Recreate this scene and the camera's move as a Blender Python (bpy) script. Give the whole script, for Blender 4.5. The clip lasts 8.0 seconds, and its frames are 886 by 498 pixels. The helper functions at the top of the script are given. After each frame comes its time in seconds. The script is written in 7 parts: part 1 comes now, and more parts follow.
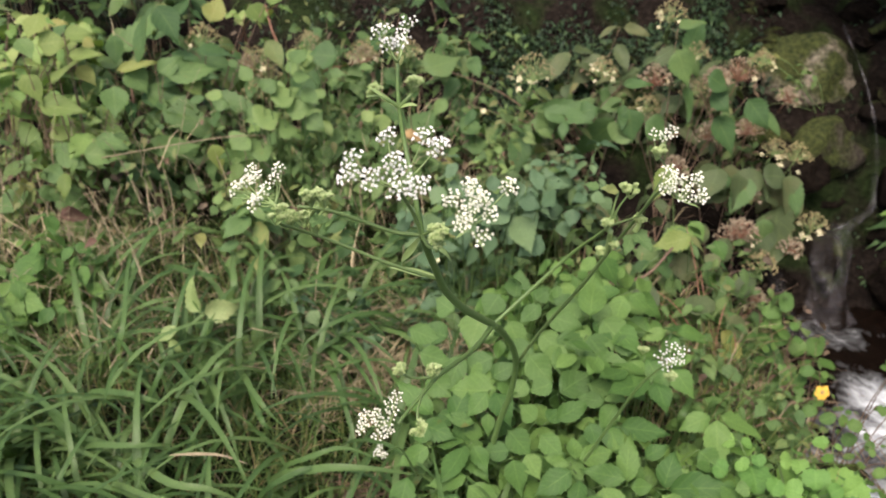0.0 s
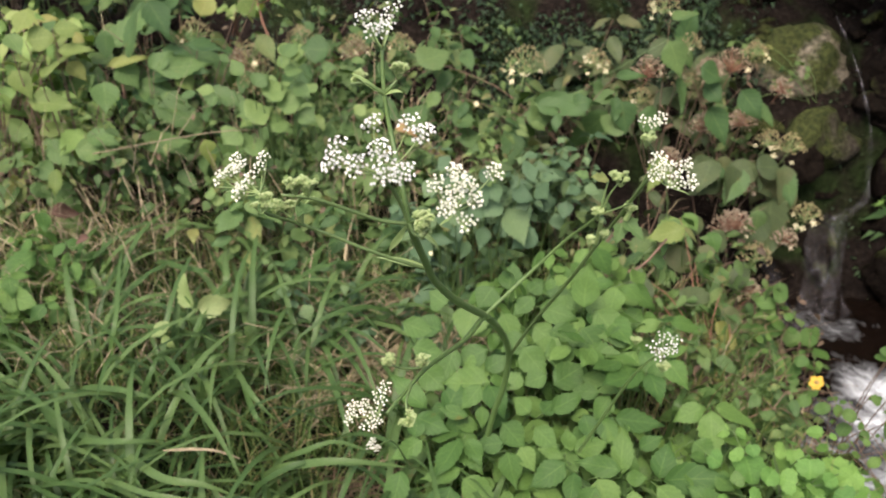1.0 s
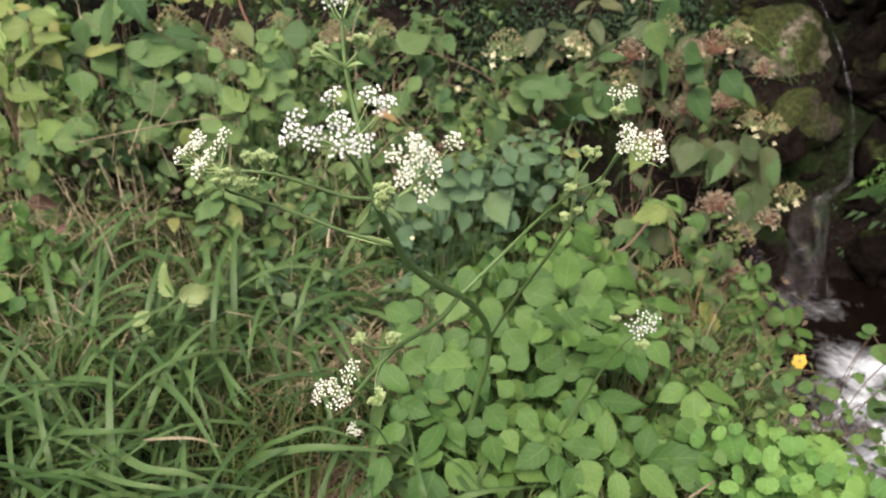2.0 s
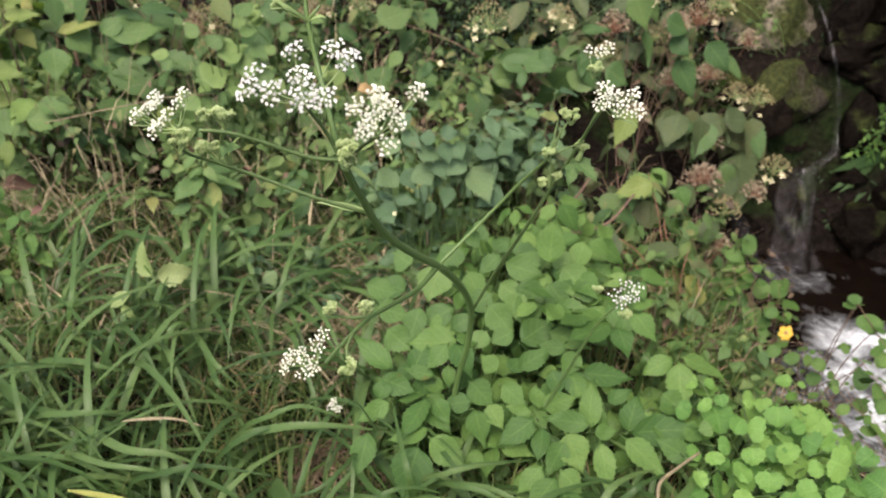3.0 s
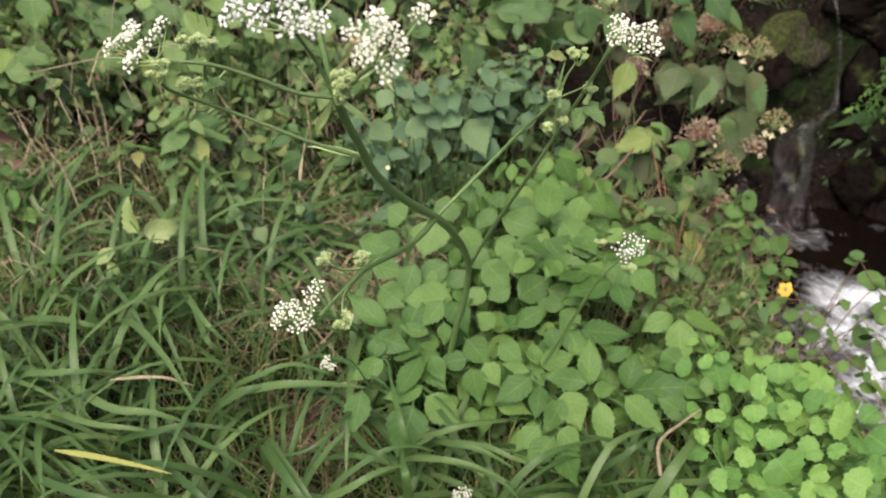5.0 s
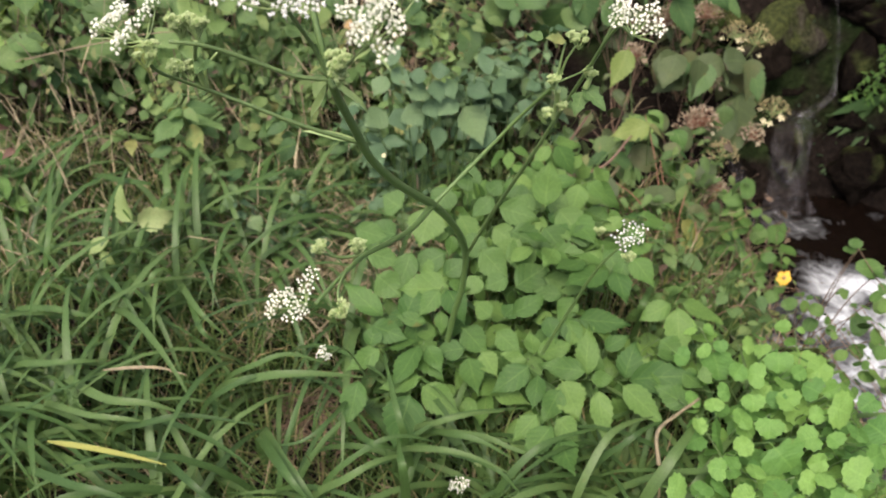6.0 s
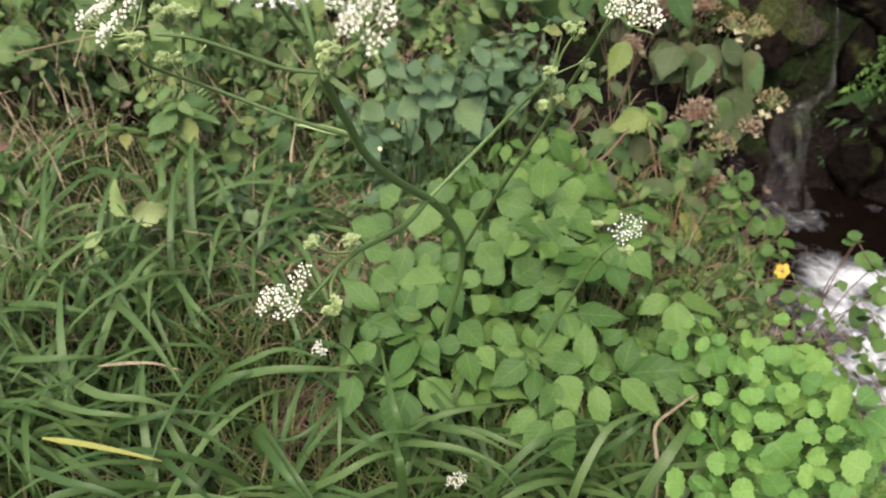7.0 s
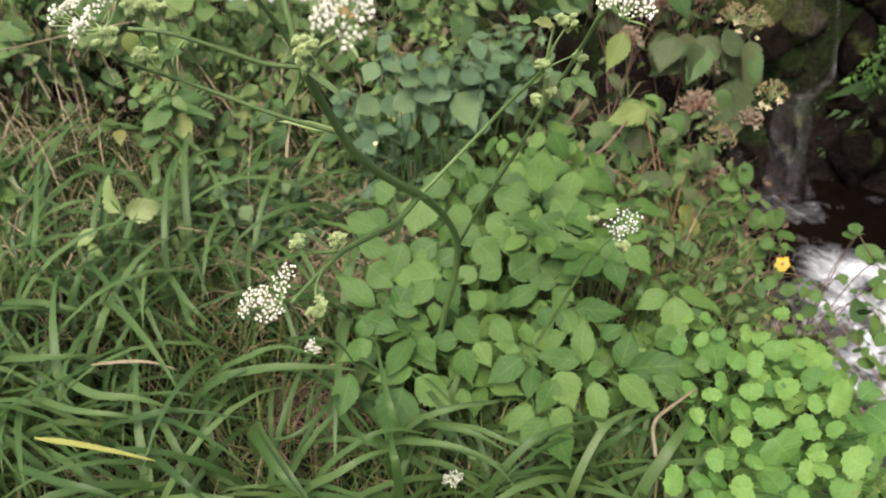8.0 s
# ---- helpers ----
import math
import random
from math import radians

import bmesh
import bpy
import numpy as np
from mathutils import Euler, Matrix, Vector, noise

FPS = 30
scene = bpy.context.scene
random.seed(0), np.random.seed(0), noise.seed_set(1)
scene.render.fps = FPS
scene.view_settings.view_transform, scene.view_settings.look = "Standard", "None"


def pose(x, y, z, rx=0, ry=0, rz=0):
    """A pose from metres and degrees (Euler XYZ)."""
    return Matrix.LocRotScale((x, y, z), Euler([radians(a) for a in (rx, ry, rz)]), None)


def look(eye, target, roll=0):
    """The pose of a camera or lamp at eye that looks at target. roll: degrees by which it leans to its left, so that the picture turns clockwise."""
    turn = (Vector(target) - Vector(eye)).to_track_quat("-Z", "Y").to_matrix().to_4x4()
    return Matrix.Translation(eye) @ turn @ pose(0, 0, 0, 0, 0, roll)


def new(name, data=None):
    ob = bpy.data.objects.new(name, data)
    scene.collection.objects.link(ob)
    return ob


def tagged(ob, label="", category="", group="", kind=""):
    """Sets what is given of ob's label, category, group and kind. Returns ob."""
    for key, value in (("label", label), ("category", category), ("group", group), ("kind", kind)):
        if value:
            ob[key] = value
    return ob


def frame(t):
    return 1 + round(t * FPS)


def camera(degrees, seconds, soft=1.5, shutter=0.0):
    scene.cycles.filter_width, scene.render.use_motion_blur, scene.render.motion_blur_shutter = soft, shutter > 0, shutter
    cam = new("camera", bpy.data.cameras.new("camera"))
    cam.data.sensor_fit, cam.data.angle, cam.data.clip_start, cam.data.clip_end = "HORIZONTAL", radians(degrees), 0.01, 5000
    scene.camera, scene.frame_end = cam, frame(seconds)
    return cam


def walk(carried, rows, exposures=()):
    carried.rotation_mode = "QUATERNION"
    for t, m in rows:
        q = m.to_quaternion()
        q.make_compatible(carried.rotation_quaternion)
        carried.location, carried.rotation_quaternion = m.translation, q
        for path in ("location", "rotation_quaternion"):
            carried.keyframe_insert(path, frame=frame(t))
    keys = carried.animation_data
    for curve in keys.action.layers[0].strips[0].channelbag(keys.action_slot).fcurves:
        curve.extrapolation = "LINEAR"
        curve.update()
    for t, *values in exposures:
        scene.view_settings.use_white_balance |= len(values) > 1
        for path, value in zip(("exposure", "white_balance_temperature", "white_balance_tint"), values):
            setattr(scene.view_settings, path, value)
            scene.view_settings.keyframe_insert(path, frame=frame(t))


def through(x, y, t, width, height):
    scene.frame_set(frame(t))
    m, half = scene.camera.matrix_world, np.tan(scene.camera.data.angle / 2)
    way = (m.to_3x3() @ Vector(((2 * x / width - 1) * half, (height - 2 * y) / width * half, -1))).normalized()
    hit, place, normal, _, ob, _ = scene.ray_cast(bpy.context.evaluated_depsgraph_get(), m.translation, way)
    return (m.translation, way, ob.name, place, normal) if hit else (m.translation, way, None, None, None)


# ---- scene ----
cam = camera(57.0, 8.0, soft=1.65)
# a small phone lens, focused on the flower heads
cam.data.dof.use_dof, cam.data.dof.focus_distance, cam.data.dof.aperture_fstop = True, 0.67, 11.5
PATH = [
    (0, (0.0000, 0.0000, 1.4000), (0.0000, 1.7140, 0.3693), 0.80),
    (0.5, (0.0046, 0.0001, 1.3963), (0.0051, 1.7121, 0.3625), 0.64),
    (1, (0.0074, 0.0019, 1.3919), (0.0164, 1.7105, 0.3524), 0.48),
    (1.5, (0.0169, 0.0020, 1.3872), (0.0352, 1.7049, 0.3385), 0.23),
    (3, (0.0413, 0.0147, 1.3518), (0.0991, 1.6857, 0.2543), -0.29),
    (3.5, (0.0446, 0.0246, 1.3431), (0.1058, 1.6787, 0.2205), -0.32),
    (4, (0.0375, 0.0309, 1.3362), (0.1091, 1.6694, 0.1916), -0.12),
    (4.5, (0.0346, 0.0374, 1.3273), (0.1101, 1.6634, 0.1652), 0.01),
    (5, (0.0337, 0.0456, 1.3187), (0.1116, 1.6602, 0.1410), 0.11),
    (6.5, (0.0325, 0.0602, 1.3063), (0.1232, 1.6535, 0.1009), 0.26),
    (7, (0.0359, 0.0652, 1.3042), (0.1271, 1.6533, 0.0920), 0.17),
    (7.5, (0.0403, 0.0719, 1.2996), (0.1306, 1.6562, 0.0823), -0.03),
    (8, (0.0467, 0.0794, 1.2981), (0.1338, 1.6577, 0.0728), -0.24),
]
walk(cam, [(t, look(eye, target, roll)) for t, eye, target, roll in PATH], exposures=((0.0, 1.15, 6850, 22), (8.0, 1.15, 6800, 22)))

# ---- world and sun: bright overcast day ----
SUN_EL, SUN_AZ = radians(62), radians(200)
world = bpy.data.worlds.new("world")
scene.world = world
world.use_nodes = True
wn = world.node_tree.nodes
sky = wn.new("ShaderNodeTexSky")
sky.sky_type, sky.sun_disc = "NISHITA", False
sky.sun_elevation, sky.sun_rotation = SUN_EL, SUN_AZ
sky.air_density, sky.dust_density, sky.ozone_density = 1.0, 4.0, 0.6
world.node_tree.links.new(sky.outputs[0], wn["Background"].inputs[0])
wn["Background"].inputs[1].default_value = 0.14
sun_data = bpy.data.lights.new("sun", "SUN")
sun_data.energy, sun_data.angle, sun_data.color = 1.5, radians(25), (1.0, 0.96, 0.9)
sun = new("sun", sun_data)
# the sun stands behind the camera, a little to its left
sun.matrix_world = look((-1.2, -1.8, 6.0), (0.3, 1.6, 0.3))

rng = random.Random(7)
ZUP = Vector((0, 0, 1))


# ---- materials ----
def shader(name):
    m = bpy.data.materials.new(name)
    m.use_nodes = True
    nt = m.node_tree
    return m, nt, nt.nodes["Principled BSDF"]


def node(nt, kind, **settings):
    n = nt.nodes.new(kind)
    for key, value in settings.items():
        n.inputs[key].default_value = value
    return n


def link(nt, a, b):
    nt.links.new(a, b)


def math_node(nt, op, a, b=None):
    n = nt.nodes.new("ShaderNodeMath")
    n.operation = op
    for k, v in enumerate((a, b)):
        if v is None:
            continue
        if isinstance(v, (int, float)):
            n.inputs[k].default_value = v
        else:
            nt.links.new(v, n.inputs[k])
    return n.outputs[0]


def ramp(nt, fac, stops):
    n = nt.nodes.new("ShaderNodeValToRGB")
    e = n.color_ramp.elements
    while len(e) < len(stops):
        e.new(0.5)
    for k, (pos, col) in enumerate(stops):
        e[k].position, e[k].color = pos, (*col, 1)
    nt.links.new(fac, n.inputs[0])
    return n.outputs[0]


def mix(nt, fac, a, b, blend="MIX"):
    n = nt.nodes.new("ShaderNodeMix")
    n.data_type, n.blend_type = "RGBA", blend
    for sock, v in ((n.inputs[0], fac), (n.inputs[6], a), (n.inputs[7], b)):
        if isinstance(v, (int, float)):
            sock.default_value = v
        elif isinstance(v, tuple):
            sock.default_value = (*v, 1)
        else:
            nt.links.new(v, sock)
    return n.outputs[2]


def leaf_material(name, stops, vein=(0.25, 0.36, 0.13), veins=7.0, rough=0.58, through=0.3, spots=0.3, island=False):
    """Leaf blade: hue by leaf, side veins from the blade's own coordinates, blotches and a thin translucent body."""
    m, nt, bsdf = shader(name)
    if island:
        rnd = nt.nodes.new("ShaderNodeNewGeometry").outputs["Random Per Island"]
    else:
        rnd = nt.nodes.new("ShaderNodeObjectInfo").outputs["Random"]
    uv = nt.nodes.new("ShaderNodeUVMap").outputs[0]
    sep = nt.nodes.new("ShaderNodeSeparateXYZ")
    link(nt, uv, sep.inputs[0])
    across = math_node(nt, "ABSOLUTE", math_node(nt, "SUBTRACT", sep.outputs[0], 0.5))
    along = sep.outputs[1]
    mid = math_node(nt, "LESS_THAN", across, 0.022)
    slant = math_node(nt, "SUBTRACT", along, math_node(nt, "MULTIPLY", across, 0.55))
    saw = math_node(nt, "FRACT", math_node(nt, "MULTIPLY", slant, veins))
    pulse = math_node(nt, "ABSOLUTE", math_node(nt, "SUBTRACT", saw, 0.5))
    side = math_node(nt, "LESS_THAN", pulse, 0.055)
    lines = math_node(nt, "MAXIMUM", mid, math_node(nt, "MULTIPLY", side, 0.6))
    geo = nt.nodes.new("ShaderNodeNewGeometry")
    big = node(nt, "ShaderNodeTexNoise", Scale=34.0, Detail=3.0)
    link(nt, geo.outputs["Position"], big.inputs["Vector"])
    fine = node(nt, "ShaderNodeTexNoise", Scale=260.0, Detail=3.0)
    link(nt, geo.outputs["Position"], fine.inputs["Vector"])
    shift = math_node(nt, "ADD", rnd, math_node(nt, "MULTIPLY", math_node(nt, "SUBTRACT", big.outputs[0], 0.5), spots))
    base = ramp(nt, shift, [(p, (c[0] * 1.05, c[1], c[2] * 1.12)) for p, c in stops])
    base = mix(nt, math_node(nt, "MULTIPLY", fine.outputs[0], 0.42), base, (0.02, 0.05, 0.012), "MULTIPLY")
    base = mix(nt, math_node(nt, "MULTIPLY", lines, 0.19), base, vein)
    brown = ramp(nt, big.outputs[0], [(0.70, (0, 0, 0)), (0.76, (1, 1, 1))])
    base = mix(nt, math_node(nt, "MULTIPLY", brown, 0.4), base, (0.16, 0.10, 0.03))
    link(nt, base, bsdf.inputs["Base Color"])
    bsdf.inputs["Roughness"].default_value = rough
    bsdf.inputs["Specular IOR Level"].default_value = 0.24
    bump = node(nt, "ShaderNodeBump", Strength=0.35, Distance=0.002)
    puff = math_node(nt, "ADD", math_node(nt, "MULTIPLY", pulse, 1.0), math_node(nt, "MULTIPLY", fine.outputs[0], 0.3))
    link(nt, puff, bump.inputs["Height"])
    link(nt, bump.outputs[0], bsdf.inputs["Normal"])
    tr = nt.nodes.new("ShaderNodeBsdfTranslucent")
    link(nt, mix(nt, 1.0, base, (1.0, 1.0, 0.45), "MULTIPLY"), tr.inputs[0])
    both = node(nt, "ShaderNodeMixShader", Fac=through)
    link(nt, bsdf.outputs[0], both.inputs[1])
    link(nt, tr.outputs[0], both.inputs[2])
    link(nt, both.outputs[0], nt.nodes["Material Output"].inputs[0])
    return m


def plain_material(name, c1, c2, scale=60.0, rough=0.7, bump_d=0.002, island=True, detail=5.0):
    m, nt, bsdf = shader(name)
    geo = nt.nodes.new("ShaderNodeNewGeometry")
    n = node(nt, "ShaderNodeTexNoise", Scale=scale, Detail=detail)
    link(nt, geo.outputs["Position"], n.inputs["Vector"])
    f = n.outputs[0]
    if island:
        f = math_node(nt, "ADD", math_node(nt, "MULTIPLY", f, 0.6), math_node(nt, "MULTIPLY", geo.outputs["Random Per Island"], 0.5))
    link(nt, ramp(nt, f, [(0.25, c1), (0.75, c2)]), bsdf.inputs["Base Color"])
    bsdf.inputs["Roughness"].default_value = rough
    b = node(nt, "ShaderNodeBump", Strength=0.6, Distance=bump_d)
    link(nt, n.outputs[0], b.inputs["Height"])
    link(nt, b.outputs[0], bsdf.inputs["Normal"])
    return m


M_GRASS = leaf_material("grass_blade", [(0.0, (0.05, 0.112, 0.028)), (0.5, (0.080, 0.168, 0.041)), (1.0, (0.118, 0.212, 0.058))], vein=(0.13, 0.25, 0.07), veins=0.0, spots=0.2, rough=0.42)
M_FINE = leaf_material("fine_grass", [(0.0, (0.06, 0.13, 0.025)), (0.6, (0.11, 0.20, 0.045)), (0.85, (0.20, 0.24, 0.07)), (1.0, (0.34, 0.27, 0.13))], veins=0.0, island=True)
M_ELDER = leaf_material("mid_green_leaf", [(0.0, (0.056, 0.147, 0.030)), (0.6, (0.100, 0.220, 0.044)), (1.0, (0.150, 0.285, 0.062))], vein=(0.24, 0.40, 0.10), veins=6.0)
M_SOFT = leaf_material("soft_green_leaf", [(0.0, (0.062, 0.147, 0.034)), (0.6, (0.098, 0.210, 0.046)), (1.0, (0.135, 0.256, 0.060))], vein=(0.24, 0.38, 0.12), veins=6.0)
M_FRESH = leaf_material("fresh_green_leaf", [(0.0, (0.090, 0.178, 0.052)), (0.6, (0.152, 0.268, 0.072)), (1.0, (0.215, 0.33, 0.092))], vein=(0.22, 0.34, 0.11), veins=6.0, spots=0.6)
M_LIME = leaf_material("lime_leaf", [(0.0, (0.085, 0.225, 0.045)), (0.5, (0.142, 0.325, 0.062)), (1.0, (0.21, 0.41, 0.085))], vein=(0.24, 0.45, 0.11), veins=7.0)
M_SHRUB = leaf_material("shrub_leaf", [(0.0, (0.050, 0.125, 0.036)), (0.55, (0.090, 0.185, 0.055)), (0.88, (0.126, 0.22, 0.065)), (1.0, (0.171, 0.235, 0.075))], vein=(0.20, 0.30, 0.09), veins=6.0)
M_PALE = leaf_material("pale_leaf", [(0.0, (0.081, 0.175, 0.05)), (0.6, (0.126, 0.24, 0.065)), (0.9, (0.162, 0.26, 0.075)), (1.0, (0.270, 0.30, 0.09))], vein=(0.26, 0.36, 0.12), veins=6.0)
M_BRIGHT = leaf_material("yellow_green_leaf", [(0.0, (0.126, 0.248, 0.059)), (0.4, (0.175, 0.324, 0.076)), (0.75, (0.233, 0.378, 0.097)), (1.0, (0.311, 0.410, 0.119))], vein=(0.32, 0.40, 0.15), veins=6.0)
M_BRAMBLE = leaf_material("bramble_leaf", [(0.0, (0.062, 0.135, 0.055)), (0.6, (0.105, 0.20, 0.084)), (1.0, (0.145, 0.245, 0.09))], vein=(0.12, 0.20, 0.09), veins=6.0, through=0.2, rough=0.6)
M_YELLOW = leaf_material("yellowing_leaf", [(0.0, (0.14, 0.235, 0.055)), (0.6, (0.215, 0.305, 0.072)), (1.0, (0.30, 0.315, 0.085))], vein=(0.36, 0.42, 0.16), veins=6.0)
M_YELLOWBLADE = leaf_material("yellow_blade", [(0.0, (0.30, 0.36, 0.07)), (1.0, (0.40, 0.42, 0.10))], vein=(0.45, 0.48, 0.16), veins=0.0)
# leaf and moss greens darkened so that their colour carries the slope's shade
M_SHADE_LEAF = leaf_material("shade_tinted_leaf", [(0.0, (0.011, 0.030, 0.013)), (0.6, (0.024, 0.060, 0.021)), (1.0, (0.05, 0.098, 0.03))], island=True, veins=0.0, through=0.15)
M_MOSS = leaf_material("shade_tinted_moss", [(0.0, (0.016, 0.046, 0.020)), (0.6, (0.036, 0.088, 0.032)), (1.0, (0.066, 0.126, 0.04))], island=True, veins=0.0, through=0.15)
M_WITHERED = leaf_material("withered_leaf", [(0.0, (0.06, 0.045, 0.026)), (0.5, (0.12, 0.095, 0.05)), (0.8, (0.17, 0.125, 0.07)), (1.0, (0.26, 0.185, 0.11))], island=True, veins=0.0, through=0.15)
M_STEM = plain_material("green_stem", (0.062, 0.122, 0.032), (0.12, 0.205, 0.058), 300.0, 0.45, 0.0004)
M_BRANCH = plain_material("light_green_stem", (0.065, 0.118, 0.032), (0.118, 0.19, 0.058), 300.0, 0.5, 0.0004)
M_RAY = plain_material("pale_green_ray", (0.15, 0.24, 0.07), (0.24, 0.34, 0.12), 300.0, 0.5, 0.0002)
M_BUD = plain_material("green_bud", (0.19, 0.30, 0.085), (0.40, 0.49, 0.23), 500.0, 0.6, 0.0004)
M_WHITE = plain_material("white_petal", (0.58, 0.60, 0.53), (0.80, 0.81, 0.75), 400.0, 0.6, 0.0003)
M_CREAM = plain_material("cream_petal", (0.60, 0.63, 0.48), (0.80, 0.81, 0.68), 400.0, 0.6, 0.0003)
M_TWIG = plain_material("brown_twig", (0.09, 0.06, 0.04), (0.22, 0.15, 0.09), 120.0, 0.8, 0.001)
M_REDSTEM = plain_material("reddish_stem", (0.16, 0.07, 0.04), (0.26, 0.13, 0.07), 160.0, 0.6, 0.0006)
M_STRAW = plain_material("dry_straw", (0.105, 0.087, 0.045), (0.335, 0.288, 0.16), 90.0, 0.75, 0.0006)
M_DEAD = plain_material("dead_leaf", (0.052, 0.029, 0.019), (0.135, 0.074, 0.045), 60.0, 0.8, 0.001)
M_SEPAL = plain_material("cream_sepal", (0.42, 0.41, 0.20), (0.66, 0.63, 0.38), 200.0, 0.6, 0.0004)
M_SEED = plain_material("faded_flower_head", (0.12, 0.12, 0.045), (0.30, 0.25, 0.12), 400.0, 0.8, 0.0006)
M_PINKSEED = plain_material("pink_faded_flower", (0.13, 0.100, 0.060), (0.34, 0.280, 0.185), 300.0, 0.8, 0.0006)
M_RUST = plain_material("rust_leaf", (0.20, 0.13, 0.05), (0.33, 0.23, 0.09), 60.0, 0.7, 0.001)
M_ORANGE = plain_material("orange_petal", (0.50, 0.30, 0.03), (0.64, 0.43, 0.05), 200.0, 0.5, 0.0004)


def soil_material():
    m, nt, bsdf = shader("shade_dark_soil")
    geo = nt.nodes.new("ShaderNodeNewGeometry")
    a = node(nt, "ShaderNodeTexNoise", Scale=5.0, Detail=6.0)
    b = node(nt, "ShaderNodeTexNoise", Scale=55.0, Detail=8.0)
    c = node(nt, "ShaderNodeTexVoronoi", Scale=38.0)
    for n in (a, b, c):
        link(nt, geo.outputs["Position"], n.inputs["Vector"])
    # damp earth and moss set near black, the canopy's shade in their colour
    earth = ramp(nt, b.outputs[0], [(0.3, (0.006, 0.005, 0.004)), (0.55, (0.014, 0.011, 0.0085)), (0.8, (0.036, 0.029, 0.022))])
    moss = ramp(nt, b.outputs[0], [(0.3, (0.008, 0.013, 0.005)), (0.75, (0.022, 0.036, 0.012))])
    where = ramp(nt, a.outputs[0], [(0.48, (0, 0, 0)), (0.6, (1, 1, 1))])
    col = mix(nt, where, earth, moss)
    link(nt, col, bsdf.inputs["Base Color"])
    bsdf.inputs["Roughness"].default_value = 0.9
    bsdf.inputs["Specular IOR Level"].default_value = 0.03
    h = math_node(nt, "ADD", b.outputs[0], math_node(nt, "MULTIPLY", c.outputs[0], 0.5))
    bump = node(nt, "ShaderNodeBump", Strength=0.9, Distance=0.012)
    link(nt, h, bump.inputs["Height"])
    link(nt, bump.outputs[0], bsdf.inputs["Normal"])
    return m


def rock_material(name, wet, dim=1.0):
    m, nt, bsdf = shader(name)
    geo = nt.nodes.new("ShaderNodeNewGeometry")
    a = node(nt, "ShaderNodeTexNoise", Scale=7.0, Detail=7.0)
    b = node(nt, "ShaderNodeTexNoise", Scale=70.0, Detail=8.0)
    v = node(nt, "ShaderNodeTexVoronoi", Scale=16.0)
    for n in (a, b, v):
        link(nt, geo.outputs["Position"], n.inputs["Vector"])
    # wet stone is near black: wetness plus the deep shade round the fall
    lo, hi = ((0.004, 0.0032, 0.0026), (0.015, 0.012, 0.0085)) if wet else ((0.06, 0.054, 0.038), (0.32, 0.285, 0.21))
    # dim below 1 puts shade into the stone colours
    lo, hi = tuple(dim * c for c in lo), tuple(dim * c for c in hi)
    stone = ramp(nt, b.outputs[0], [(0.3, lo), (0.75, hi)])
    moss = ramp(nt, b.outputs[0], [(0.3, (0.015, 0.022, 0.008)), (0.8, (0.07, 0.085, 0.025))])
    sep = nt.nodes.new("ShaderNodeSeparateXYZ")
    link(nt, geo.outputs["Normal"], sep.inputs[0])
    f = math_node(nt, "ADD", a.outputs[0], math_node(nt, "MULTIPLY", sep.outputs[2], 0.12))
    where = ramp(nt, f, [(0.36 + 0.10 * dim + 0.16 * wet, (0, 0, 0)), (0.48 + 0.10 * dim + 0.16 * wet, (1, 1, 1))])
    link(nt, mix(nt, where, stone, moss), bsdf.inputs["Base Color"])
    bsdf.inputs["Roughness"].default_value = 0.7 if wet else 0.9
    bsdf.inputs["Specular IOR Level"].default_value = 0.02 if wet else 0.10
    bump = node(nt, "ShaderNodeBump", Strength=0.8, Distance=0.01)
    link(nt, math_node(nt, "ADD", b.outputs[0], math_node(nt, "MULTIPLY", v.outputs[0], 0.4)), bump.inputs["Height"])
    link(nt, bump.outputs[0], bsdf.inputs["Normal"])
    return m


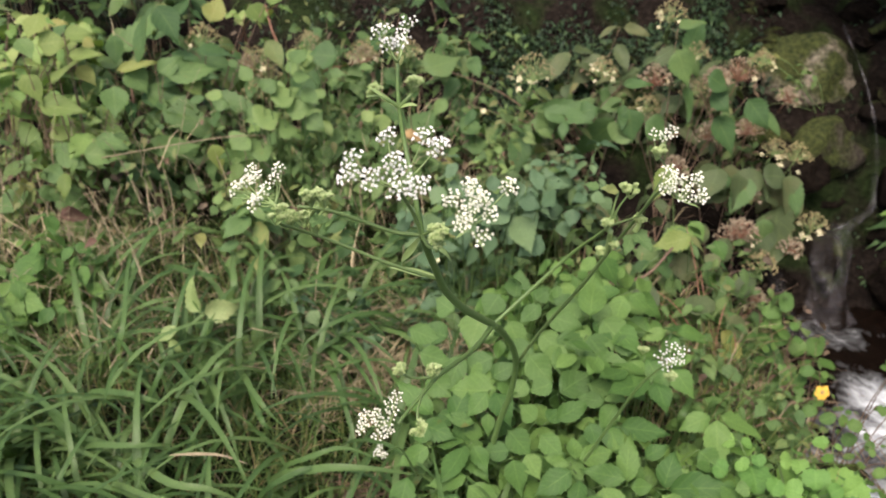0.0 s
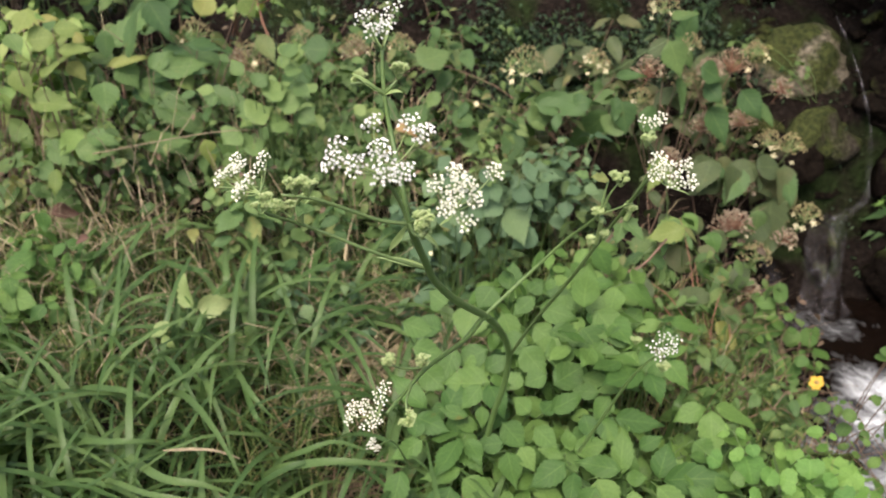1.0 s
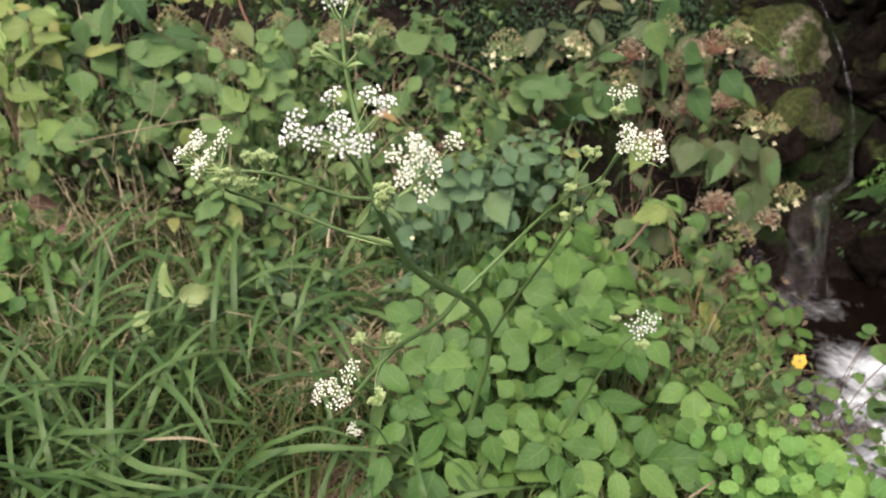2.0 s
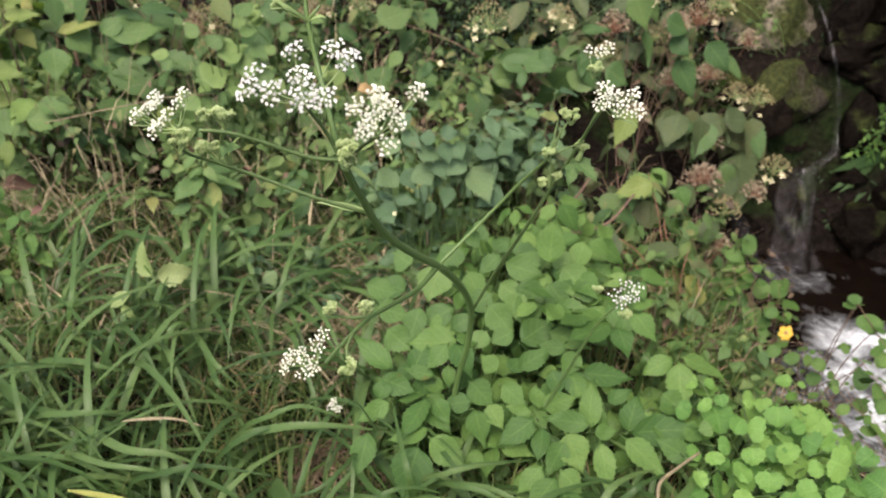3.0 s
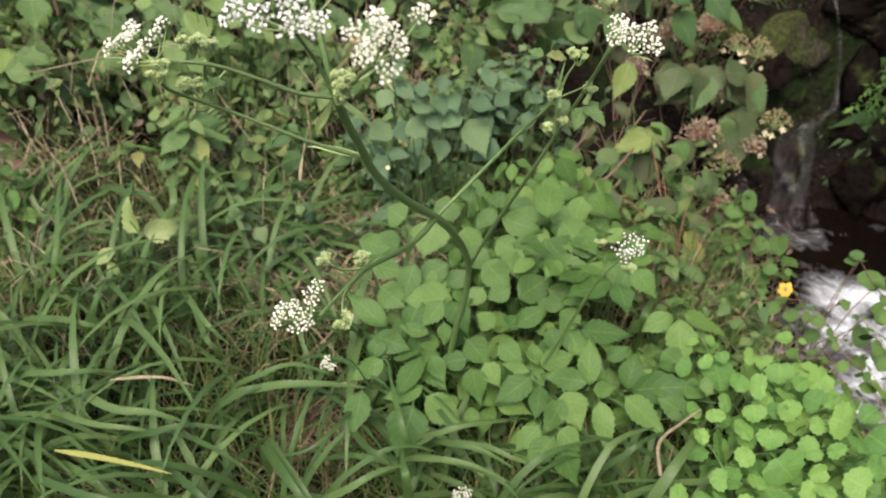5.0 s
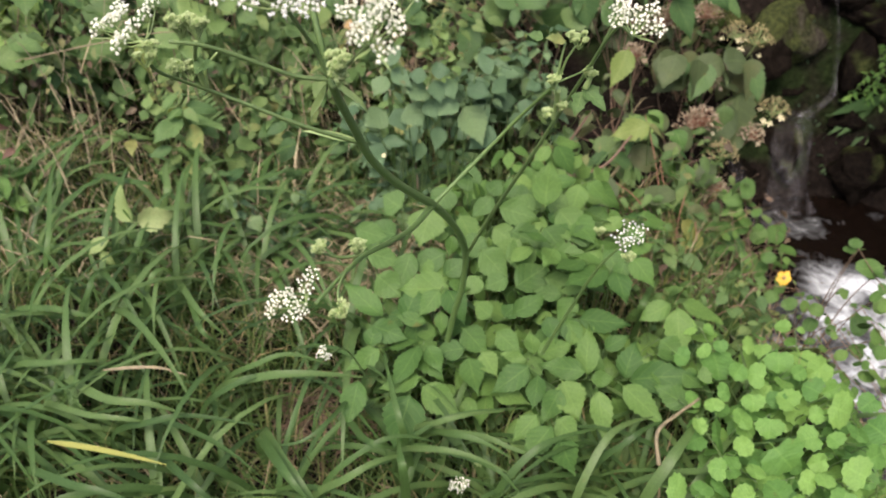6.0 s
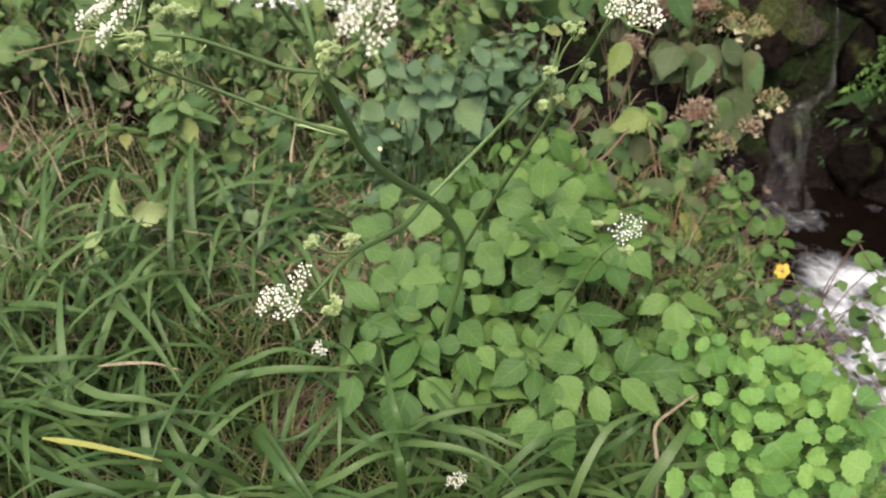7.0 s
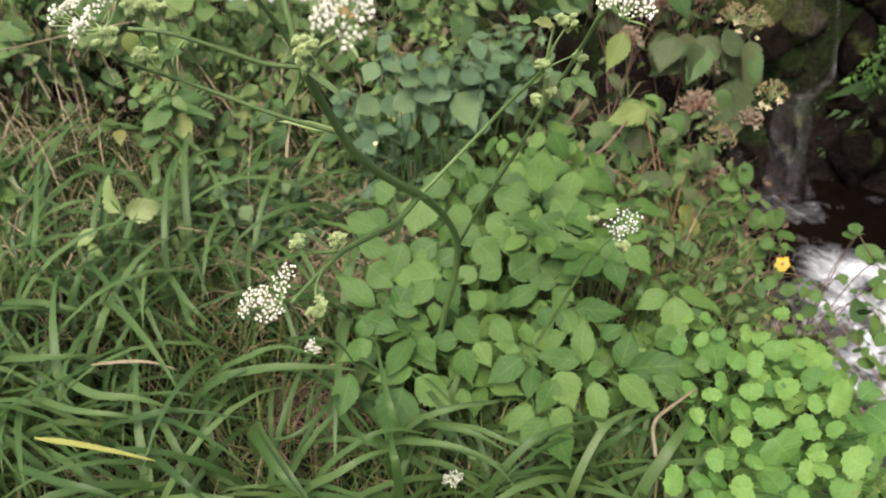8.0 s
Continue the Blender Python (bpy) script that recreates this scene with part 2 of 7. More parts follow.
def water_material():
    """Dark clear water, with white foam in streaks along the flow where it tumbles."""
    m, nt, bsdf = shader("tumbling_water")
    uv = nt.nodes.new("ShaderNodeUVMap").outputs[0]
    sep = nt.nodes.new("ShaderNodeSeparateXYZ")
    link(nt, uv, sep.inputs[0])
    along = sep.outputs[1]
    comb = nt.nodes.new("ShaderNodeCombineXYZ")
    link(nt, math_node(nt, "MULTIPLY", sep.outputs[0], 3.4), comb.inputs[0])
    link(nt, math_node(nt, "MULTIPLY", along, 2.6), comb.inputs[1])
    n = node(nt, "ShaderNodeTexNoise", Scale=2.2, Detail=5.0, Distortion=0.8)
    link(nt, comb.outputs[0], n.inputs["Vector"])
    fine = node(nt, "ShaderNodeTexNoise", Scale=9.0, Detail=5.0, Distortion=1.2)
    link(nt, comb.outputs[0], fine.inputs["Vector"])
    att = nt.nodes.new("ShaderNodeAttribute")
    att.attribute_name = "tumble"
    f = math_node(nt, "ADD", math_node(nt, "ADD", math_node(nt, "MULTIPLY", n.outputs[0], 1.3), math_node(nt, "MULTIPLY", fine.outputs[0], 0.65)), att.outputs["Fac"])
    foam = ramp(nt, math_node(nt, "SUBTRACT", f, 0.665), [(0.48, (0, 0, 0)), (0.66, (0.12, 0.12, 0.12)), (0.84, (0.5, 0.5, 0.5)), (1.0, (1, 1, 1))])
    link(nt, mix(nt, foam, (0.007, 0.0045, 0.003), (0.72, 0.80, 0.80)), bsdf.inputs["Base Color"])
    link(nt, math_node(nt, "ADD", math_node(nt, "MULTIPLY", foam, 0.5), 0.2), bsdf.inputs["Roughness"])
    bsdf.inputs["IOR"].default_value = 1.33
    bsdf.inputs["Specular IOR Level"].default_value = 0.3
    bump = node(nt, "ShaderNodeBump", Strength=0.45, Distance=0.02)
    link(nt, f, bump.inputs["Height"])
    link(nt, bump.outputs[0], bsdf.inputs["Normal"])
    return m


def fall_material():
    """Falling water: clear between white threads that follow the fall."""
    m, nt, bsdf = shader("falling_water")
    uv = nt.nodes.new("ShaderNodeUVMap").outputs[0]
    stretch = nt.nodes.new("ShaderNodeMapping")
    stretch.inputs["Scale"].default_value = (6.0, 6.5, 1.0)
    link(nt, uv, stretch.inputs[0])
    n = node(nt, "ShaderNodeTexNoise", Scale=1.0, Detail=6.0, Distortion=1.6)
    link(nt, stretch.outputs[0], n.inputs["Vector"])
    threads = ramp(nt, n.outputs[0], [(0.36, (0.0, 0.0, 0.0)), (0.54, (0.035, 0.035, 0.035)), (0.74, (0.16, 0.16, 0.16))])
    bsdf.inputs["Base Color"].default_value = (0.70, 0.71, 0.73, 1)
    bsdf.inputs["Roughness"].default_value = 0.35
    clear = nt.nodes.new("ShaderNodeBsdfTransparent")
    both = nt.nodes.new("ShaderNodeMixShader")
    link(nt, threads, both.inputs[0])
    link(nt, clear.outputs[0], both.inputs[1])
    link(nt, bsdf.outputs[0], both.inputs[2])
    link(nt, both.outputs[0], nt.nodes["Material Output"].inputs[0])
    return m


M_FALL = fall_material()
# shaded copy of the mossy rock, its stone at 0.3 brightness
M_SHADED_ROCK = rock_material("mossy_shaded_rock", 0, 0.3)
M_SOIL, M_ROCK, M_SHADED_WETROCK, M_WATER = soil_material(), rock_material("mossy_rock", 0), rock_material("shaded_wet_rock", 1), water_material()


# ---- mesh helpers ----
def finish(bm, name, material, smooth=True):
    me = bpy.data.meshes.new(name)
    bm.to_mesh(me)
    bm.free()
    if smooth:
        me.polygons.foreach_set("use_smooth", [True] * len(me.polygons))
    me.materials.append(material)
    return me


def part(name, me, parent, m=None, label="", material=None):
    """Links a mesh as one part under a thing or part. m: its pose in the world."""
    ob = new(name, me)
    ob.parent = parent
    origin = Vector(parent["at"]) if "at" in parent else Vector((0, 0, 0))
    world_m = m if m is not None else Matrix.Identity(4)
    ob.matrix_basis = Matrix.Translation(-origin) @ world_m
    if label:
        tagged(ob, label=label)
    return ob


def thing(name, at, label, category, group="", kind=""):
    ob = new(name)
    ob.location = at
    ob["at"] = tuple(at)
    ob.empty_display_size = 0.05
    return tagged(ob, label, category, group, kind)


def smooth_line(points, steps=5):
    """A Catmull-Rom line through the points."""
    p = [Vector(q) for q in points]
    p = [p[0] * 2 - p[1]] + p + [p[-1] * 2 - p[-2]]
    out = []
    for k in range(1, len(p) - 2):
        a, b, c, d = p[k - 1:k + 3]
        for s in range(steps):
            t = s / steps
            out.append(0.5 * (2 * b + (c - a) * t + (2 * a - 5 * b + 4 * c - d) * t * t + (3 * b - a - 3 * c + d) * t ** 3))
    out.append(p[-2])
    return out


def tube(bm, line, r0, r1, sides=6):
    n = len(line)
    rings = []
    side = Vector((1, 0.13, 0.2)).normalized()
    for k, q in enumerate(line):
        d = (line[min(k + 1, n - 1)] - line[max(k - 1, 0)]).normalized()
        side = (side - d * side.dot(d)).normalized()
        up = d.cross(side)
        r = r0 + (r1 - r0) * k / max(n - 1, 1)
        rings.append([bm.verts.new(q + r * (math.cos(6.2832 * s / sides) * side + math.sin(6.2832 * s / sides) * up)) for s in range(sides)])
    for a, b in zip(rings, rings[1:]):
        for s in range(sides):
            bm.faces.new((a[s], a[(s + 1) % sides], b[(s + 1) % sides], b[s]))
    bm.faces.new(rings[-1])
    return rings


def tube_mesh(name, points, r0, r1, material, sides=6, steps=5):
    bm = bmesh.new()
    tube(bm, smooth_line(points, steps), r0, r1, sides)
    return finish(bm, name, material)


LOBES = ((0.0, 0.25), (0.06, 0.72), (0.22, 1.0), (0.34, 0.95), (0.42, 0.62), (0.52, 0.78), (0.64, 0.66), (0.72, 0.46), (0.85, 0.30), (1.0, 0.0))


def half_width(kind, s):
    if kind == "ovate":
        return s ** 0.58 * (1 - s) ** 1.05 / 0.380
    if kind == "leaflet":
        return s ** 0.80 * (1 - s) ** 1.55 / 0.2205
    if kind == "rhomb":
        return min(1.0, (s / 0.42) ** 0.8, ((1 - s) / 0.56) ** 0.85) * (0.94 + 0.06 * math.sin(math.pi * s))
    if kind == "lobed":
        for a, b in zip(LOBES, LOBES[1:]):
            if s <= b[0]:
                return a[1] + (b[1] - a[1]) * (s - a[0]) / (b[0] - a[0])
    if kind == "lance":
        return math.sin(math.pi * min(1, s ** 0.8)) ** 0.9
    return max(0.0, 1 - abs(2 * s - 1) ** 2.3) ** 0.5


def add_disc_leaf(bm, uvl, m, length, width, teeth, fold, droop, stalk, seed):
    """A rounded blade with saw teeth all round and a quilted face."""
    r = random.Random(seed)
    count, turn, wave = 2 * teeth + 1, r.uniform(-0.12, 0.12), r.uniform(0, 6.28)

    def corner(an, f):
        px, py = math.sin(an + turn) * f, 0.5 - 0.5 * math.cos(an) * f
        px *= 0.5 * (1.12 - 0.24 * py)
        if f > 0.9 and abs(an) < 0.3:
            py += 0.06
        up = fold * abs(px) * width - droop * length * py * py + 0.035 * width * math.sin(4 * an + wave) * f
        return bm.verts.new(m @ Vector((px * width, stalk + py * length, up))), (0.5 + px, py)

    hub = corner(0.0, 0.0)
    inner = [corner(6.2832 * k / count, 0.55) for k in range(count)]
    outer = [corner(6.2832 * (k + (0.22 if k % 2 else 0)) / count, (1.06 if k % 2 else 0.925)) for k in range(count)]
    fans = [(hub, inner[k], inner[k - 1]) for k in range(count)] + [(inner[k - 1], inner[k], outer[k], outer[k - 1]) for k in range(count)]
    rr = 0.018 * width
    rings = [[(bm.verts.new(m @ Vector((rr * math.cos(t), y, -0.0006 + rr * math.sin(t)))), (0.5, 0.0)) for t in (0, 2.09, 4.19)] for y in (0.0, stalk * 1.3)]
    fans += [(rings[0][c], rings[0][c - 1], rings[1][c - 1], rings[1][c]) for c in range(3)]
    for fan in fans:
        f = bm.faces.new([q[0] for q in fan])
        for loop, src in zip(f.loops, fan):
            loop[uvl].uv = src[1]


def add_leaf(bm, uvl, m, length, width, kind="ovate", teeth=0, fold=0.25, droop=0.3, seg=8, stalk=0.0, seed=0):
    """One blade along +Y with its face to +Z, folded on the midrib, drooping to its tip and toothed at the edge."""
    if kind == "disc":
        return add_disc_leaf(bm, uvl, m, length, width, teeth, fold, droop, stalk, seed)
    r = random.Random(seed)
    rows = []
    wave, lop, bend = r.uniform(0, 6.28), r.uniform(-0.07, 0.07), r.uniform(-0.10, 0.10)
    if teeth:
        seg = 2 * teeth
    notch = 0.85 if kind == "leaflet" else 1.0
    for k in range(seg + 1):
        s = k / seg
        w = half_width(kind, s) * width / 2
        tip = teeth > 0 and k % 2 == 1 and s > 0.16
        tooth = 1.0 if not teeth or s < 0.16 or k == seg else (1 + 0.07 * notch if tip else 1 - 0.10 * notch)
        y = stalk + s * length
        z = -droop * length * s * s + 0.035 * length * math.sin(6 * s + wave)
        row = []
        for a in (-1.0, -0.5, 0.0, 0.5, 1.0):
            edge = abs(a) == 1
            wy = w * a * (tooth if edge else 1) * (1 + lop * (1 if a > 0 else -1))
            lift = fold * abs(wy) + 0.07 * width * math.sin(7 * s + wave + 2 * a) * abs(a) - (0.02 * width if edge else 0)
            ahead = (0.55 / seg * length if tip and edge else 0.0) + 0.10 * abs(wy)
            row.append((bm.verts.new(m @ Vector((wy + bend * length * s * s, y + ahead * (1 - s), z + lift))), (0.5 + 0.5 * a, s)))
        rows.append(row)
    for a, b in zip(rows, rows[1:]):
        for c in range(4):
            f = bm.faces.new((a[c][0], a[c + 1][0], b[c + 1][0], b[c][0]))
            for loop, src in zip(f.loops, (a[c], a[c + 1], b[c + 1], b[c])):
                loop[uvl].uv = src[1]
    if stalk > 0:
        rr = max(0.0009, 0.018 * width)
        ring = []
        for y in (0.0, stalk * 1.15):
            ring.append([(bm.verts.new(m @ Vector((rr * math.cos(t), y, -0.001 + rr * math.sin(t)))), (0.5, 0.0)) for t in (0, 2.09, 4.19)])
        for c in range(3):
            quad = (ring[0][c], ring[0][(c + 1) % 3], ring[1][(c + 1) % 3], ring[1][c])
            f = bm.faces.new([q[0] for q in quad])
            for loop, src in zip(f.loops, quad):
                loop[uvl].uv = src[1]


def leaf_meshes(name, material, count, length, width, **kw):
    out = []
    for k in range(count):
        bm = bmesh.new()
        uvl = bm.loops.layers.uv.new("UVMap")
        kk = dict(kw)
        kk["droop"] = kw.get("droop", 0.3) * (0.5 + 0.5 * k)
        kk["fold"] = kw.get("fold", 0.25) * (1.3 - 0.3 * k)
        add_leaf(bm, uvl, Matrix.Identity(4), length, width * (0.9 + 0.1 * k), seed=k + 11, **kk)
        out.append(finish(bm, name, material))
    return out


def blade_pose(at, way, normal=ZUP, size=1.0):
    y = Vector(way).normalized()
    z = (Vector(normal) - y * y.dot(Vector(normal)))
    z = z.normalized() if z.length > 1e-4 else Vector((1, 0, 0))
    x = y.cross(z)
    m = Matrix((x, y, z)).transposed().to_4x4()
    return Matrix.Translation(at) @ m @ Matrix.Diagonal((size, size, size, 1))


def rough_pose(r, at, azimuth, dip, size, tilt=0.45):
    way = Vector((math.sin(azimuth) * math.cos(dip), math.cos(azimuth) * math.cos(dip), -math.sin(dip)))
    normal = Vector((r.gauss(0, tilt), r.gauss(0, tilt) - 0.25, 1.0))
    return blade_pose(at, way, normal, size)


# ---- the ground: a bank, a stream cut and a steep dark slope behind ----
STREAM = ((-3.0, 1.65, 0.36), (0.4, 1.50, 0.36), (1.2, 1.44, 0.36), (1.75, 1.42, 0.34), (2.1, 1.38, 0.30), (2.27, 1.34, 0.20), (2.42, 1.34, 0.11), (2.56, 1.47, 0.07), (2.66, 1.44, 0.04), (3.0, 1.45, 0.04), (3.5, 1.60, 0.05), (60.0, 8.0, 0.3))
BED = ((-3.0, -0.44), (0.6, -0.34), (1.4, -0.29), (1.75, -0.26), (2.25, -0.255), (2.32, -0.20), (2.42, 0.00), (2.56, 0.02), (2.62, 0.15), (2.72, 0.38), (3.0, 0.50), (4.0, 0.95), (8.0, 3.0), (60.0, 14.0))


def along_table(table, y, col):
    for a, b in zip(table, table[1:]):
        if y <= b[0]:
            t = max(0.0, (y - a[0]) / (b[0] - a[0]))
            return a[col] + (b[col] - a[col]) * t
    return table[-1][col]


def step(a, b, v):
    t = min(1.0, max(0.0, (v - a) / (b - a)))
    return t * t * (3 - 2 * t)


def ground_height(x, y):
    bank = 0.02 + 0.10 * step(0.2, 2.2, y) + 0.62 * step(2.35, 3.5, y) + 0.35 * max(0, min(y, 60) - 3.3) * step(3.2, 4.5, y)
    bank += 0.05 * step(-0.2, -1.6, x) * step(0, 2, y)
    c, w = along_table(STREAM, y, 1), along_table(STREAM, y, 2)
    bed = along_table(BED, y, 1)
    off = x - c
    if off < 0:
        f = step(w * 0.8, w + 0.42, -off)
        h = bed - 0.05 + (bank - bed + 0.05) * f
    else:
        f = step(w * 0.7, w + 0.75, off)
        # far bank heightened beyond the view to cut light from the right
        h = bed - 0.05 + (max(bank, 0.35) + 0.45 - bed + 0.05) * f + 0.9 * step(0.8, 2.4, off)
    near = 1.0 if abs(y) < 6 and abs(x) < 6 else 0.3
    bump = noise.noise(Vector((x * 2.3, y * 2.3, 0.3))) * 0.05 + noise.noise(Vector((x * 9, y * 9, 2.0))) * 0.014
    cut = step(2.25, 2.4, y) * step(0.7, 1.1, x)
    rough = noise.noise(Vector((x * 4.0, y * 4.0, 7.0))) * 0.12 * step(2.5, 3.2, y) + noise.noise(Vector((x * 15, y * 15, 5.0))) * 0.035 * cut
    return h + (bump + rough) * near


def axis_values(near_lo, near_hi, fine, far):
    out, v, s = [], near_lo, fine
    while v < near_hi:
        out.append(v)
        v += fine
    s, v = fine, near_hi
    while v < far:
        out.append(v)
        s *= 1.35
        v += s
    out.append(far)
    s, v, left = fine, near_lo, []
    while v > -far:
        s *= 1.35
        v -= s
        left.append(max(v, -far))
    return sorted(set(left)) + out


def build_ground():
    xs, ys = axis_values(-2.4, 2.8, 0.03, 70.0), axis_values(0.4, 4.2, 0.03, 70.0)
    verts = [(x, y, ground_height(x, y)) for y in ys for x in xs]
    n = len(xs)
    faces = [(j * n + i, j * n + i + 1, (j + 1) * n + i + 1, (j + 1) * n + i) for j in range(len(ys) - 1) for i in range(n - 1)]
    me = bpy.data.meshes.new("ground")
    me.from_pydata(verts, [], faces)
    me.polygons.foreach_set("use_smooth", [True] * len(me.polygons))
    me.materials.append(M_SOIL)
    return tagged(new("ground", me), "damp earth bank with moss and leaf litter, coloured dark for shade", "ground", kind="structure")


build_ground()


def build_water():
    bm = bmesh.new()
    uvl = bm.loops.layers.uv.new("UVMap")
    ys = [-40.0, -20.0, -10.0, -5.0] + [-2.0 + 0.1 * k for k in range(24)] + [0.4 + 0.02 * k for k in range(98)]
    rows, uvs, tumble = [], {}, {}
    for y in ys:
        c, w, z = along_table(STREAM, y, 1), along_table(STREAM, y, 2), along_table(BED, min(y, 2.2), 1)
        row = []
        for k in range(33):
            a = -1 + k / 16
            x = c + a * w * 1.25
            yy = y + 0.22 * noise.noise(Vector((x * 2.6, y * 1.2, 6))) + 0.08 * noise.noise(Vector((x * 9, y * 5, 9)))
            churn = step(0.9, 1.35, yy) * (1 - step(1.68, 1.96, yy))
            foot = 1.1 * math.exp(-((x - 1.31) ** 2) / 0.008 - ((y - 2.17) ** 2) / 0.004) + 0.8 * math.exp(-((x - 1.17) ** 2) / 0.003 - ((y - 2.36) ** 2) / 0.006)
            h = 0.045 * churn * noise.noise(Vector((x * 9, y * 7, 1))) + 0.012 * noise.noise(Vector((x * 22, y * 14, 4)))
            v = bm.verts.new((x, y, z + 0.035 + h))
            uvs[v] = (a * w + 0.5, y)
            tumble[v] = (0.66 + 0.26 * a) * churn * (1 - 0.3 * abs(a)) + 0.12 * foot + 0.03
            row.append(v)
        rows.append(row)
    for a, b in zip(rows, rows[1:]):
        for k in range(32):
            f = bm.faces.new((a[k], a[k + 1], b[k + 1], b[k]))
            for loop in f.loops:
                loop[uvl].uv = uvs[loop.vert]
    values = [tumble[v] for v in bm.verts]
    me = finish(bm, "stream_water", M_WATER)
    me.attributes.new("tumble", "FLOAT", "POINT").data.foreach_set("value", values)
    return tagged(new("stream_water", me), "dark stream water tumbling into white foam", "stream", kind="structure")


build_water()


def build_fall(name, label, points, widths, seed):
    """A thin ragged sheet of falling water along the points."""
    line = smooth_line(points, 8)
    bm = bmesh.new()
    uvl = bm.loops.layers.uv.new("UVMap")
    rows, run = [], 0.0
    for k, p in enumerate(line):
        s = k / (len(line) - 1)
        q = s * (len(widths) - 1)
        i = min(int(q), len(widths) - 2)
        w = widths[i] + (widths[i + 1] - widths[i]) * (q - i)
        run += (p - line[k - 1]).length if k else 0.0
        row = []
        for c in range(13):
            a = -1 + c / 6
            ripple = 0.35 * w * noise.noise(Vector((a * 3 + seed, run * 5, seed))) * (abs(a) > 0.9)
            bulge = 0.012 * noise.noise(Vector((a * 4, run * 9, seed + 3))) + 0.02 * (1 - a * a) * min(1, w / 0.1)
            row.append((bm.verts.new(p + Vector((a * w + ripple, -bulge, 0.5 * bulge))), (a * w * 4 + 0.5, run)))
        rows.append(row)
    for a, b in zip(rows, rows[1:]):
        for c in range(12):
            quad = (a[c], a[c + 1], b[c + 1], b[c])
            f = bm.faces.new([v[0] for v in quad])
            for loop, src in zip(f.loops, quad):
                loop[uvl].uv = src[1]
    return tagged(new(name, finish(bm, name, M_FALL)), label, "waterfall", kind="structure")


build_fall("water_fall", "thin pale trickle running down the wet rock", [(1.47, 3.02, 0.57), (1.47, 2.80, 0.47), (1.475, 2.66, 0.37), (1.490, 2.60, 0.27), (1.500, 2.565, 0.15), (1.505, 2.545, 0.06), (1.440, 2.51, 0.03), (1.385, 2.47, 0.018)], (0.003, 0.004, 0.005, 0.006, 0.009, 0.022, 0.040), 1)
build_fall("water_fall", "pale veil of water falling into the pool", [(1.400, 2.500, 0.020), (1.345, 2.430, 0.008), (1.318, 2.370, -0.045), (1.310, 2.325, -0.120), (1.305, 2.280, -0.190), (1.300, 2.235, -0.236)], (0.040, 0.058, 0.066, 0.074, 0.090, 0.12), 2)
build_fall("water_fall", "small side fall beside the veil", [(1.085, 2.290, -0.030), (1.090, 2.235, -0.055), (1.105, 2.205, -0.115), (1.140, 2.185, -0.175), (1.185, 2.165, -0.236)], (0.022, 0.030, 0.034, 0.045, 0.07), 3)


# ---- rocks ----
def rock(name, at, size, material, label, seed, turn=0.0, flat=0.25):
    bm = bmesh.new()
    bmesh.ops.create_icosphere(bm, subdivisions=4, radius=1.0)
    o = Vector((seed * 3.7, seed * 1.3, seed * 2.1))
    cuts = [Vector((math.sin(seed * 5 + k * 2.4), math.cos(seed * 3 + k * 2.4), math.sin(k * 1.7 + seed))).normalized() for k in range(9)]
    for v in bm.verts:
        p = v.co.copy()
        for k, c in enumerate(cuts):
            lim = 0.68 + 0.2 * math.sin(seed + k * 1.9)
            d = p.dot(c)
            if d > lim:
                p -= c * (d - lim) * 0.85
        p *= 1 + 0.26 * noise.noise(p * 1.6 + o) + 0.11 * noise.noise(p * 4.5 + o) + 0.035 * noise.noise(p * 13 + o)
        v.co = Vector((p.x * size[0], p.y * size[1], p.z * size[2]))
    me = finish(bm, name, material)
    ob = new(name, me)
    ob.matrix_world = Matrix.Translation(at) @ Matrix.Rotation(turn, 4, "Z")
    return tagged(ob, label, "rock", "rocks by the stream")


rock("boulder", (1.315, 2.920, 0.345), (0.20, 0.16, 0.21), M_ROCK, "mossy grey boulder on the stream bank", 1, 0.4)
rock("boulder", (1.324, 2.660, 0.203), (0.19, 0.10, 0.125), M_SHADED_ROCK, "olive mossy rock shelf below the boulder, dimmed for shade", 2, 0.2)
rock("rock", (1.611, 3.200, 0.377), (0.10, 0.10, 0.09), M_ROCK, "small mossy rock beside the trickle", 3, 0.1)
rock("rock", (0.829, 3.300, 0.451), (0.22, 0.16, 0.14), M_ROCK, "dark mossy rock in the back slope", 4, 2.0)
rock("shaded_wet_rock", (1.410, 2.680, 0.035), (0.15, 0.09, 0.05), M_SHADED_WETROCK, "wet rock ledge by the fall, coloured black for shade", 5, 0.3)
rock("shaded_wet_rock", (1.68, 2.42, -0.20), (0.16, 0.14, 0.13), M_SHADED_WETROCK, "wet rock at the foot of the far bank, coloured black for shade", 7, 0.7)
rock("shaded_wet_rock", (1.60, 2.62, 0.08), (0.09, 0.09, 0.16), M_SHADED_WETROCK, "wet rock face beside the trickle, coloured black for shade", 9, 0.2)
rock("shaded_wet_rock", (1.33, 2.46, -0.11), (0.15, 0.09, 0.11), M_SHADED_WETROCK, "wet rock behind the veil of water, coloured black for shade", 6, 1.3)
rock("shaded_wet_rock", (1.17, 2.47, -0.14), (0.12, 0.08, 0.09), M_SHADED_WETROCK, "wet rock under the side fall, coloured black for shade", 10, 0.5)
rock("shaded_wet_rock", (1.10, 2.29, -0.14), (0.10, 0.06, 0.11), M_SHADED_WETROCK, "wet rock close behind the side fall, coloured black for shade", 11, 0.2)
rock("shaded_wet_rock", (0.906, 1.350, -0.025), (0.09, 0.07, 0.05), M_SHADED_WETROCK, "wet stone at the water's edge, coloured dark for shade", 8, 0.5)
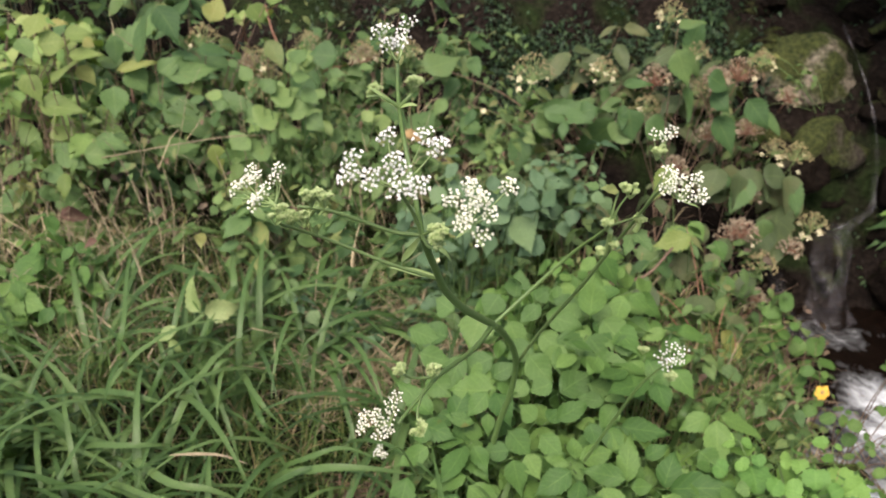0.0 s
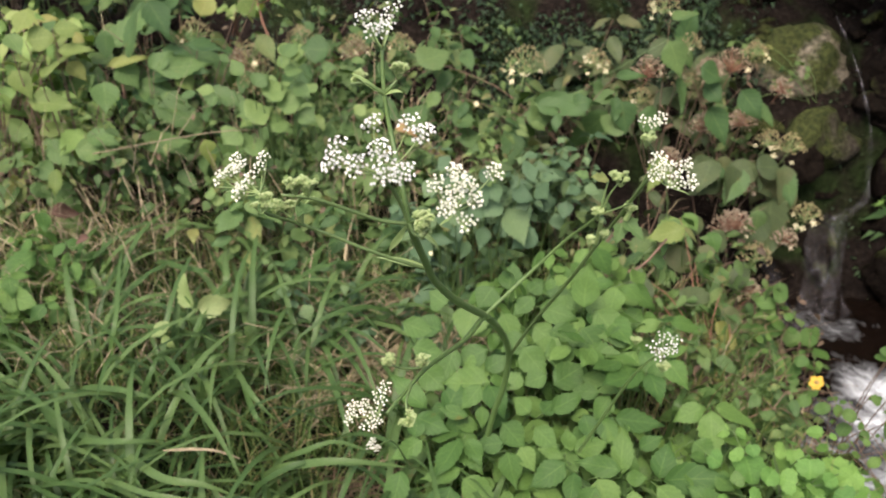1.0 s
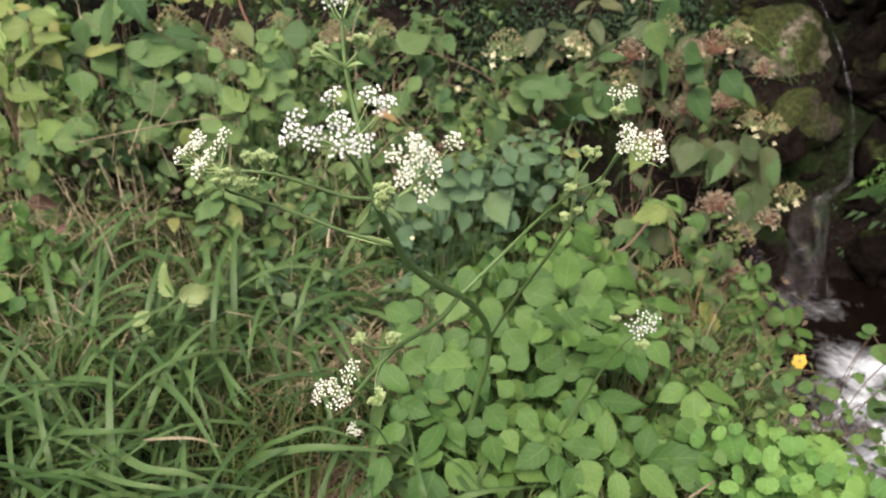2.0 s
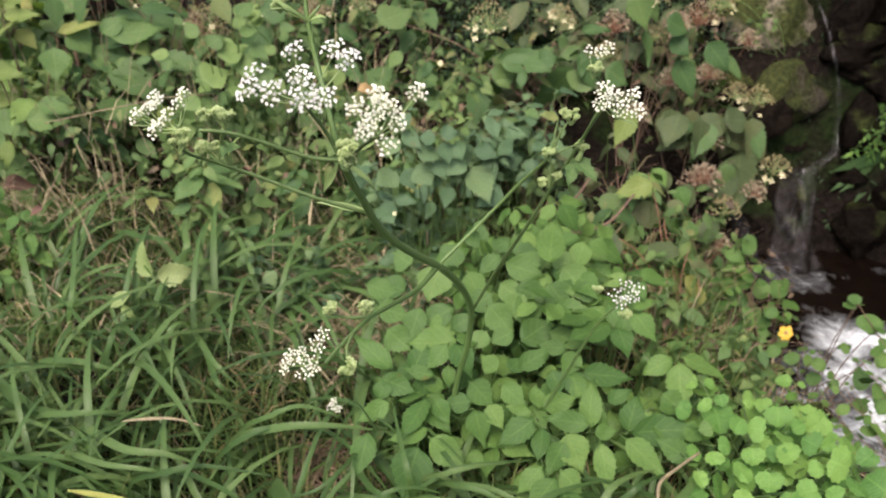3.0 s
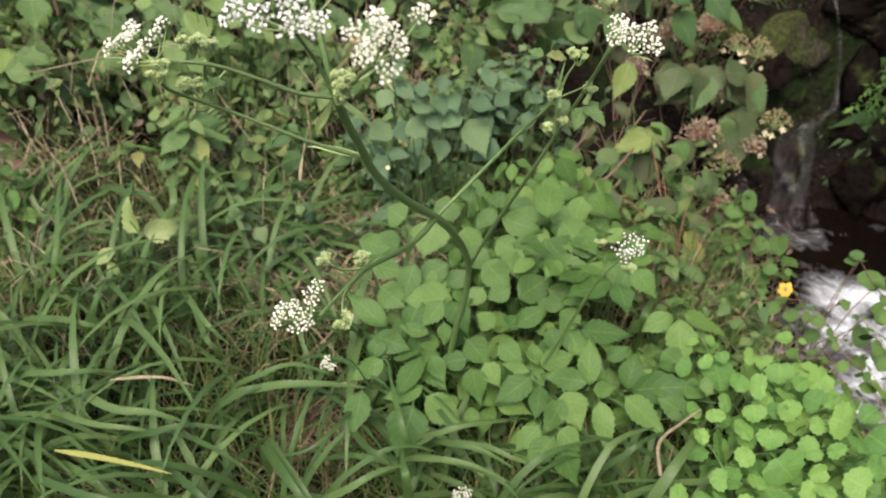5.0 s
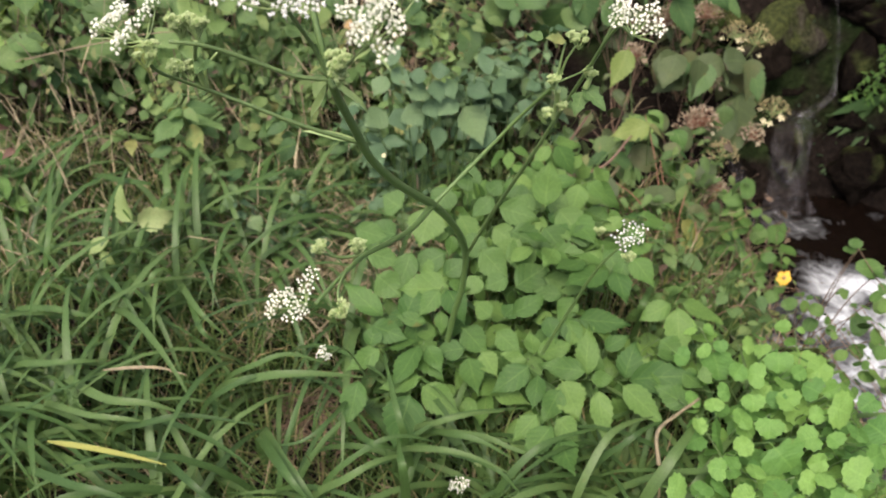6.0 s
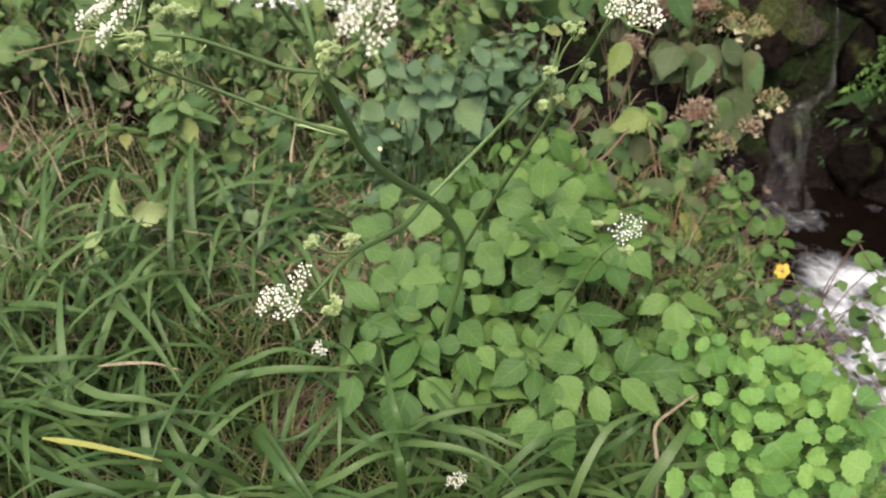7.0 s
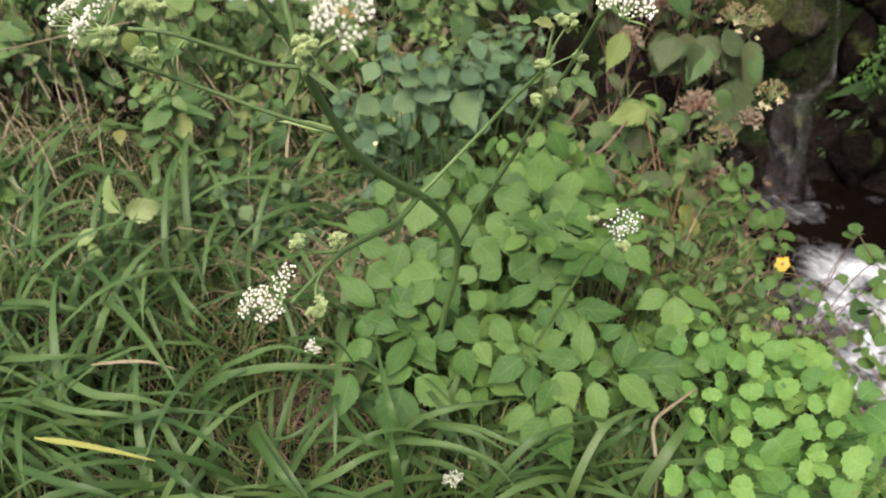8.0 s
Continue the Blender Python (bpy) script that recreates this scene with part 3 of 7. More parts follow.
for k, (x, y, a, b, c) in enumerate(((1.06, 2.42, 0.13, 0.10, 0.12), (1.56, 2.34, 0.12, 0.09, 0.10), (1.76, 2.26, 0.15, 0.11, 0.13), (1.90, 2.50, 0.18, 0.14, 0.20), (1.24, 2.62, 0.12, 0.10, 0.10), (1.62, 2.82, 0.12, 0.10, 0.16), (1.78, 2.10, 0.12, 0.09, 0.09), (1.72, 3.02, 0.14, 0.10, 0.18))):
    rock("shaded_wet_rock", (x, y, ground_height(x, y) + 0.2 * c), (a, b, c), M_SHADED_WETROCK, "wet rock beside the fall, coloured dark for shade", 60 + k, 0.6 * k)
rr = random.Random(33)
for k in range(26):
    y = rr.uniform(2.35, 3.3)
    side = rr.choice((-1, 1))
    x = along_table(STREAM, y, 1) + side * (along_table(STREAM, y, 2) + rr.uniform(0.06, 0.32))
    big = rr.uniform(0.03, 0.09)
    rock("shaded_wet_rock", (x, y, ground_height(x, y) + 0.15 * big), (big * rr.uniform(0.9, 1.5), big, big * rr.uniform(0.6, 0.9)), M_SHADED_WETROCK, "small wet stone beside the fall, coloured dark for shade", 40 + k, rr.uniform(0, 3))


# ---- the white-flowered plant ----
plant = thing("flowering_plant", (0.089, 1.130, 0.272), "tall green umbel plant with white lacy flower heads", "wild plant")


def stem_part(name, points, r0, r1, parent=None, material=None, sides=8):
    return part(name, tube_mesh(name, points, r0, r1, material or (M_STEM if name == "stem" else M_BRANCH), sides), parent or plant)


def floret_faces(bm, m, radius):
    tip = bm.verts.new(m @ Vector((0, 0, 0.0009)))
    ring = []
    for k in range(10):
        q = 6.2832 * k / 10
        rr = radius * (1.0 if k % 2 == 0 else 0.42)
        ring.append(bm.verts.new(m @ Vector((rr * math.cos(q), rr * math.sin(q), 0.0004 if k % 2 == 0 else -0.0006))))
    for k in range(10):
        bm.faces.new((tip, ring[k], ring[(k + 1) % 10]))
    under = bm.verts.new(m @ Vector((0, 0, -0.0016)))
    for k in range(10):
        bm.faces.new((under, ring[(k + 1) % 10], ring[k]))


def umbel(hub, heads, axis=(0, -0.75, 0.65), florets=18, spread=0.010, size=0.0015, seed=0, bud=False, petal=None):
    """A compound umbel: rays from the hub, and on each a small dome of five-petalled florets."""
    r = random.Random(seed)
    hub = Vector(hub)
    bm = bmesh.new()
    domes = []
    for h in heads:
        h = Vector(h)
        sag = (hub + h) / 2 + Vector((0, 0, -0.08 * (h - hub).length))
        tube(bm, smooth_line([hub, sag, h], 3), 0.0007, 0.0005, 4)
        ax = (Vector(axis) + (h - hub).normalized() * 0.3).normalized()
        side = ax.orthogonal().normalized()
        up = ax.cross(side)
        n = max(5, int(florets * r.uniform(0.6, 1.25)))
        bf = bmesh.new()
        foot = h - ax * 0.001
        squash, turn = r.uniform(0.7, 1.0), r.uniform(0, 6.28)
        for k in range(n):
            rad = math.sqrt((k + 0.5) / n) * spread * r.uniform(0.88, 1.1)
            an = k * 2.399 + r.uniform(-0.25, 0.25)
            out = (side * math.cos(an + turn) + up * math.sin(an + turn) * squash)
            top = foot + ax * (0.0085 - 26 * rad * rad + r.uniform(-0.0015, 0.0015)) + out * rad
            if bud:
                top = foot + (top - foot) * 0.72
            tube(bm, [foot, top], 0.00022, 0.0002, 3)
            nrm = (ax + out * (rad / spread) * 0.8 + Vector((r.gauss(0, 0.25), r.gauss(0, 0.25), 0))).normalized()
            floret_faces(bf, blade_pose(top, nrm.orthogonal(), nrm), size * r.uniform(0.7, 1.1) * (0.62 if bud else 1))
        domes.append(bf)
    root = part("umbel", finish(bm, "umbel", M_RAY), plant, label="pale green rays of a flower head")
    for bf in domes:
        part("umbellet", finish(bf, "umbellet", petal or (M_BUD if bud else M_WHITE), False), root, label="tight green-white flower buds" if bud else "dome of tiny white five-petalled florets")
    return root


def bud_head(at, radius=0.010, seed=0, axis=(0, -0.2, 1), petal=None):
    at, radius = Vector(at), radius * 0.75
    r = random.Random(seed)
    heads = [at + Vector((r.gauss(0, 1), r.gauss(0, 1), r.gauss(0.3, 0.6))).normalized() * radius * r.uniform(0.4, 1.0) for _ in range(8)]
    return umbel(at - Vector((0, 0, radius)), heads, axis, 14, 0.0050, 0.0026, seed, True, petal)


S_NODE, S_FORK = (-0.017, 0.575, 1.067), (0.063, 0.810, 0.806)
stem_part("stem", [(0.092, 1.150, 0.207), (0.101, 1.134, 0.298), (0.110, 1.112, 0.378), (0.119, 1.092, 0.440), (0.123, 1.071, 0.503), (0.121, 1.046, 0.559), (0.108, 0.986, 0.634), (0.086, 0.900, 0.723), S_FORK], 0.0060, 0.0046)
stem_part("stem", [S_FORK, (0.037, 0.758, 0.857), (0.018, 0.715, 0.901), (0.002, 0.674, 0.948), (-0.006, 0.641, 0.991), (-0.012, 0.606, 1.030), S_NODE], 0.0046, 0.0031)
stem_part("stem", [S_NODE, (-0.021, 0.578, 1.090), (-0.026, 0.587, 1.115), (-0.032, 0.601, 1.138), (-0.036, 0.606, 1.165), (-0.037, 0.610, 1.182), (-0.037, 0.614, 1.198)], 0.0025, 0.0014)
umbel((-0.037, 0.614, 1.198), [(-0.051, 0.619, 1.216), (-0.043, 0.600, 1.214), (-0.035, 0.605, 1.213), (-0.029, 0.628, 1.221), (-0.034, 0.633, 1.210), (-0.048, 0.635, 1.214)], florets=15, spread=0.0075, size=0.0018, seed=1)
bud_head((-0.025, 0.610, 1.181), 0.007, 2)
bud_head((-0.055, 0.606, 1.175), 0.005, 3)
stem_part("sheath", [(-0.036, 0.606, 1.165), (-0.043, 0.603, 1.171), (-0.052, 0.600, 1.176), (-0.061, 0.598, 1.176)], 0.0020, 0.0008)
stem_part("sheath", [(-0.036, 0.606, 1.165), (-0.030, 0.604, 1.172), (-0.026, 0.607, 1.176)], 0.0018, 0.0010)
stem_part("peduncle", [S_NODE, (-0.025, 0.568, 1.093), (-0.032, 0.548, 1.118), (-0.035, 0.535, 1.131)], 0.0017, 0.0011)
umbel((-0.035, 0.533, 1.132), [(-0.043, 0.573, 1.151), (-0.016, 0.573, 1.152), (-0.006, 0.561, 1.150), (-0.066, 0.542, 1.147), (-0.067, 0.524, 1.144), (-0.050, 0.515, 1.146), (-0.036, 0.541, 1.145), (-0.027, 0.511, 1.149), (-0.031, 0.499, 1.147), (-0.018, 0.507, 1.144)], florets=22, spread=0.0100, size=0.0021, seed=4)
stem_part("peduncle", [S_NODE, (-0.006, 0.556, 1.083), (0.006, 0.514, 1.110), (0.015, 0.476, 1.133)], 0.0016, 0.0011)
umbel((0.016, 0.472, 1.135), [(0.006, 0.475, 1.150), (0.018, 0.488, 1.152), (0.025, 0.479, 1.147), (0.016, 0.463, 1.148), (0.029, 0.467, 1.144), (0.012, 0.448, 1.149), (0.024, 0.444, 1.142), (0.020, 0.467, 1.155), (0.041, 0.479, 1.157)], florets=22, spread=0.0072, size=0.0017, seed=5, petal=M_CREAM)
bud_head((-0.004, 0.493, 1.114), 0.008, 6)
bud_head((-0.005, 0.497, 1.103), 0.006, 28)
stem_part("branch", [S_NODE, (-0.012, 0.540, 1.078), (-0.006, 0.505, 1.096)], 0.0016, 0.0010)
# side branches to the left-hand heads
stem_part("branch", [S_NODE, (-0.039, 0.569, 1.073), (-0.061, 0.561, 1.086), (-0.081, 0.552, 1.099), (-0.095, 0.546, 1.106), (-0.110, 0.541, 1.110)], 0.0017, 0.0012)
stem_part("branch", [(-0.004, 0.652, 0.974), (-0.048, 0.638, 0.999), (-0.082, 0.630, 1.020), (-0.106, 0.622, 1.036), (-0.125, 0.602, 1.056), (-0.131, 0.577, 1.074), (-0.129, 0.552, 1.092)], 0.0018, 0.0011)
umbel((-0.130, 0.556, 1.104), [(-0.157, 0.613, 1.102), (-0.160, 0.598, 1.099), (-0.149, 0.590, 1.106), (-0.134, 0.608, 1.106), (-0.134, 0.589, 1.105), (-0.140, 0.574, 1.101), (-0.145, 0.566, 1.097), (-0.164, 0.586, 1.099)], florets=18, spread=0.0075, size=0.0017, axis=(-0.25, -0.65, 0.72), seed=7, petal=M_CREAM)
for a, b in (((-0.149, 0.582, 1.098), (-0.168, 0.574, 1.107)), ((-0.150, 0.576, 1.098), (-0.167, 0.571, 1.101)), ((-0.152, 0.582, 1.099), (-0.165, 0.581, 1.108)), ((-0.146, 0.580, 1.096), (-0.159, 0.569, 1.098))):
    stem_part("ray", [(-0.137, 0.585, 1.094), a, b], 0.0006, 0.0005, material=M_RAY, sides=4)
bud_head((-0.128, 0.545, 1.099), 0.010, 8)
bud_head((-0.087, 0.521, 1.126), 0.009, 9)
bud_head((-0.096, 0.522, 1.126), 0.008, 29)
bud_head((-0.121, 0.618, 1.055), 0.009, 10)
bud_head((-0.131, 0.619, 1.054), 0.007, 30)
stem_part("sheath", [(-0.113, 0.620, 1.041), (-0.113, 0.610, 1.058), (-0.109, 0.590, 1.076), (-0.096, 0.550, 1.106)], 0.0022, 0.0012, material=M_RAY)
stem_part("sheath", [(-0.112, 0.620, 1.041), (-0.109, 0.615, 1.059), (-0.098, 0.610, 1.073)], 0.0016, 0.0008, material=M_RAY)
# side branches to the right-hand heads
stem_part("branch", [S_FORK, (0.120, 0.827, 0.861), (0.153, 0.819, 0.906), (0.170, 0.794, 0.941), (0.181, 0.774, 0.967)], 0.0024, 0.0015, material=M_STEM)
stem_part("branch", [(0.181, 0.774, 0.967), (0.199, 0.769, 0.978), (0.210, 0.758, 0.989)], 0.0010, 0.0009)
stem_part("branch", [(0.121, 1.050, 0.546), (0.146, 0.982, 0.665), (0.175, 0.863, 0.828), (0.193, 0.818, 0.906), (0.205, 0.779, 0.966), (0.210, 0.757, 0.997), (0.213, 0.726, 1.032), (0.217, 0.707, 1.049), (0.213, 0.654, 1.061)], 0.0025, 0.0014)
stem_part("branch", [(0.213, 0.760, 1.001), (0.221, 0.754, 1.028), (0.225, 0.753, 1.046), (0.200, 0.713, 1.083)], 0.0012, 0.0010)
umbel((0.212, 0.649, 1.064), [(0.203, 0.669, 1.079), (0.212, 0.651, 1.078), (0.225, 0.662, 1.076), (0.194, 0.636, 1.082), (0.223, 0.637, 1.073), (0.208, 0.628, 1.079), (0.206, 0.653, 1.080)], florets=21, spread=0.0088, size=0.0019, seed=11, petal=M_CREAM)
umbel((0.202, 0.712, 1.081), [(0.199, 0.720, 1.093), (0.206, 0.710, 1.097), (0.214, 0.722, 1.097)], florets=12, spread=0.008, size=0.0019, seed=12, petal=M_CREAM)
bud_head((0.201, 0.707, 1.082), 0.008, 13)
bud_head((0.179, 0.774, 0.966), 0.009, 14)
bud_head((0.199, 0.776, 1.006), 0.009, 15)
bud_head((0.192, 0.782, 1.007), 0.004, 16)
bud_head((0.211, 0.768, 0.976), 0.007, 41)
bud_head((0.173, 0.775, 0.931), 0.006, 42)
bud_head((0.190, 0.787, 0.932), 0.005, 43)
stem_part("branch", [(0.181, 0.774, 0.967), (0.183, 0.776, 0.988), (0.187, 0.781, 1.005)], 0.0015, 0.0010)
stem_part("branch", [(0.183, 0.776, 0.969), (0.188, 0.776, 0.988), (0.196, 0.775, 1.004)], 0.0014, 0.0009)
stem_part("sheath", [(0.186, 0.800, 0.915), (0.186, 0.791, 0.938), (0.184, 0.780, 0.957)], 0.0026, 0.0030, material=M_RAY)
stem_part("sheath", [(0.209, 0.771, 0.963), (0.211, 0.768, 0.973), (0.212, 0.771, 0.981)], 0.0034, 0.0012, material=M_RAY)
# the low heads
stem_part("branch", [S_FORK, (0.039, 0.745, 0.821), (0.016, 0.680, 0.851), (-0.004, 0.610, 0.889), (-0.018, 0.560, 0.909), (-0.036, 0.516, 0.917)], 0.0034, 0.0014, material=M_STEM)
umbel((-0.042, 0.513, 0.920), [(-0.039, 0.532, 0.929), (-0.043, 0.522, 0.930), (-0.040, 0.512, 0.930), (-0.061, 0.521, 0.919), (-0.052, 0.515, 0.926), (-0.048, 0.502, 0.930), (-0.043, 0.499, 0.926), (-0.049, 0.491, 0.929), (-0.063, 0.504, 0.924)], florets=15, spread=0.0068, size=0.0016, seed=17, petal=M_CREAM)
bud_head((-0.038, 0.594, 0.909), 0.007, 18)
bud_head((-0.008, 0.590, 0.911), 0.008, 19)
bud_head((-0.018, 0.516, 0.909), 0.009, 20)
stem_part("branch", [(-0.004, 0.612, 0.888), (-0.024, 0.602, 0.894), (-0.037, 0.595, 0.904)], 0.0018, 0.001)
stem_part("branch", [(-0.017, 0.562, 0.909), (-0.020, 0.530, 0.917), (-0.018, 0.516, 0.904)], 0.0014, 0.001)
# narrow bracts and small toothed leaves at the nodes
BRACT = leaf_meshes("bract", M_RAY, 2, 0.05, 0.007, kind="lance", fold=0.6, droop=0.2, seg=6)
SMALL_LEAF = leaf_meshes("stem_leaf", M_PALE, 2, 0.045, 0.034, kind="lobed", teeth=6, fold=0.3, droop=0.2, stalk=0.006)


def blade_between(parent, name, meshes, a, b, k=0, length=1.0, normal=(0, -0.55, 0.85), widen=1.0):
    """A leaf from its foot a to its tip b."""
    a, b = Vector(a), Vector(b)
    m = blade_pose(a, b - a, normal, (b - a).length / length) @ Matrix.Diagonal((widen, 1, 1, 1))
    return part(name, meshes[k % len(meshes)], parent, m)


blade_between(plant, "bract", BRACT, (-0.036, 0.606, 1.165), (-0.059, 0.594, 1.184), 0, 0.05, widen=1.3)
blade_between(plant, "bract", BRACT, (-0.036, 0.606, 1.165), (-0.023, 0.589, 1.177), 1, 0.05, widen=1.5)
blade_between(plant, "bract", BRACT, S_NODE, (-0.039, 0.599, 1.018), 0, 0.05)
blade_between(plant, "bract", BRACT, S_NODE, (0.013, 0.587, 1.038), 1, 0.05)
blade_between(plant, "bract", BRACT, (-0.003, 0.658, 0.972), (-0.050, 0.652, 0.989), 1, 0.05)
blade_between(plant, "stem_leaf", SMALL_LEAF, S_NODE, (-0.024, 0.591, 1.063), 0, 0.05)
blade_between(plant, "stem_leaf", SMALL_LEAF, (0.188, 0.782, 1.006), (0.167, 0.774, 1.011), 0, 0.05)
blade_between(plant, "stem_leaf", SMALL_LEAF, (0.167, 0.779, 1.009), (0.150, 0.782, 1.014), 1, 0.05)
blade_between(plant, "stem_leaf", SMALL_LEAF, (0.206, 0.776, 0.961), (0.228, 0.755, 0.949), 0, 0.05)
blade_between(plant, "stem_leaf", SMALL_LEAF, (0.207, 0.775, 0.959), (0.199, 0.757, 0.941), 1, 0.05)
blade_between(plant, "bract", BRACT, (0.198, 0.774, 1.003), (0.203, 0.768, 1.013), 0, 0.05)
blade_between(plant, "bract", BRACT, (0.213, 0.649, 1.063), (0.227, 0.638, 1.064), 0, 0.05)
blade_between(plant, "bract", BRACT, (0.017, 0.470, 1.134), (0.027, 0.455, 1.129), 1, 0.05)
blade_between(plant, "bract", BRACT, (0.017, 0.470, 1.134), (0.008, 0.457, 1.132), 0, 0.05)
blade_between(plant, "stem_leaf", SMALL_LEAF, (-0.111, 0.584, 1.072), (-0.094, 0.578, 1.081), 1, 0.05)

# a second, smaller plant with a low head over the leaves
plant = thing("flowering_plant", (0.248, 1.015, 0.371), "slender umbel plant with one small white flower head", "wild plant")
stem_part("stem", [(0.248, 1.015, 0.371), (0.275, 0.975, 0.499), (0.294, 0.928, 0.615), (0.318, 0.905, 0.674)], 0.0030, 0.0014)
umbel((0.319, 0.903, 0.670), [(0.307, 0.901, 0.687), (0.325, 0.919, 0.687), (0.331, 0.900, 0.685), (0.309, 0.880, 0.691), (0.337, 0.914, 0.688)], florets=13, spread=0.0115, size=0.0025, seed=21)
bud_head((0.339, 0.919, 0.696), 0.008, 22, petal=M_PALE)
bud_head((0.317, 0.879, 0.669), 0.010, 23)
bud_head((0.289, 0.929, 0.675), 0.008, 24)
plant = thing("flowering_plant", (-0.064, 1.050, 0.265), "low stalk with a small white budding head", "wild plant")
stem_part("stem", [(-0.043, 1.060, 0.281), (-0.065, 0.979, 0.427), (-0.088, 0.918, 0.478)], 0.0018, 0.001)
umbel((-0.091, 0.914, 0.472), [(-0.096, 0.918, 0.478), (-0.088, 0.916, 0.475), (-0.094, 0.929, 0.477)], florets=10, spread=0.007, size=0.0024, seed=25, petal=M_CREAM)
plant = thing("flowering_plant", (0.116, 0.906, 0.102), "low stalk with a small white flower head in the grass", "wild plant")
stem_part("stem", [(0.116, 0.906, 0.102), (0.108, 0.860, 0.206), (0.100, 0.839, 0.261)], 0.0018, 0.001)
umbel((0.100, 0.838, 0.260), [(0.094, 0.842, 0.264), (0.103, 0.833, 0.269), (0.101, 0.852, 0.262), (0.109, 0.843, 0.266)], florets=14, spread=0.009, size=0.0021, seed=26, petal=M_CREAM)
bud_head((0.135, 0.892, 0.251), 0.008, 27)


# ---- leafy plants ----
def leafy(name, label, category, base, crowns, meshes, leaf_scale, group="", stem_r=0.002, stem_mat=None, pairs=3, gap=0.05, dip=(0.1, 0.7), tilt=0.4, seed=0, trio=False, leaf_name="leaf"):
    """A plant with a stem to each crown point and leaves in crossed pairs (or threes) down from its top."""
    r = random.Random(seed)
    base = Vector(base)
    base.z = ground_height(base.x, base.y) - 0.01
    root = thing(name, base, label, category, group)
    for c in crowns:
        c = Vector(c)
        foot = base + Vector((r.uniform(-0.03, 0.03), r.uniform(-0.03, 0.03), 0))
        knee = foot.lerp(c, 0.5) + Vector((r.uniform(-0.03, 0.03), r.uniform(-0.03, 0.03), 0.12 * (c - foot).length))
        line = smooth_line([foot, knee, c], 5)
        bm = bmesh.new()
        tube(bm, line, stem_r, stem_r * 0.5, 5)
        part("stem", finish(bm, "stem", stem_mat or M_STEM), root)
        az = r.uniform(0, 6.28)
        down = (line[-4] - c).normalized()
        for k in range(pairs):
            at = c + down * gap * k
            n = 3 if trio else 2
            for q in range(n):
                a = az + k * 1.4 + q * (2.1 if trio else 3.14159) + r.uniform(-0.35, 0.35)
                s = leaf_scale * r.choice((0.55, 0.8, 0.9, 1.0, 1.15, 1.35)) * r.uniform(0.9, 1.1) * (0.65 if k == 0 else 1.0)
                part(leaf_name, r.choice(meshes), root, rough_pose(r, at, a, r.uniform(*dip), s, tilt))
    return root


def leaf_plant(name, label, category, group, meshes, leaves, seed):
    """A plant with its leaves given by foot, tip and breadth, each on a stalk from the plant's root."""
    r = random.Random(seed)
    mid = sum((Vector(a) for a, b, w in leaves), Vector()) / len(leaves)
    x, y = mid.x, mid.y + 0.05
    base = Vector((x, y, ground_height(x, y) - 0.01))
    root = thing(name, base, label, category, group)
    woody = category == "shrub"
    loose = category in ("shrub", "bramble")
    disc = meshes is LIME
    for k, (a, b, w) in enumerate(leaves):
        a, b = Vector(a), Vector(b)
        foot = base + Vector((r.uniform(-0.03, 0.03), r.uniform(-0.01, 0.03), 0))
        knee = foot.lerp(a, 0.6) + Vector((0, 0.02, 0.02))
        part("stalk", tube_mesh("stalk", [foot, knee, a], 0.0024 if woody else 0.0017, 0.0011, M_TWIG if woody else M_STEM, 4, 4), root)
        size = (1.0 if disc else 1.2) * (b - a).length / (0.068 if disc else 0.106)
        widen = (1.0 if disc else 1.16) * w / size / (0.060 if disc else 0.058)
        normal = Vector((r.gauss(0, 0.38 if loose else 0.22), -0.6 + r.gauss(0, 0.30 if loose else 0.16), 0.78))
        part("leaflet" if name == "ground_elder" else "leaf", r.choice(meshes), root, blade_pose(a, b - a, normal, size) @ Matrix.Diagonal((widen, 1, 1, 1)))
    return root


OVATE = leaf_meshes("leaf", M_SHRUB, 3, 0.10, 0.058, kind="ovate", teeth=8, fold=0.18, droop=0.28, stalk=0.015)
PALE = leaf_meshes("leaf", M_PALE, 3, 0.10, 0.058, kind="ovate", teeth=7, fold=0.18, droop=0.28, stalk=0.012)
BRIGHT = leaf_meshes("leaf", M_BRIGHT, 3, 0.10, 0.060, kind="ovate", teeth=7, fold=0.18, droop=0.28, stalk=0.012)
YELLOW = leaf_meshes("leaf", M_YELLOW, 2, 0.10, 0.056, kind="ovate", teeth=7, fold=0.2, droop=0.3, stalk=0.012)
BRAMBLE = leaf_meshes("leaf", M_BRAMBLE, 4, 0.062, 0.046, kind="leaflet", teeth=7, fold=0.25, droop=0.2, stalk=0.01)
ELDER = leaf_meshes("leaflet", M_ELDER, 4, 0.074, 0.043, kind="leaflet", teeth=8, fold=0.14, droop=0.16, stalk=0.006)
LIME = leaf_meshes("leaf", M_LIME, 4, 0.058, 0.060, kind="disc", teeth=11, fold=0.22, droop=0.22, stalk=0.010)
M_NEWLEAF = leaf_material("pale_new_leaf", [(0.0, (0.24, 0.36, 0.11)), (0.6, (0.31, 0.42, 0.15)), (1.0, (0.38, 0.44, 0.18))], vein=(0.12, 0.22, 0.06), veins=6.0, spots=0.6)
PALE_NEW = leaf_meshes("leaf", M_NEWLEAF, 2, 0.10, 0.060, kind="ovate", teeth=6, fold=0.5, droop=0.4, stalk=0.012)
M_DULL = leaf_material("dull_hydrangea_leaf", [(0.0, (0.067, 0.11, 0.042)), (0.6, (0.101, 0.15, 0.056)), (1.0, (0.154, 0.18, 0.07))], vein=(0.16, 0.24, 0.09), veins=6.0, spots=0.7)
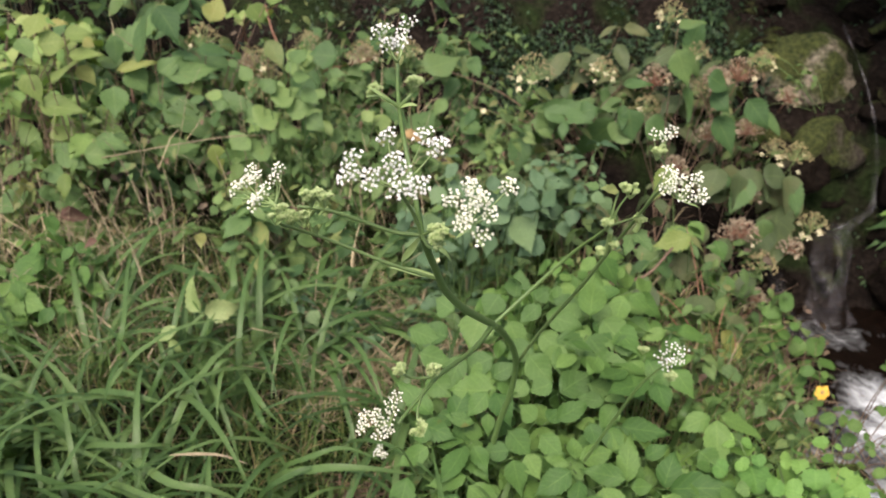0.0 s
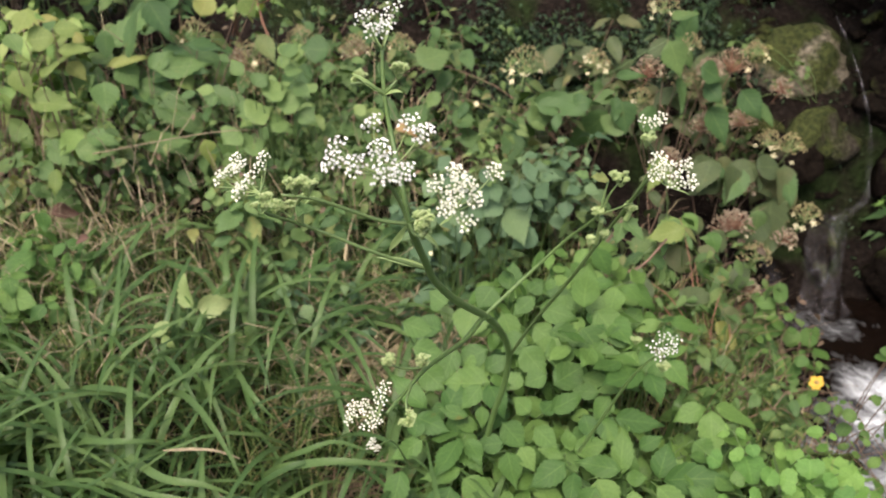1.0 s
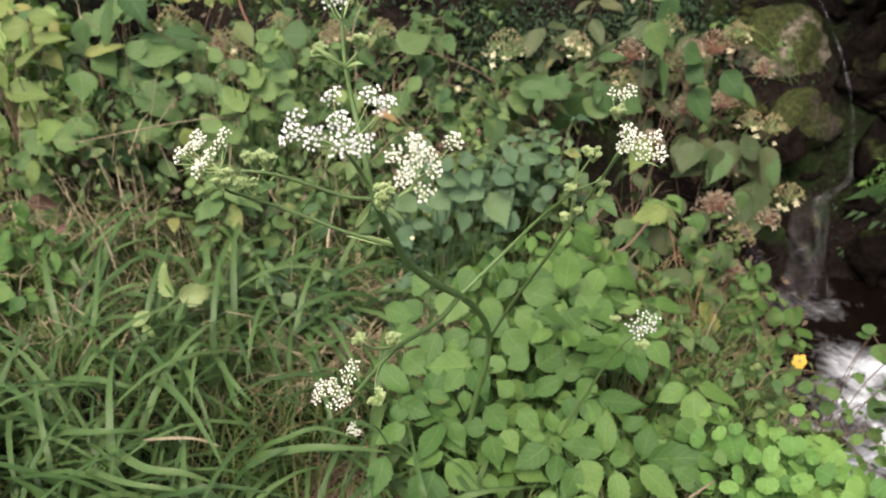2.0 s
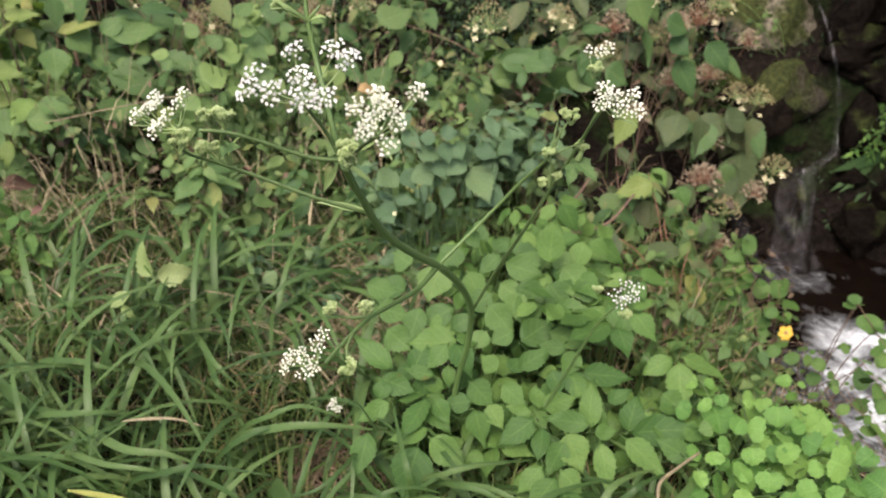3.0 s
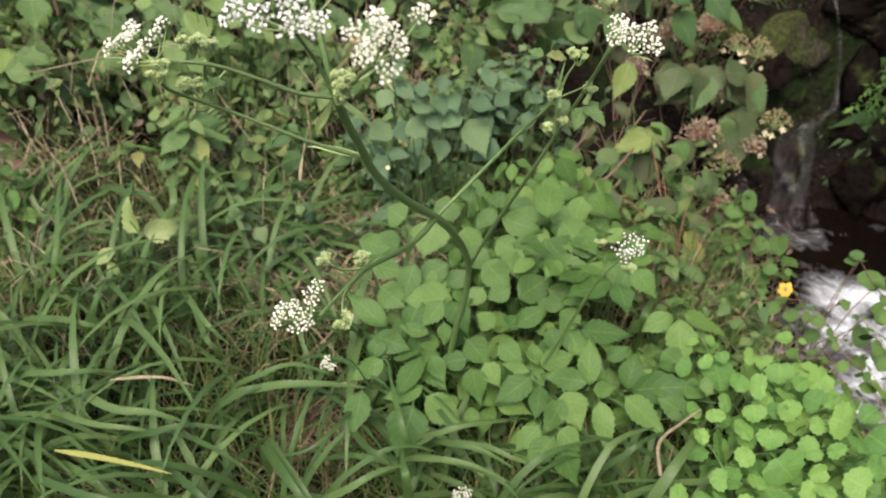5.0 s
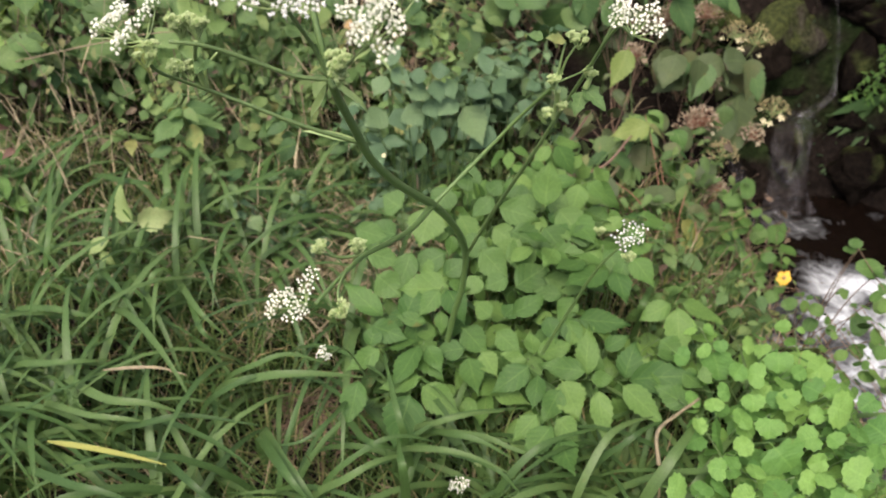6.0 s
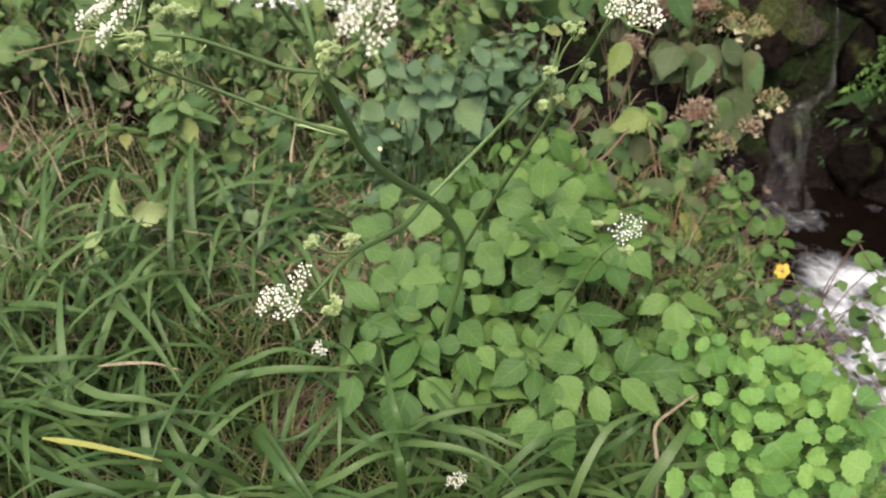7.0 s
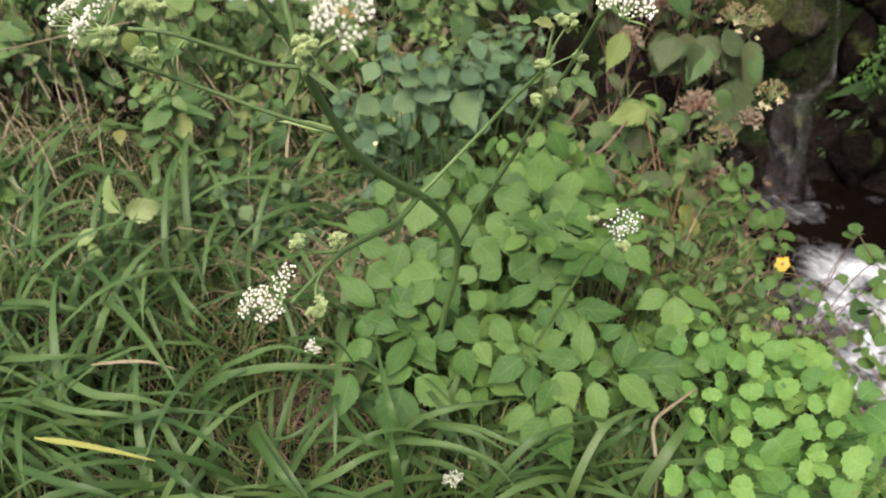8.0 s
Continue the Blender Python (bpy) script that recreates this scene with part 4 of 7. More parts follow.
DULL = leaf_meshes("leaf", M_DULL, 3, 0.10, 0.058, kind="ovate", teeth=8, fold=0.3, droop=0.35, stalk=0.015)
# leaves of one length, 0.106 m with the stalk, that leaf_plant() scales to size
BROAD = leaf_meshes("leaflet", M_ELDER, 3, 0.10, 0.058, kind="leaflet", teeth=8, fold=0.12, droop=0.10, stalk=0.006)
SOFT = leaf_meshes("leaflet", M_SOFT, 3, 0.10, 0.058, kind="leaflet", teeth=8, fold=0.10, droop=0.10, stalk=0.006)
YELLOW_BROAD = leaf_meshes("leaf", M_YELLOW, 3, 0.10, 0.058, kind="leaflet", teeth=8, fold=0.22, droop=0.20, stalk=0.006)
GREEN_BROAD = leaf_meshes("leaf", M_PALE, 3, 0.10, 0.058, kind="leaflet", teeth=8, fold=0.22, droop=0.20, stalk=0.006)
LIGHT_BROAD = leaf_meshes("leaf", M_FRESH, 3, 0.10, 0.058, kind="leaflet", teeth=8, fold=0.20, droop=0.18, stalk=0.006)
DULL_BROAD = leaf_meshes("leaf", M_SHRUB, 3, 0.10, 0.058, kind="leaflet", teeth=8, fold=0.22, droop=0.22, stalk=0.006)
ROUND_BROAD = leaf_meshes("leaf", M_DULL, 3, 0.10, 0.058, kind="round", fold=0.16, droop=0.16, seg=10, stalk=0.006)
ROUND_SMALL = leaf_meshes("leaf", M_SOFT, 2, 0.10, 0.058, kind="round", fold=0.12, droop=0.12, seg=10, stalk=0.006)
BRAMBLE_BROAD = leaf_meshes("leaf", M_BRAMBLE, 3, 0.10, 0.058, kind="leaflet", teeth=8, fold=0.2, droop=0.14, stalk=0.006)
SPRIG = leaf_meshes("leaf", M_PALE, 2, 0.042, 0.028, kind="rhomb", teeth=5, fold=0.2, droop=0.25, stalk=0.008)
ROUND = leaf_meshes("leaf", M_ELDER, 2, 0.04, 0.030, kind="round", fold=0.1, droop=0.15, seg=8, stalk=0.008)
def spread(r, n, lo, hi, height):
    """Crown points over a stretch of the bank, at a height above it."""
    out = []
    for _ in range(n):
        x, y = r.uniform(lo[0], hi[0]), r.uniform(lo[1], hi[1])
        out.append((x, y, ground_height(x, y) + r.uniform(*height)))
    return out


def bare(x, y):
    """The dark hollows: in the bank between the hydrangeas and the ground elder, and among the back shrubs."""
    if ((x + 0.70) / 0.08) ** 2 + ((y - 2.12) / 0.15) ** 2 < 1.0:
        return True
    return ((x - 0.64) / 0.24) ** 2 + ((y - 2.2) / 0.42) ** 2 < 1.0


def worn(x, y):
    """A patch of bare brown litter in the grass."""
    return ((x + 0.137) / 0.085) ** 2 + ((y - 1.139) / 0.10) ** 2 < 1.0


def thicket(name, label, category, group, count, lo, hi, height, meshes, scale, stems=3, seed=0, skew=0.0, **kw):
    """Plants scattered over a stretch of the bank."""
    r = random.Random(seed)
    for k in range(count):
        x, y = r.uniform(lo[0], hi[0]), r.uniform(lo[1], hi[1])
        x += skew * (y - lo[1])
        if bare(x, y):
            continue
        tops = spread(r, stems, (x - 0.12, y - 0.12), (x + 0.12, y + 0.12), height)
        leafy(name, label, category, (x, y, 0), tops, meshes, scale, group, seed=seed * 100 + k, **kw)


# ---- hydrangea heads, fading from cream to brown ----
def flower_head(root, at, radius, seed, pink=False, sepals=6):
    """A flat dome of small seed-like florets with a few four-petalled florets round its rim."""
    r = random.Random(seed)
    at = Vector(at)
    bm = bmesh.new()
    bb = bmesh.new()
    tube(bb, smooth_line([at - Vector((0.01, -0.02, 1.4 * radius)), at - Vector((0, 0, 0.5 * radius))], 3), 0.0018, 0.0012, 4)
    for k in range(110):
        rad = math.sqrt((k + 0.5) / 110) * radius * r.uniform(0.85, 1.1)
        a = k * 2.399
        top = at + Vector((rad * math.cos(a), rad * math.sin(a), 0.55 * radius - 0.95 * rad * rad / radius + r.uniform(-0.009, 0.009)))
        m = Matrix.Translation(top) @ Euler((r.uniform(0, 3), r.uniform(0, 3), 0)).to_matrix().to_4x4()
        bmesh.ops.create_icosphere(bm, subdivisions=1, radius=r.uniform(0.0016, 0.0040), matrix=m)
        if k % (2 if pink else 4) == 0:
            tube(bb, [at - Vector((0, 0, 0.5 * radius)), top], 0.0009, 0.0006, 3)
    head = part("flower_head", finish(bm, "flower_head", M_PINKSEED if pink else M_SEED), root, label="faded pinkish brown flower head" if pink else "faded green-brown flower head")
    part("head_stalk", finish(bb, "head_stalk", M_REDSTEM if pink else M_RAY), head)
    for k in range(sepals):
        a = r.uniform(0, 6.28)
        rad = radius * r.uniform(0.5, 1.0)
        c = at + Vector((rad * math.cos(a), rad * math.sin(a) - 0.01, r.uniform(-0.75, 0.0) * radius))
        bs = bmesh.new()
        n = Vector((math.cos(a) * 0.4, -0.6, 0.7)).normalized()
        m = blade_pose(c, n.orthogonal(), n)
        mid = bs.verts.new(m @ Vector((0, 0, 0.001)))
        s = r.uniform(0.007, 0.013)
        for q in range(4):
            b0, b1, b2 = (q * 1.571 - 0.62, q * 1.571, q * 1.571 + 0.62)
            v = [bs.verts.new(m @ Vector((s * f * math.cos(b), s * f * math.sin(b), h))) for b, f, h in ((b0 + 0.15, 0.55, 0.0), (b1, 1.0, -0.003), (b2 - 0.15, 0.55, 0.0))]
            bs.faces.new((mid, v[0], v[1]))
            bs.faces.new((mid, v[1], v[2]))
        part("sepal_flower", finish(bs, "sepal_flower", M_PINKSEED if pink and k % 2 else M_SEPAL, False), head)


# broad-leaved shrub at the back, partly yellowing
shrub = leafy("shrub", "broad-leaved dark green shrub with big pointed leaves", "shrub", (-0.95, 2.45, 0), [(-1.017, 2.600, 0.628), (-0.928, 2.600, 0.565), (-0.879, 2.500, 0.515), (-0.965, 2.350, 0.503), (-0.819, 2.450, 0.459), (-0.821, 2.600, 0.538), (-1.070, 2.500, 0.549), (-0.937, 2.350, 0.421)], OVATE, 0.95, "shrubs on the bank", 0.004, M_TWIG, 4, 0.06, (0.1, 0.8), 0.4, 301)
blade_between(shrub, "leaf", PALE, (-1.036, 2.500, 0.586), (-0.902, 2.600, 0.720), 0, 0.112)
blade_between(shrub, "leaf", OVATE, (-0.892, 2.500, 0.542), (-0.736, 2.450, 0.567), 1, 0.115)
blade_between(shrub, "leaf", OVATE, (-0.964, 2.400, 0.457), (-0.749, 2.350, 0.452), 1, 0.115)
shrub = leafy("shrub", "yellow-green leafy shrub with pale new leaves", "shrub", (-1.35, 2.3, 0), [(-1.274, 2.500, 0.663), (-1.193, 2.600, 0.653), (-1.320, 2.400, 0.579), (-1.173, 2.400, 0.581), (-1.144, 2.300, 0.493), (-1.240, 2.250, 0.493), (-1.118, 2.550, 0.624), (-1.346, 2.500, 0.688)], BRIGHT, 1.15, "shrubs on the bank", 0.0035, M_TWIG, 3, 0.06, (0.0, 0.8), 0.45, 302)
for k, (a, b) in enumerate((((-1.145, 2.400, 0.668), (-1.208, 2.350, 0.652)), ((-1.225, 2.450, 0.669), (-1.237, 2.450, 0.724)), ((-1.086, 2.350, 0.616), (-1.169, 2.300, 0.601)), ((-1.023, 2.000, 0.433), (-1.034, 1.950, 0.364)), ((-1.097, 2.450, 0.668), (-1.063, 2.400, 0.617)))):
    blade_between(shrub, "leaf", YELLOW, a, b, k, 0.112)
leafy("shrub", "fresh yellow-green shoots at the top of the shrubs", "shrub", (-1.3, 2.2, 0), [(-1.180, 2.350, 0.743), (-1.116, 2.300, 0.685), (-1.240, 2.300, 0.675), (-1.069, 2.350, 0.728), (-1.194, 2.250, 0.609), (-1.121, 2.250, 0.610), (-1.284, 2.400, 0.745), (-1.233, 2.200, 0.560)], BRIGHT, 0.8, "shrubs on the bank", 0.003, M_TWIG, 2, 0.05, (-0.1, 0.6), 0.5, 304)
herb = leafy("herb", "herb with rounded pale green leaves", "wild plant", (-1.0, 2.1, 0), [(-1.008, 2.100, 0.455), (-1.093, 2.050, 0.408), (-1.068, 2.100, 0.471), (-1.147, 2.100, 0.470), (-1.215, 2.100, 0.452), (-1.168, 2.000, 0.396)], PALE, 0.85, "undergrowth herbs", 0.002, M_STEM, 2, 0.05, (0.2, 0.9), 0.45, 303)
blade_between(herb, "leaf", PALE, (-0.920, 2.100, 0.432), (-1.016, 2.080, 0.454), 0, 0.112)
blade_between(herb, "leaf", PALE, (-1.027, 2.100, 0.441), (-1.062, 2.050, 0.439), 1, 0.112)
thicket("shrub", "broad-leaved green shrub with some yellowing leaves", "shrub", "shrubs on the bank", 9, (-1.9, 2.1), (-1.0, 3.0), (0.25, 0.5), OVATE, 0.85, 4, 31, pairs=3, stem_mat=M_TWIG, dip=(-0.1, 0.5))
thicket("shrub", "pale yellow-green leafy shrub", "shrub", "shrubs on the bank", 13, (-1.95, 2.0), (-0.95, 2.9), (0.2, 0.54), BRIGHT, 0.8, 4, 32, pairs=3, dip=(-0.1, 0.5))
thicket("shrub", "mixed green undergrowth with broad leaves", "shrub", "shrubs on the bank", 12, (-0.85, 2.3), (0.15, 2.75), (0.2, 0.40), OVATE, 0.8, 4, 33, pairs=3, stem_mat=M_TWIG, dip=(-0.1, 0.5))
thicket("herb", "light green leafy undergrowth herb", "wild plant", "undergrowth herbs", 12, (-0.7, 1.85), (0.1, 2.35), (0.14, 0.34), PALE, 0.75, 3, 34, trio=True, dip=(-0.1, 0.4), gap=0.035)
thicket("herb", "dark green low undergrowth herb", "wild plant", "undergrowth herbs", 6, (-0.45, 1.7), (0.2, 2.1), (0.12, 0.26), OVATE, 0.55, 3, 44, trio=True, dip=(-0.1, 0.4), gap=0.035)

thicket("shrub", "dull dark green shrub under the slope", "shrub", "shrubs on the bank", 9, (-1.2, 2.4), (0.2, 2.9), (0.1, 0.34), OVATE, 0.9, 4, 48, stem_mat=M_TWIG)
thicket("shrub", "broad dark leaves beside the grass", "shrub", "shrubs on the bank", 7, (-1.0, 2.1), (-0.55, 2.5), (0.12, 0.34), OVATE, 0.85, 4, 49, stem_mat=M_TWIG)
shrub = thing("shrub", (-0.95, 2.42, ground_height(-0.95, 2.42)), "tall shrub with long wavy green leaves on a brown stem", "shrub", "shrubs on the bank")
part("stem", tube_mesh("stem", [(-0.95, 2.42, ground_height(-0.95, 2.42)), (-0.989, 2.400, 0.341), (-0.974, 2.420, 0.478), (-0.995, 2.450, 0.555)], 0.007, 0.004, M_TWIG), shrub)
WAVY = leaf_meshes("leaf", M_SHRUB, 3, 0.10, 0.050, kind="ovate", teeth=6, fold=0.35, droop=0.45, stalk=0.015)
for k, (a, b) in enumerate((((-0.910, 2.400, 0.528), (-0.700, 2.360, 0.610)), ((-0.951, 2.400, 0.516), (-0.780, 2.300, 0.516)), ((-0.870, 2.350, 0.493), (-0.707, 2.250, 0.479)), ((-0.998, 2.420, 0.534), (-1.148, 2.350, 0.521)), ((-0.728, 2.350, 0.505), (-0.566, 2.300, 0.524)), ((-0.900, 2.300, 0.386), (-0.755, 2.250, 0.401)), ((-0.946, 2.250, 0.348), (-0.913, 2.150, 0.269)), ((-0.863, 2.500, 0.575), (-0.664, 2.500, 0.594)), ((-0.995, 2.450, 0.555), (-1.099, 2.500, 0.609)), ((-0.978, 2.450, 0.555), (-0.944, 2.500, 0.624)), ((-0.865, 2.380, 0.482), (-0.902, 2.300, 0.427)), ((-1.008, 2.350, 0.435), (-1.057, 2.300, 0.452)))):
    blade_between(shrub, "leaf", WAVY, a, b, k, 0.115, widen=1.0 + 0.1 * (k % 3))
for k, (a, b) in enumerate((((-0.964, 2.200, 0.390), (-1.062, 2.150, 0.420)), ((-1.081, 2.200, 0.402), (-1.139, 2.150, 0.393)), ((-0.956, 2.350, 0.534), (-0.995, 2.300, 0.479)), ((-0.538, 2.300, 0.498), (-0.592, 2.250, 0.470)), ((-0.518, 2.280, 0.478), (-0.576, 2.220, 0.462)), ((-1.114, 2.300, 0.478), (-1.168, 2.350, 0.528)), ((-0.762, 2.400, 0.548), (-0.738, 2.350, 0.517)), ((-1.080, 2.450, 0.608), (-1.163, 2.450, 0.617)), ((-1.079, 2.150, 0.374), (-1.118, 2.100, 0.303)))):
    blade_between(shrub, "leaf", BRIGHT, a, b, k, 0.112, widen=1.2)
# leaves at the front of the back shrubs, plant by plant
leaf_plant("shrub", "shrub shoots with yellowing leaves", "shrub", "shrubs on the bank", YELLOW_BROAD, [((-1.241, 2.430, 0.672), (-1.218, 2.470, 0.725), 0.052), ((-1.199, 2.448, 0.701), (-1.150, 2.452, 0.707), 0.032), ((-1.171, 2.462, 0.649), (-1.251, 2.438, 0.617), 0.058), ((-1.164, 2.449, 0.657), (-1.078, 2.451, 0.661), 0.043), ((-1.109, 2.371, 0.612), (-1.229, 2.329, 0.555), 0.070), ((-1.106, 2.342, 0.632), (-1.044, 2.359, 0.655), 0.031), ((-1.105, 2.362, 0.598), (-1.045, 2.338, 0.565), 0.057), ((-0.979, 2.339, 0.594), (-0.877, 2.361, 0.622), 0.035)], 900)
leaf_plant("shrub", "shrub shoots with yellowing leaves", "shrub", "shrubs on the bank", YELLOW_BROAD, [((-1.138, 2.182, 0.348), (-1.134, 2.118, 0.262), 0.047), ((-1.126, 2.139, 0.461), (-1.053, 2.161, 0.490), 0.037), ((-1.023, 2.138, 0.452), (-0.974, 2.162, 0.484), 0.060), ((-0.778, 2.364, 0.574), (-0.735, 2.336, 0.535), 0.047), ((-0.673, 2.170, 0.440), (-0.634, 2.130, 0.388), 0.045), ((-0.707, 2.426, 0.714), (-0.683, 2.474, 0.779), 0.055), ((-0.591, 2.461, 0.763), (-0.546, 2.439, 0.733), 0.058), ((-0.536, 2.444, 0.775), (-0.486, 2.456, 0.793), 0.052)], 901)
leaf_plant("shrub", "broad-leaved green shrub at the back of the grass", "shrub", "shrubs on the bank", GREEN_BROAD, [((-1.279, 2.363, 0.539), (-1.344, 2.337, 0.503), 0.071), ((-1.238, 2.360, 0.490), (-1.105, 2.340, 0.464), 0.080), ((-1.219, 2.172, 0.499), (-1.150, 2.128, 0.441), 0.054), ((-1.024, 2.376, 0.556), (-1.135, 2.324, 0.487), 0.074), ((-1.001, 2.376, 0.542), (-1.001, 2.324, 0.472), 0.076), ((-1.110, 2.150, 0.418), (-1.048, 2.150, 0.418), 0.070), ((-0.955, 2.366, 0.595), (-0.896, 2.334, 0.551), 0.064), ((-1.043, 2.155, 0.427), (-0.933, 2.145, 0.412), 0.059)], 902)
leaf_plant("shrub", "broad-leaved green shrub at the back of the grass", "shrub", "shrubs on the bank", GREEN_BROAD, [((-0.925, 2.378, 0.535), (-0.735, 2.322, 0.461), 0.090), ((-0.909, 2.373, 0.461), (-0.895, 2.327, 0.398), 0.045), ((-0.855, 2.334, 0.587), (-0.797, 2.366, 0.629), 0.052), ((-0.841, 2.338, 0.579), (-0.705, 2.362, 0.611), 0.063), ((-0.860, 2.145, 0.434), (-0.726, 2.155, 0.446), 0.050), ((-0.618, 2.177, 0.445), (-0.576, 2.123, 0.374), 0.068), ((-1.079, 2.005, 0.429), (-1.034, 1.995, 0.415), 0.055), ((-1.138, 2.032, 0.385), (-1.181, 1.969, 0.301), 0.045)], 903)
leaf_plant("shrub", "shrub with large dull green drooping leaves", "shrub", "shrubs on the bank", DULL_BROAD, [((-0.990, 2.423, 0.680), (-0.995, 2.377, 0.619), 0.051), ((-0.862, 2.443, 0.764), (-0.945, 2.357, 0.650), 0.100), ((-0.856, 2.427, 0.769), (-0.792, 2.373, 0.698), 0.073), ((-0.832, 2.402, 0.627), (-0.746, 2.398, 0.623), 0.059), ((-0.752, 2.396, 0.640), (-0.645, 2.404, 0.650), 0.063), ((-0.542, 2.421, 0.670), (-0.488, 2.379, 0.615), 0.058), ((-0.396, 2.427, 0.583), (-0.462, 2.373, 0.511), 0.070), ((-0.321, 2.398, 0.629), (-0.406, 2.402, 0.633), 0.077), ((-0.118, 2.367, 0.370), (-0.049, 2.433, 0.458), 0.079), ((-0.065, 2.381, 0.586), (0.019, 2.419, 0.636), 0.087)], 904)
leaf_plant("herb", "light green herb with small crinkled leaves under the faded heads", "wild plant", "undergrowth herbs", LIGHT_BROAD, [((-0.609, 2.237, 0.668), (-0.585, 2.223, 0.649), 0.024), ((-0.619, 2.172, 0.580), (-0.670, 2.178, 0.588), 0.031), ((-0.535, 2.166, 0.627), (-0.570, 2.191, 0.661), 0.040), ((-0.610, 2.161, 0.570), (-0.641, 2.148, 0.553), 0.029), ((-0.534, 2.201, 0.541), (-0.564, 2.186, 0.521), 0.035), ((-0.453, 2.238, 0.685), (-0.395, 2.233, 0.679), 0.041), ((-0.456, 2.237, 0.569), (-0.425, 2.247, 0.583), 0.031), ((-0.435, 2.185, 0.683), (-0.410, 2.161, 0.652), 0.030), ((-0.507, 2.173, 0.518), (-0.561, 2.168, 0.511), 0.042), ((-0.440, 2.168, 0.604), (-0.490, 2.176, 0.616), 0.032)], 980)
leaf_plant("herb", "light green herb with small crinkled leaves under the faded heads", "wild plant", "undergrowth herbs", LIGHT_BROAD, [((-0.574, 2.168, 0.331), (-0.562, 2.194, 0.365), 0.036), ((-0.487, 2.160, 0.397), (-0.521, 2.167, 0.406), 0.028), ((-0.482, 2.184, 0.468), (-0.510, 2.166, 0.444), 0.036), ((-0.414, 2.173, 0.382), (-0.429, 2.191, 0.406), 0.033), ((-0.411, 2.213, 0.338), (-0.425, 2.233, 0.365), 0.028), ((-0.488, 2.207, 0.475), (-0.482, 2.185, 0.445), 0.033), ((-0.389, 2.163, 0.321), (-0.338, 2.182, 0.347), 0.046), ((-0.376, 2.182, 0.391), (-0.319, 2.190, 0.401), 0.041), ((-0.364, 2.211, 0.321), (-0.324, 2.198, 0.303), 0.031), ((-0.403, 2.213, 0.509), (-0.360, 2.226, 0.526), 0.030)], 981)
leaf_plant("herb", "light green herb with small crinkled leaves under the faded heads", "wild plant", "undergrowth herbs", LIGHT_BROAD, [((-0.410, 2.210, 0.534), (-0.433, 2.190, 0.507), 0.039), ((-0.382, 2.174, 0.512), (-0.345, 2.159, 0.493), 0.028), ((-0.355, 2.208, 0.500), (-0.324, 2.185, 0.469), 0.032), ((-0.340, 2.198, 0.570), (-0.368, 2.213, 0.590), 0.030), ((-0.409, 2.197, 0.651), (-0.433, 2.210, 0.668), 0.025), ((-0.329, 2.218, 0.639), (-0.286, 2.217, 0.639), 0.034), ((-0.301, 2.247, 0.603), (-0.338, 2.247, 0.603), 0.024), ((-0.360, 2.229, 0.658), (-0.421, 2.224, 0.651), 0.045), ((-0.293, 2.218, 0.459), (-0.332, 2.203, 0.440), 0.036), ((-0.292, 2.237, 0.451), (-0.234, 2.232, 0.444), 0.050)], 982)
leaf_plant("herb", "light green herb with small crinkled leaves under the faded heads", "wild plant", "undergrowth herbs", LIGHT_BROAD, [((-0.369, 2.238, 0.676), (-0.410, 2.228, 0.662), 0.037), ((-0.413, 2.184, 0.696), (-0.374, 2.195, 0.710), 0.028), ((-0.242, 2.217, 0.659), (-0.206, 2.216, 0.658), 0.027), ((-0.236, 2.177, 0.514), (-0.206, 2.193, 0.535), 0.037), ((-0.181, 2.234, 0.516), (-0.185, 2.202, 0.474), 0.052), ((-0.314, 2.207, 0.407), (-0.374, 2.193, 0.390), 0.048), ((0.004, 2.203, 0.576), (-0.024, 2.175, 0.540), 0.035), ((0.011, 2.214, 0.555), (-0.027, 2.206, 0.545), 0.031), ((0.647, 2.269, 0.707), (0.689, 2.218, 0.639), 0.068)], 983)
# hydrangeas at the back of the bank
hyd = leafy("hydrangea", "hydrangea bush with faded flower heads and broad leaves", "shrub", (-0.55, 2.75, 0), [(-0.803, 2.650, 0.560), (-0.606, 2.500, 0.537), (-0.429, 2.650, 0.556), (-0.275, 2.600, 0.546), (-0.472, 2.450, 0.538), (-0.723, 2.700, 0.546)], OVATE, 1.15, "hydrangeas", 0.003, M_REDSTEM, 2, 0.06, (0.2, 0.9), 0.45, 305)
for k, (c, rad) in enumerate((((-0.796, 2.650, 0.613), 0.06), ((-0.592, 2.500, 0.583), 0.065), ((-0.454, 2.650, 0.594), 0.055), ((-0.273, 2.600, 0.580), 0.055), ((-0.117, 2.600, 0.589), 0.05))):
    flower_head(hyd, c, rad, 500 + k, sepals=4)
hyd = leafy("hydrangea", "hydrangea bush with cream-edged flower heads", "shrub", (0.5, 2.5, 0), [(0.263, 2.350, 0.548), (0.483, 2.400, 0.551), (0.345, 2.200, 0.519), (0.184, 2.200, 0.500), (0.523, 2.300, 0.535), (-0.015, 2.500, 0.564), (0.088, 2.300, 0.511)], OVATE, 1.2, "hydrangeas", 0.003, M_TWIG, 2, 0.06, (0.2, 0.9), 0.4, 306)
flower_head(hyd, (0.257, 2.330, 0.621), 0.075, 510, sepals=9)
flower_head(hyd, (0.477, 2.400, 0.605), 0.045, 511, sepals=7)
blade_between(hyd, "leaf", OVATE, (0.268, 2.250, 0.516), (0.425, 2.200, 0.529), 0, 0.115)
blade_between(hyd, "leaf", OVATE, (0.550, 2.350, 0.526), (0.459, 2.300, 0.508), 1, 0.115)
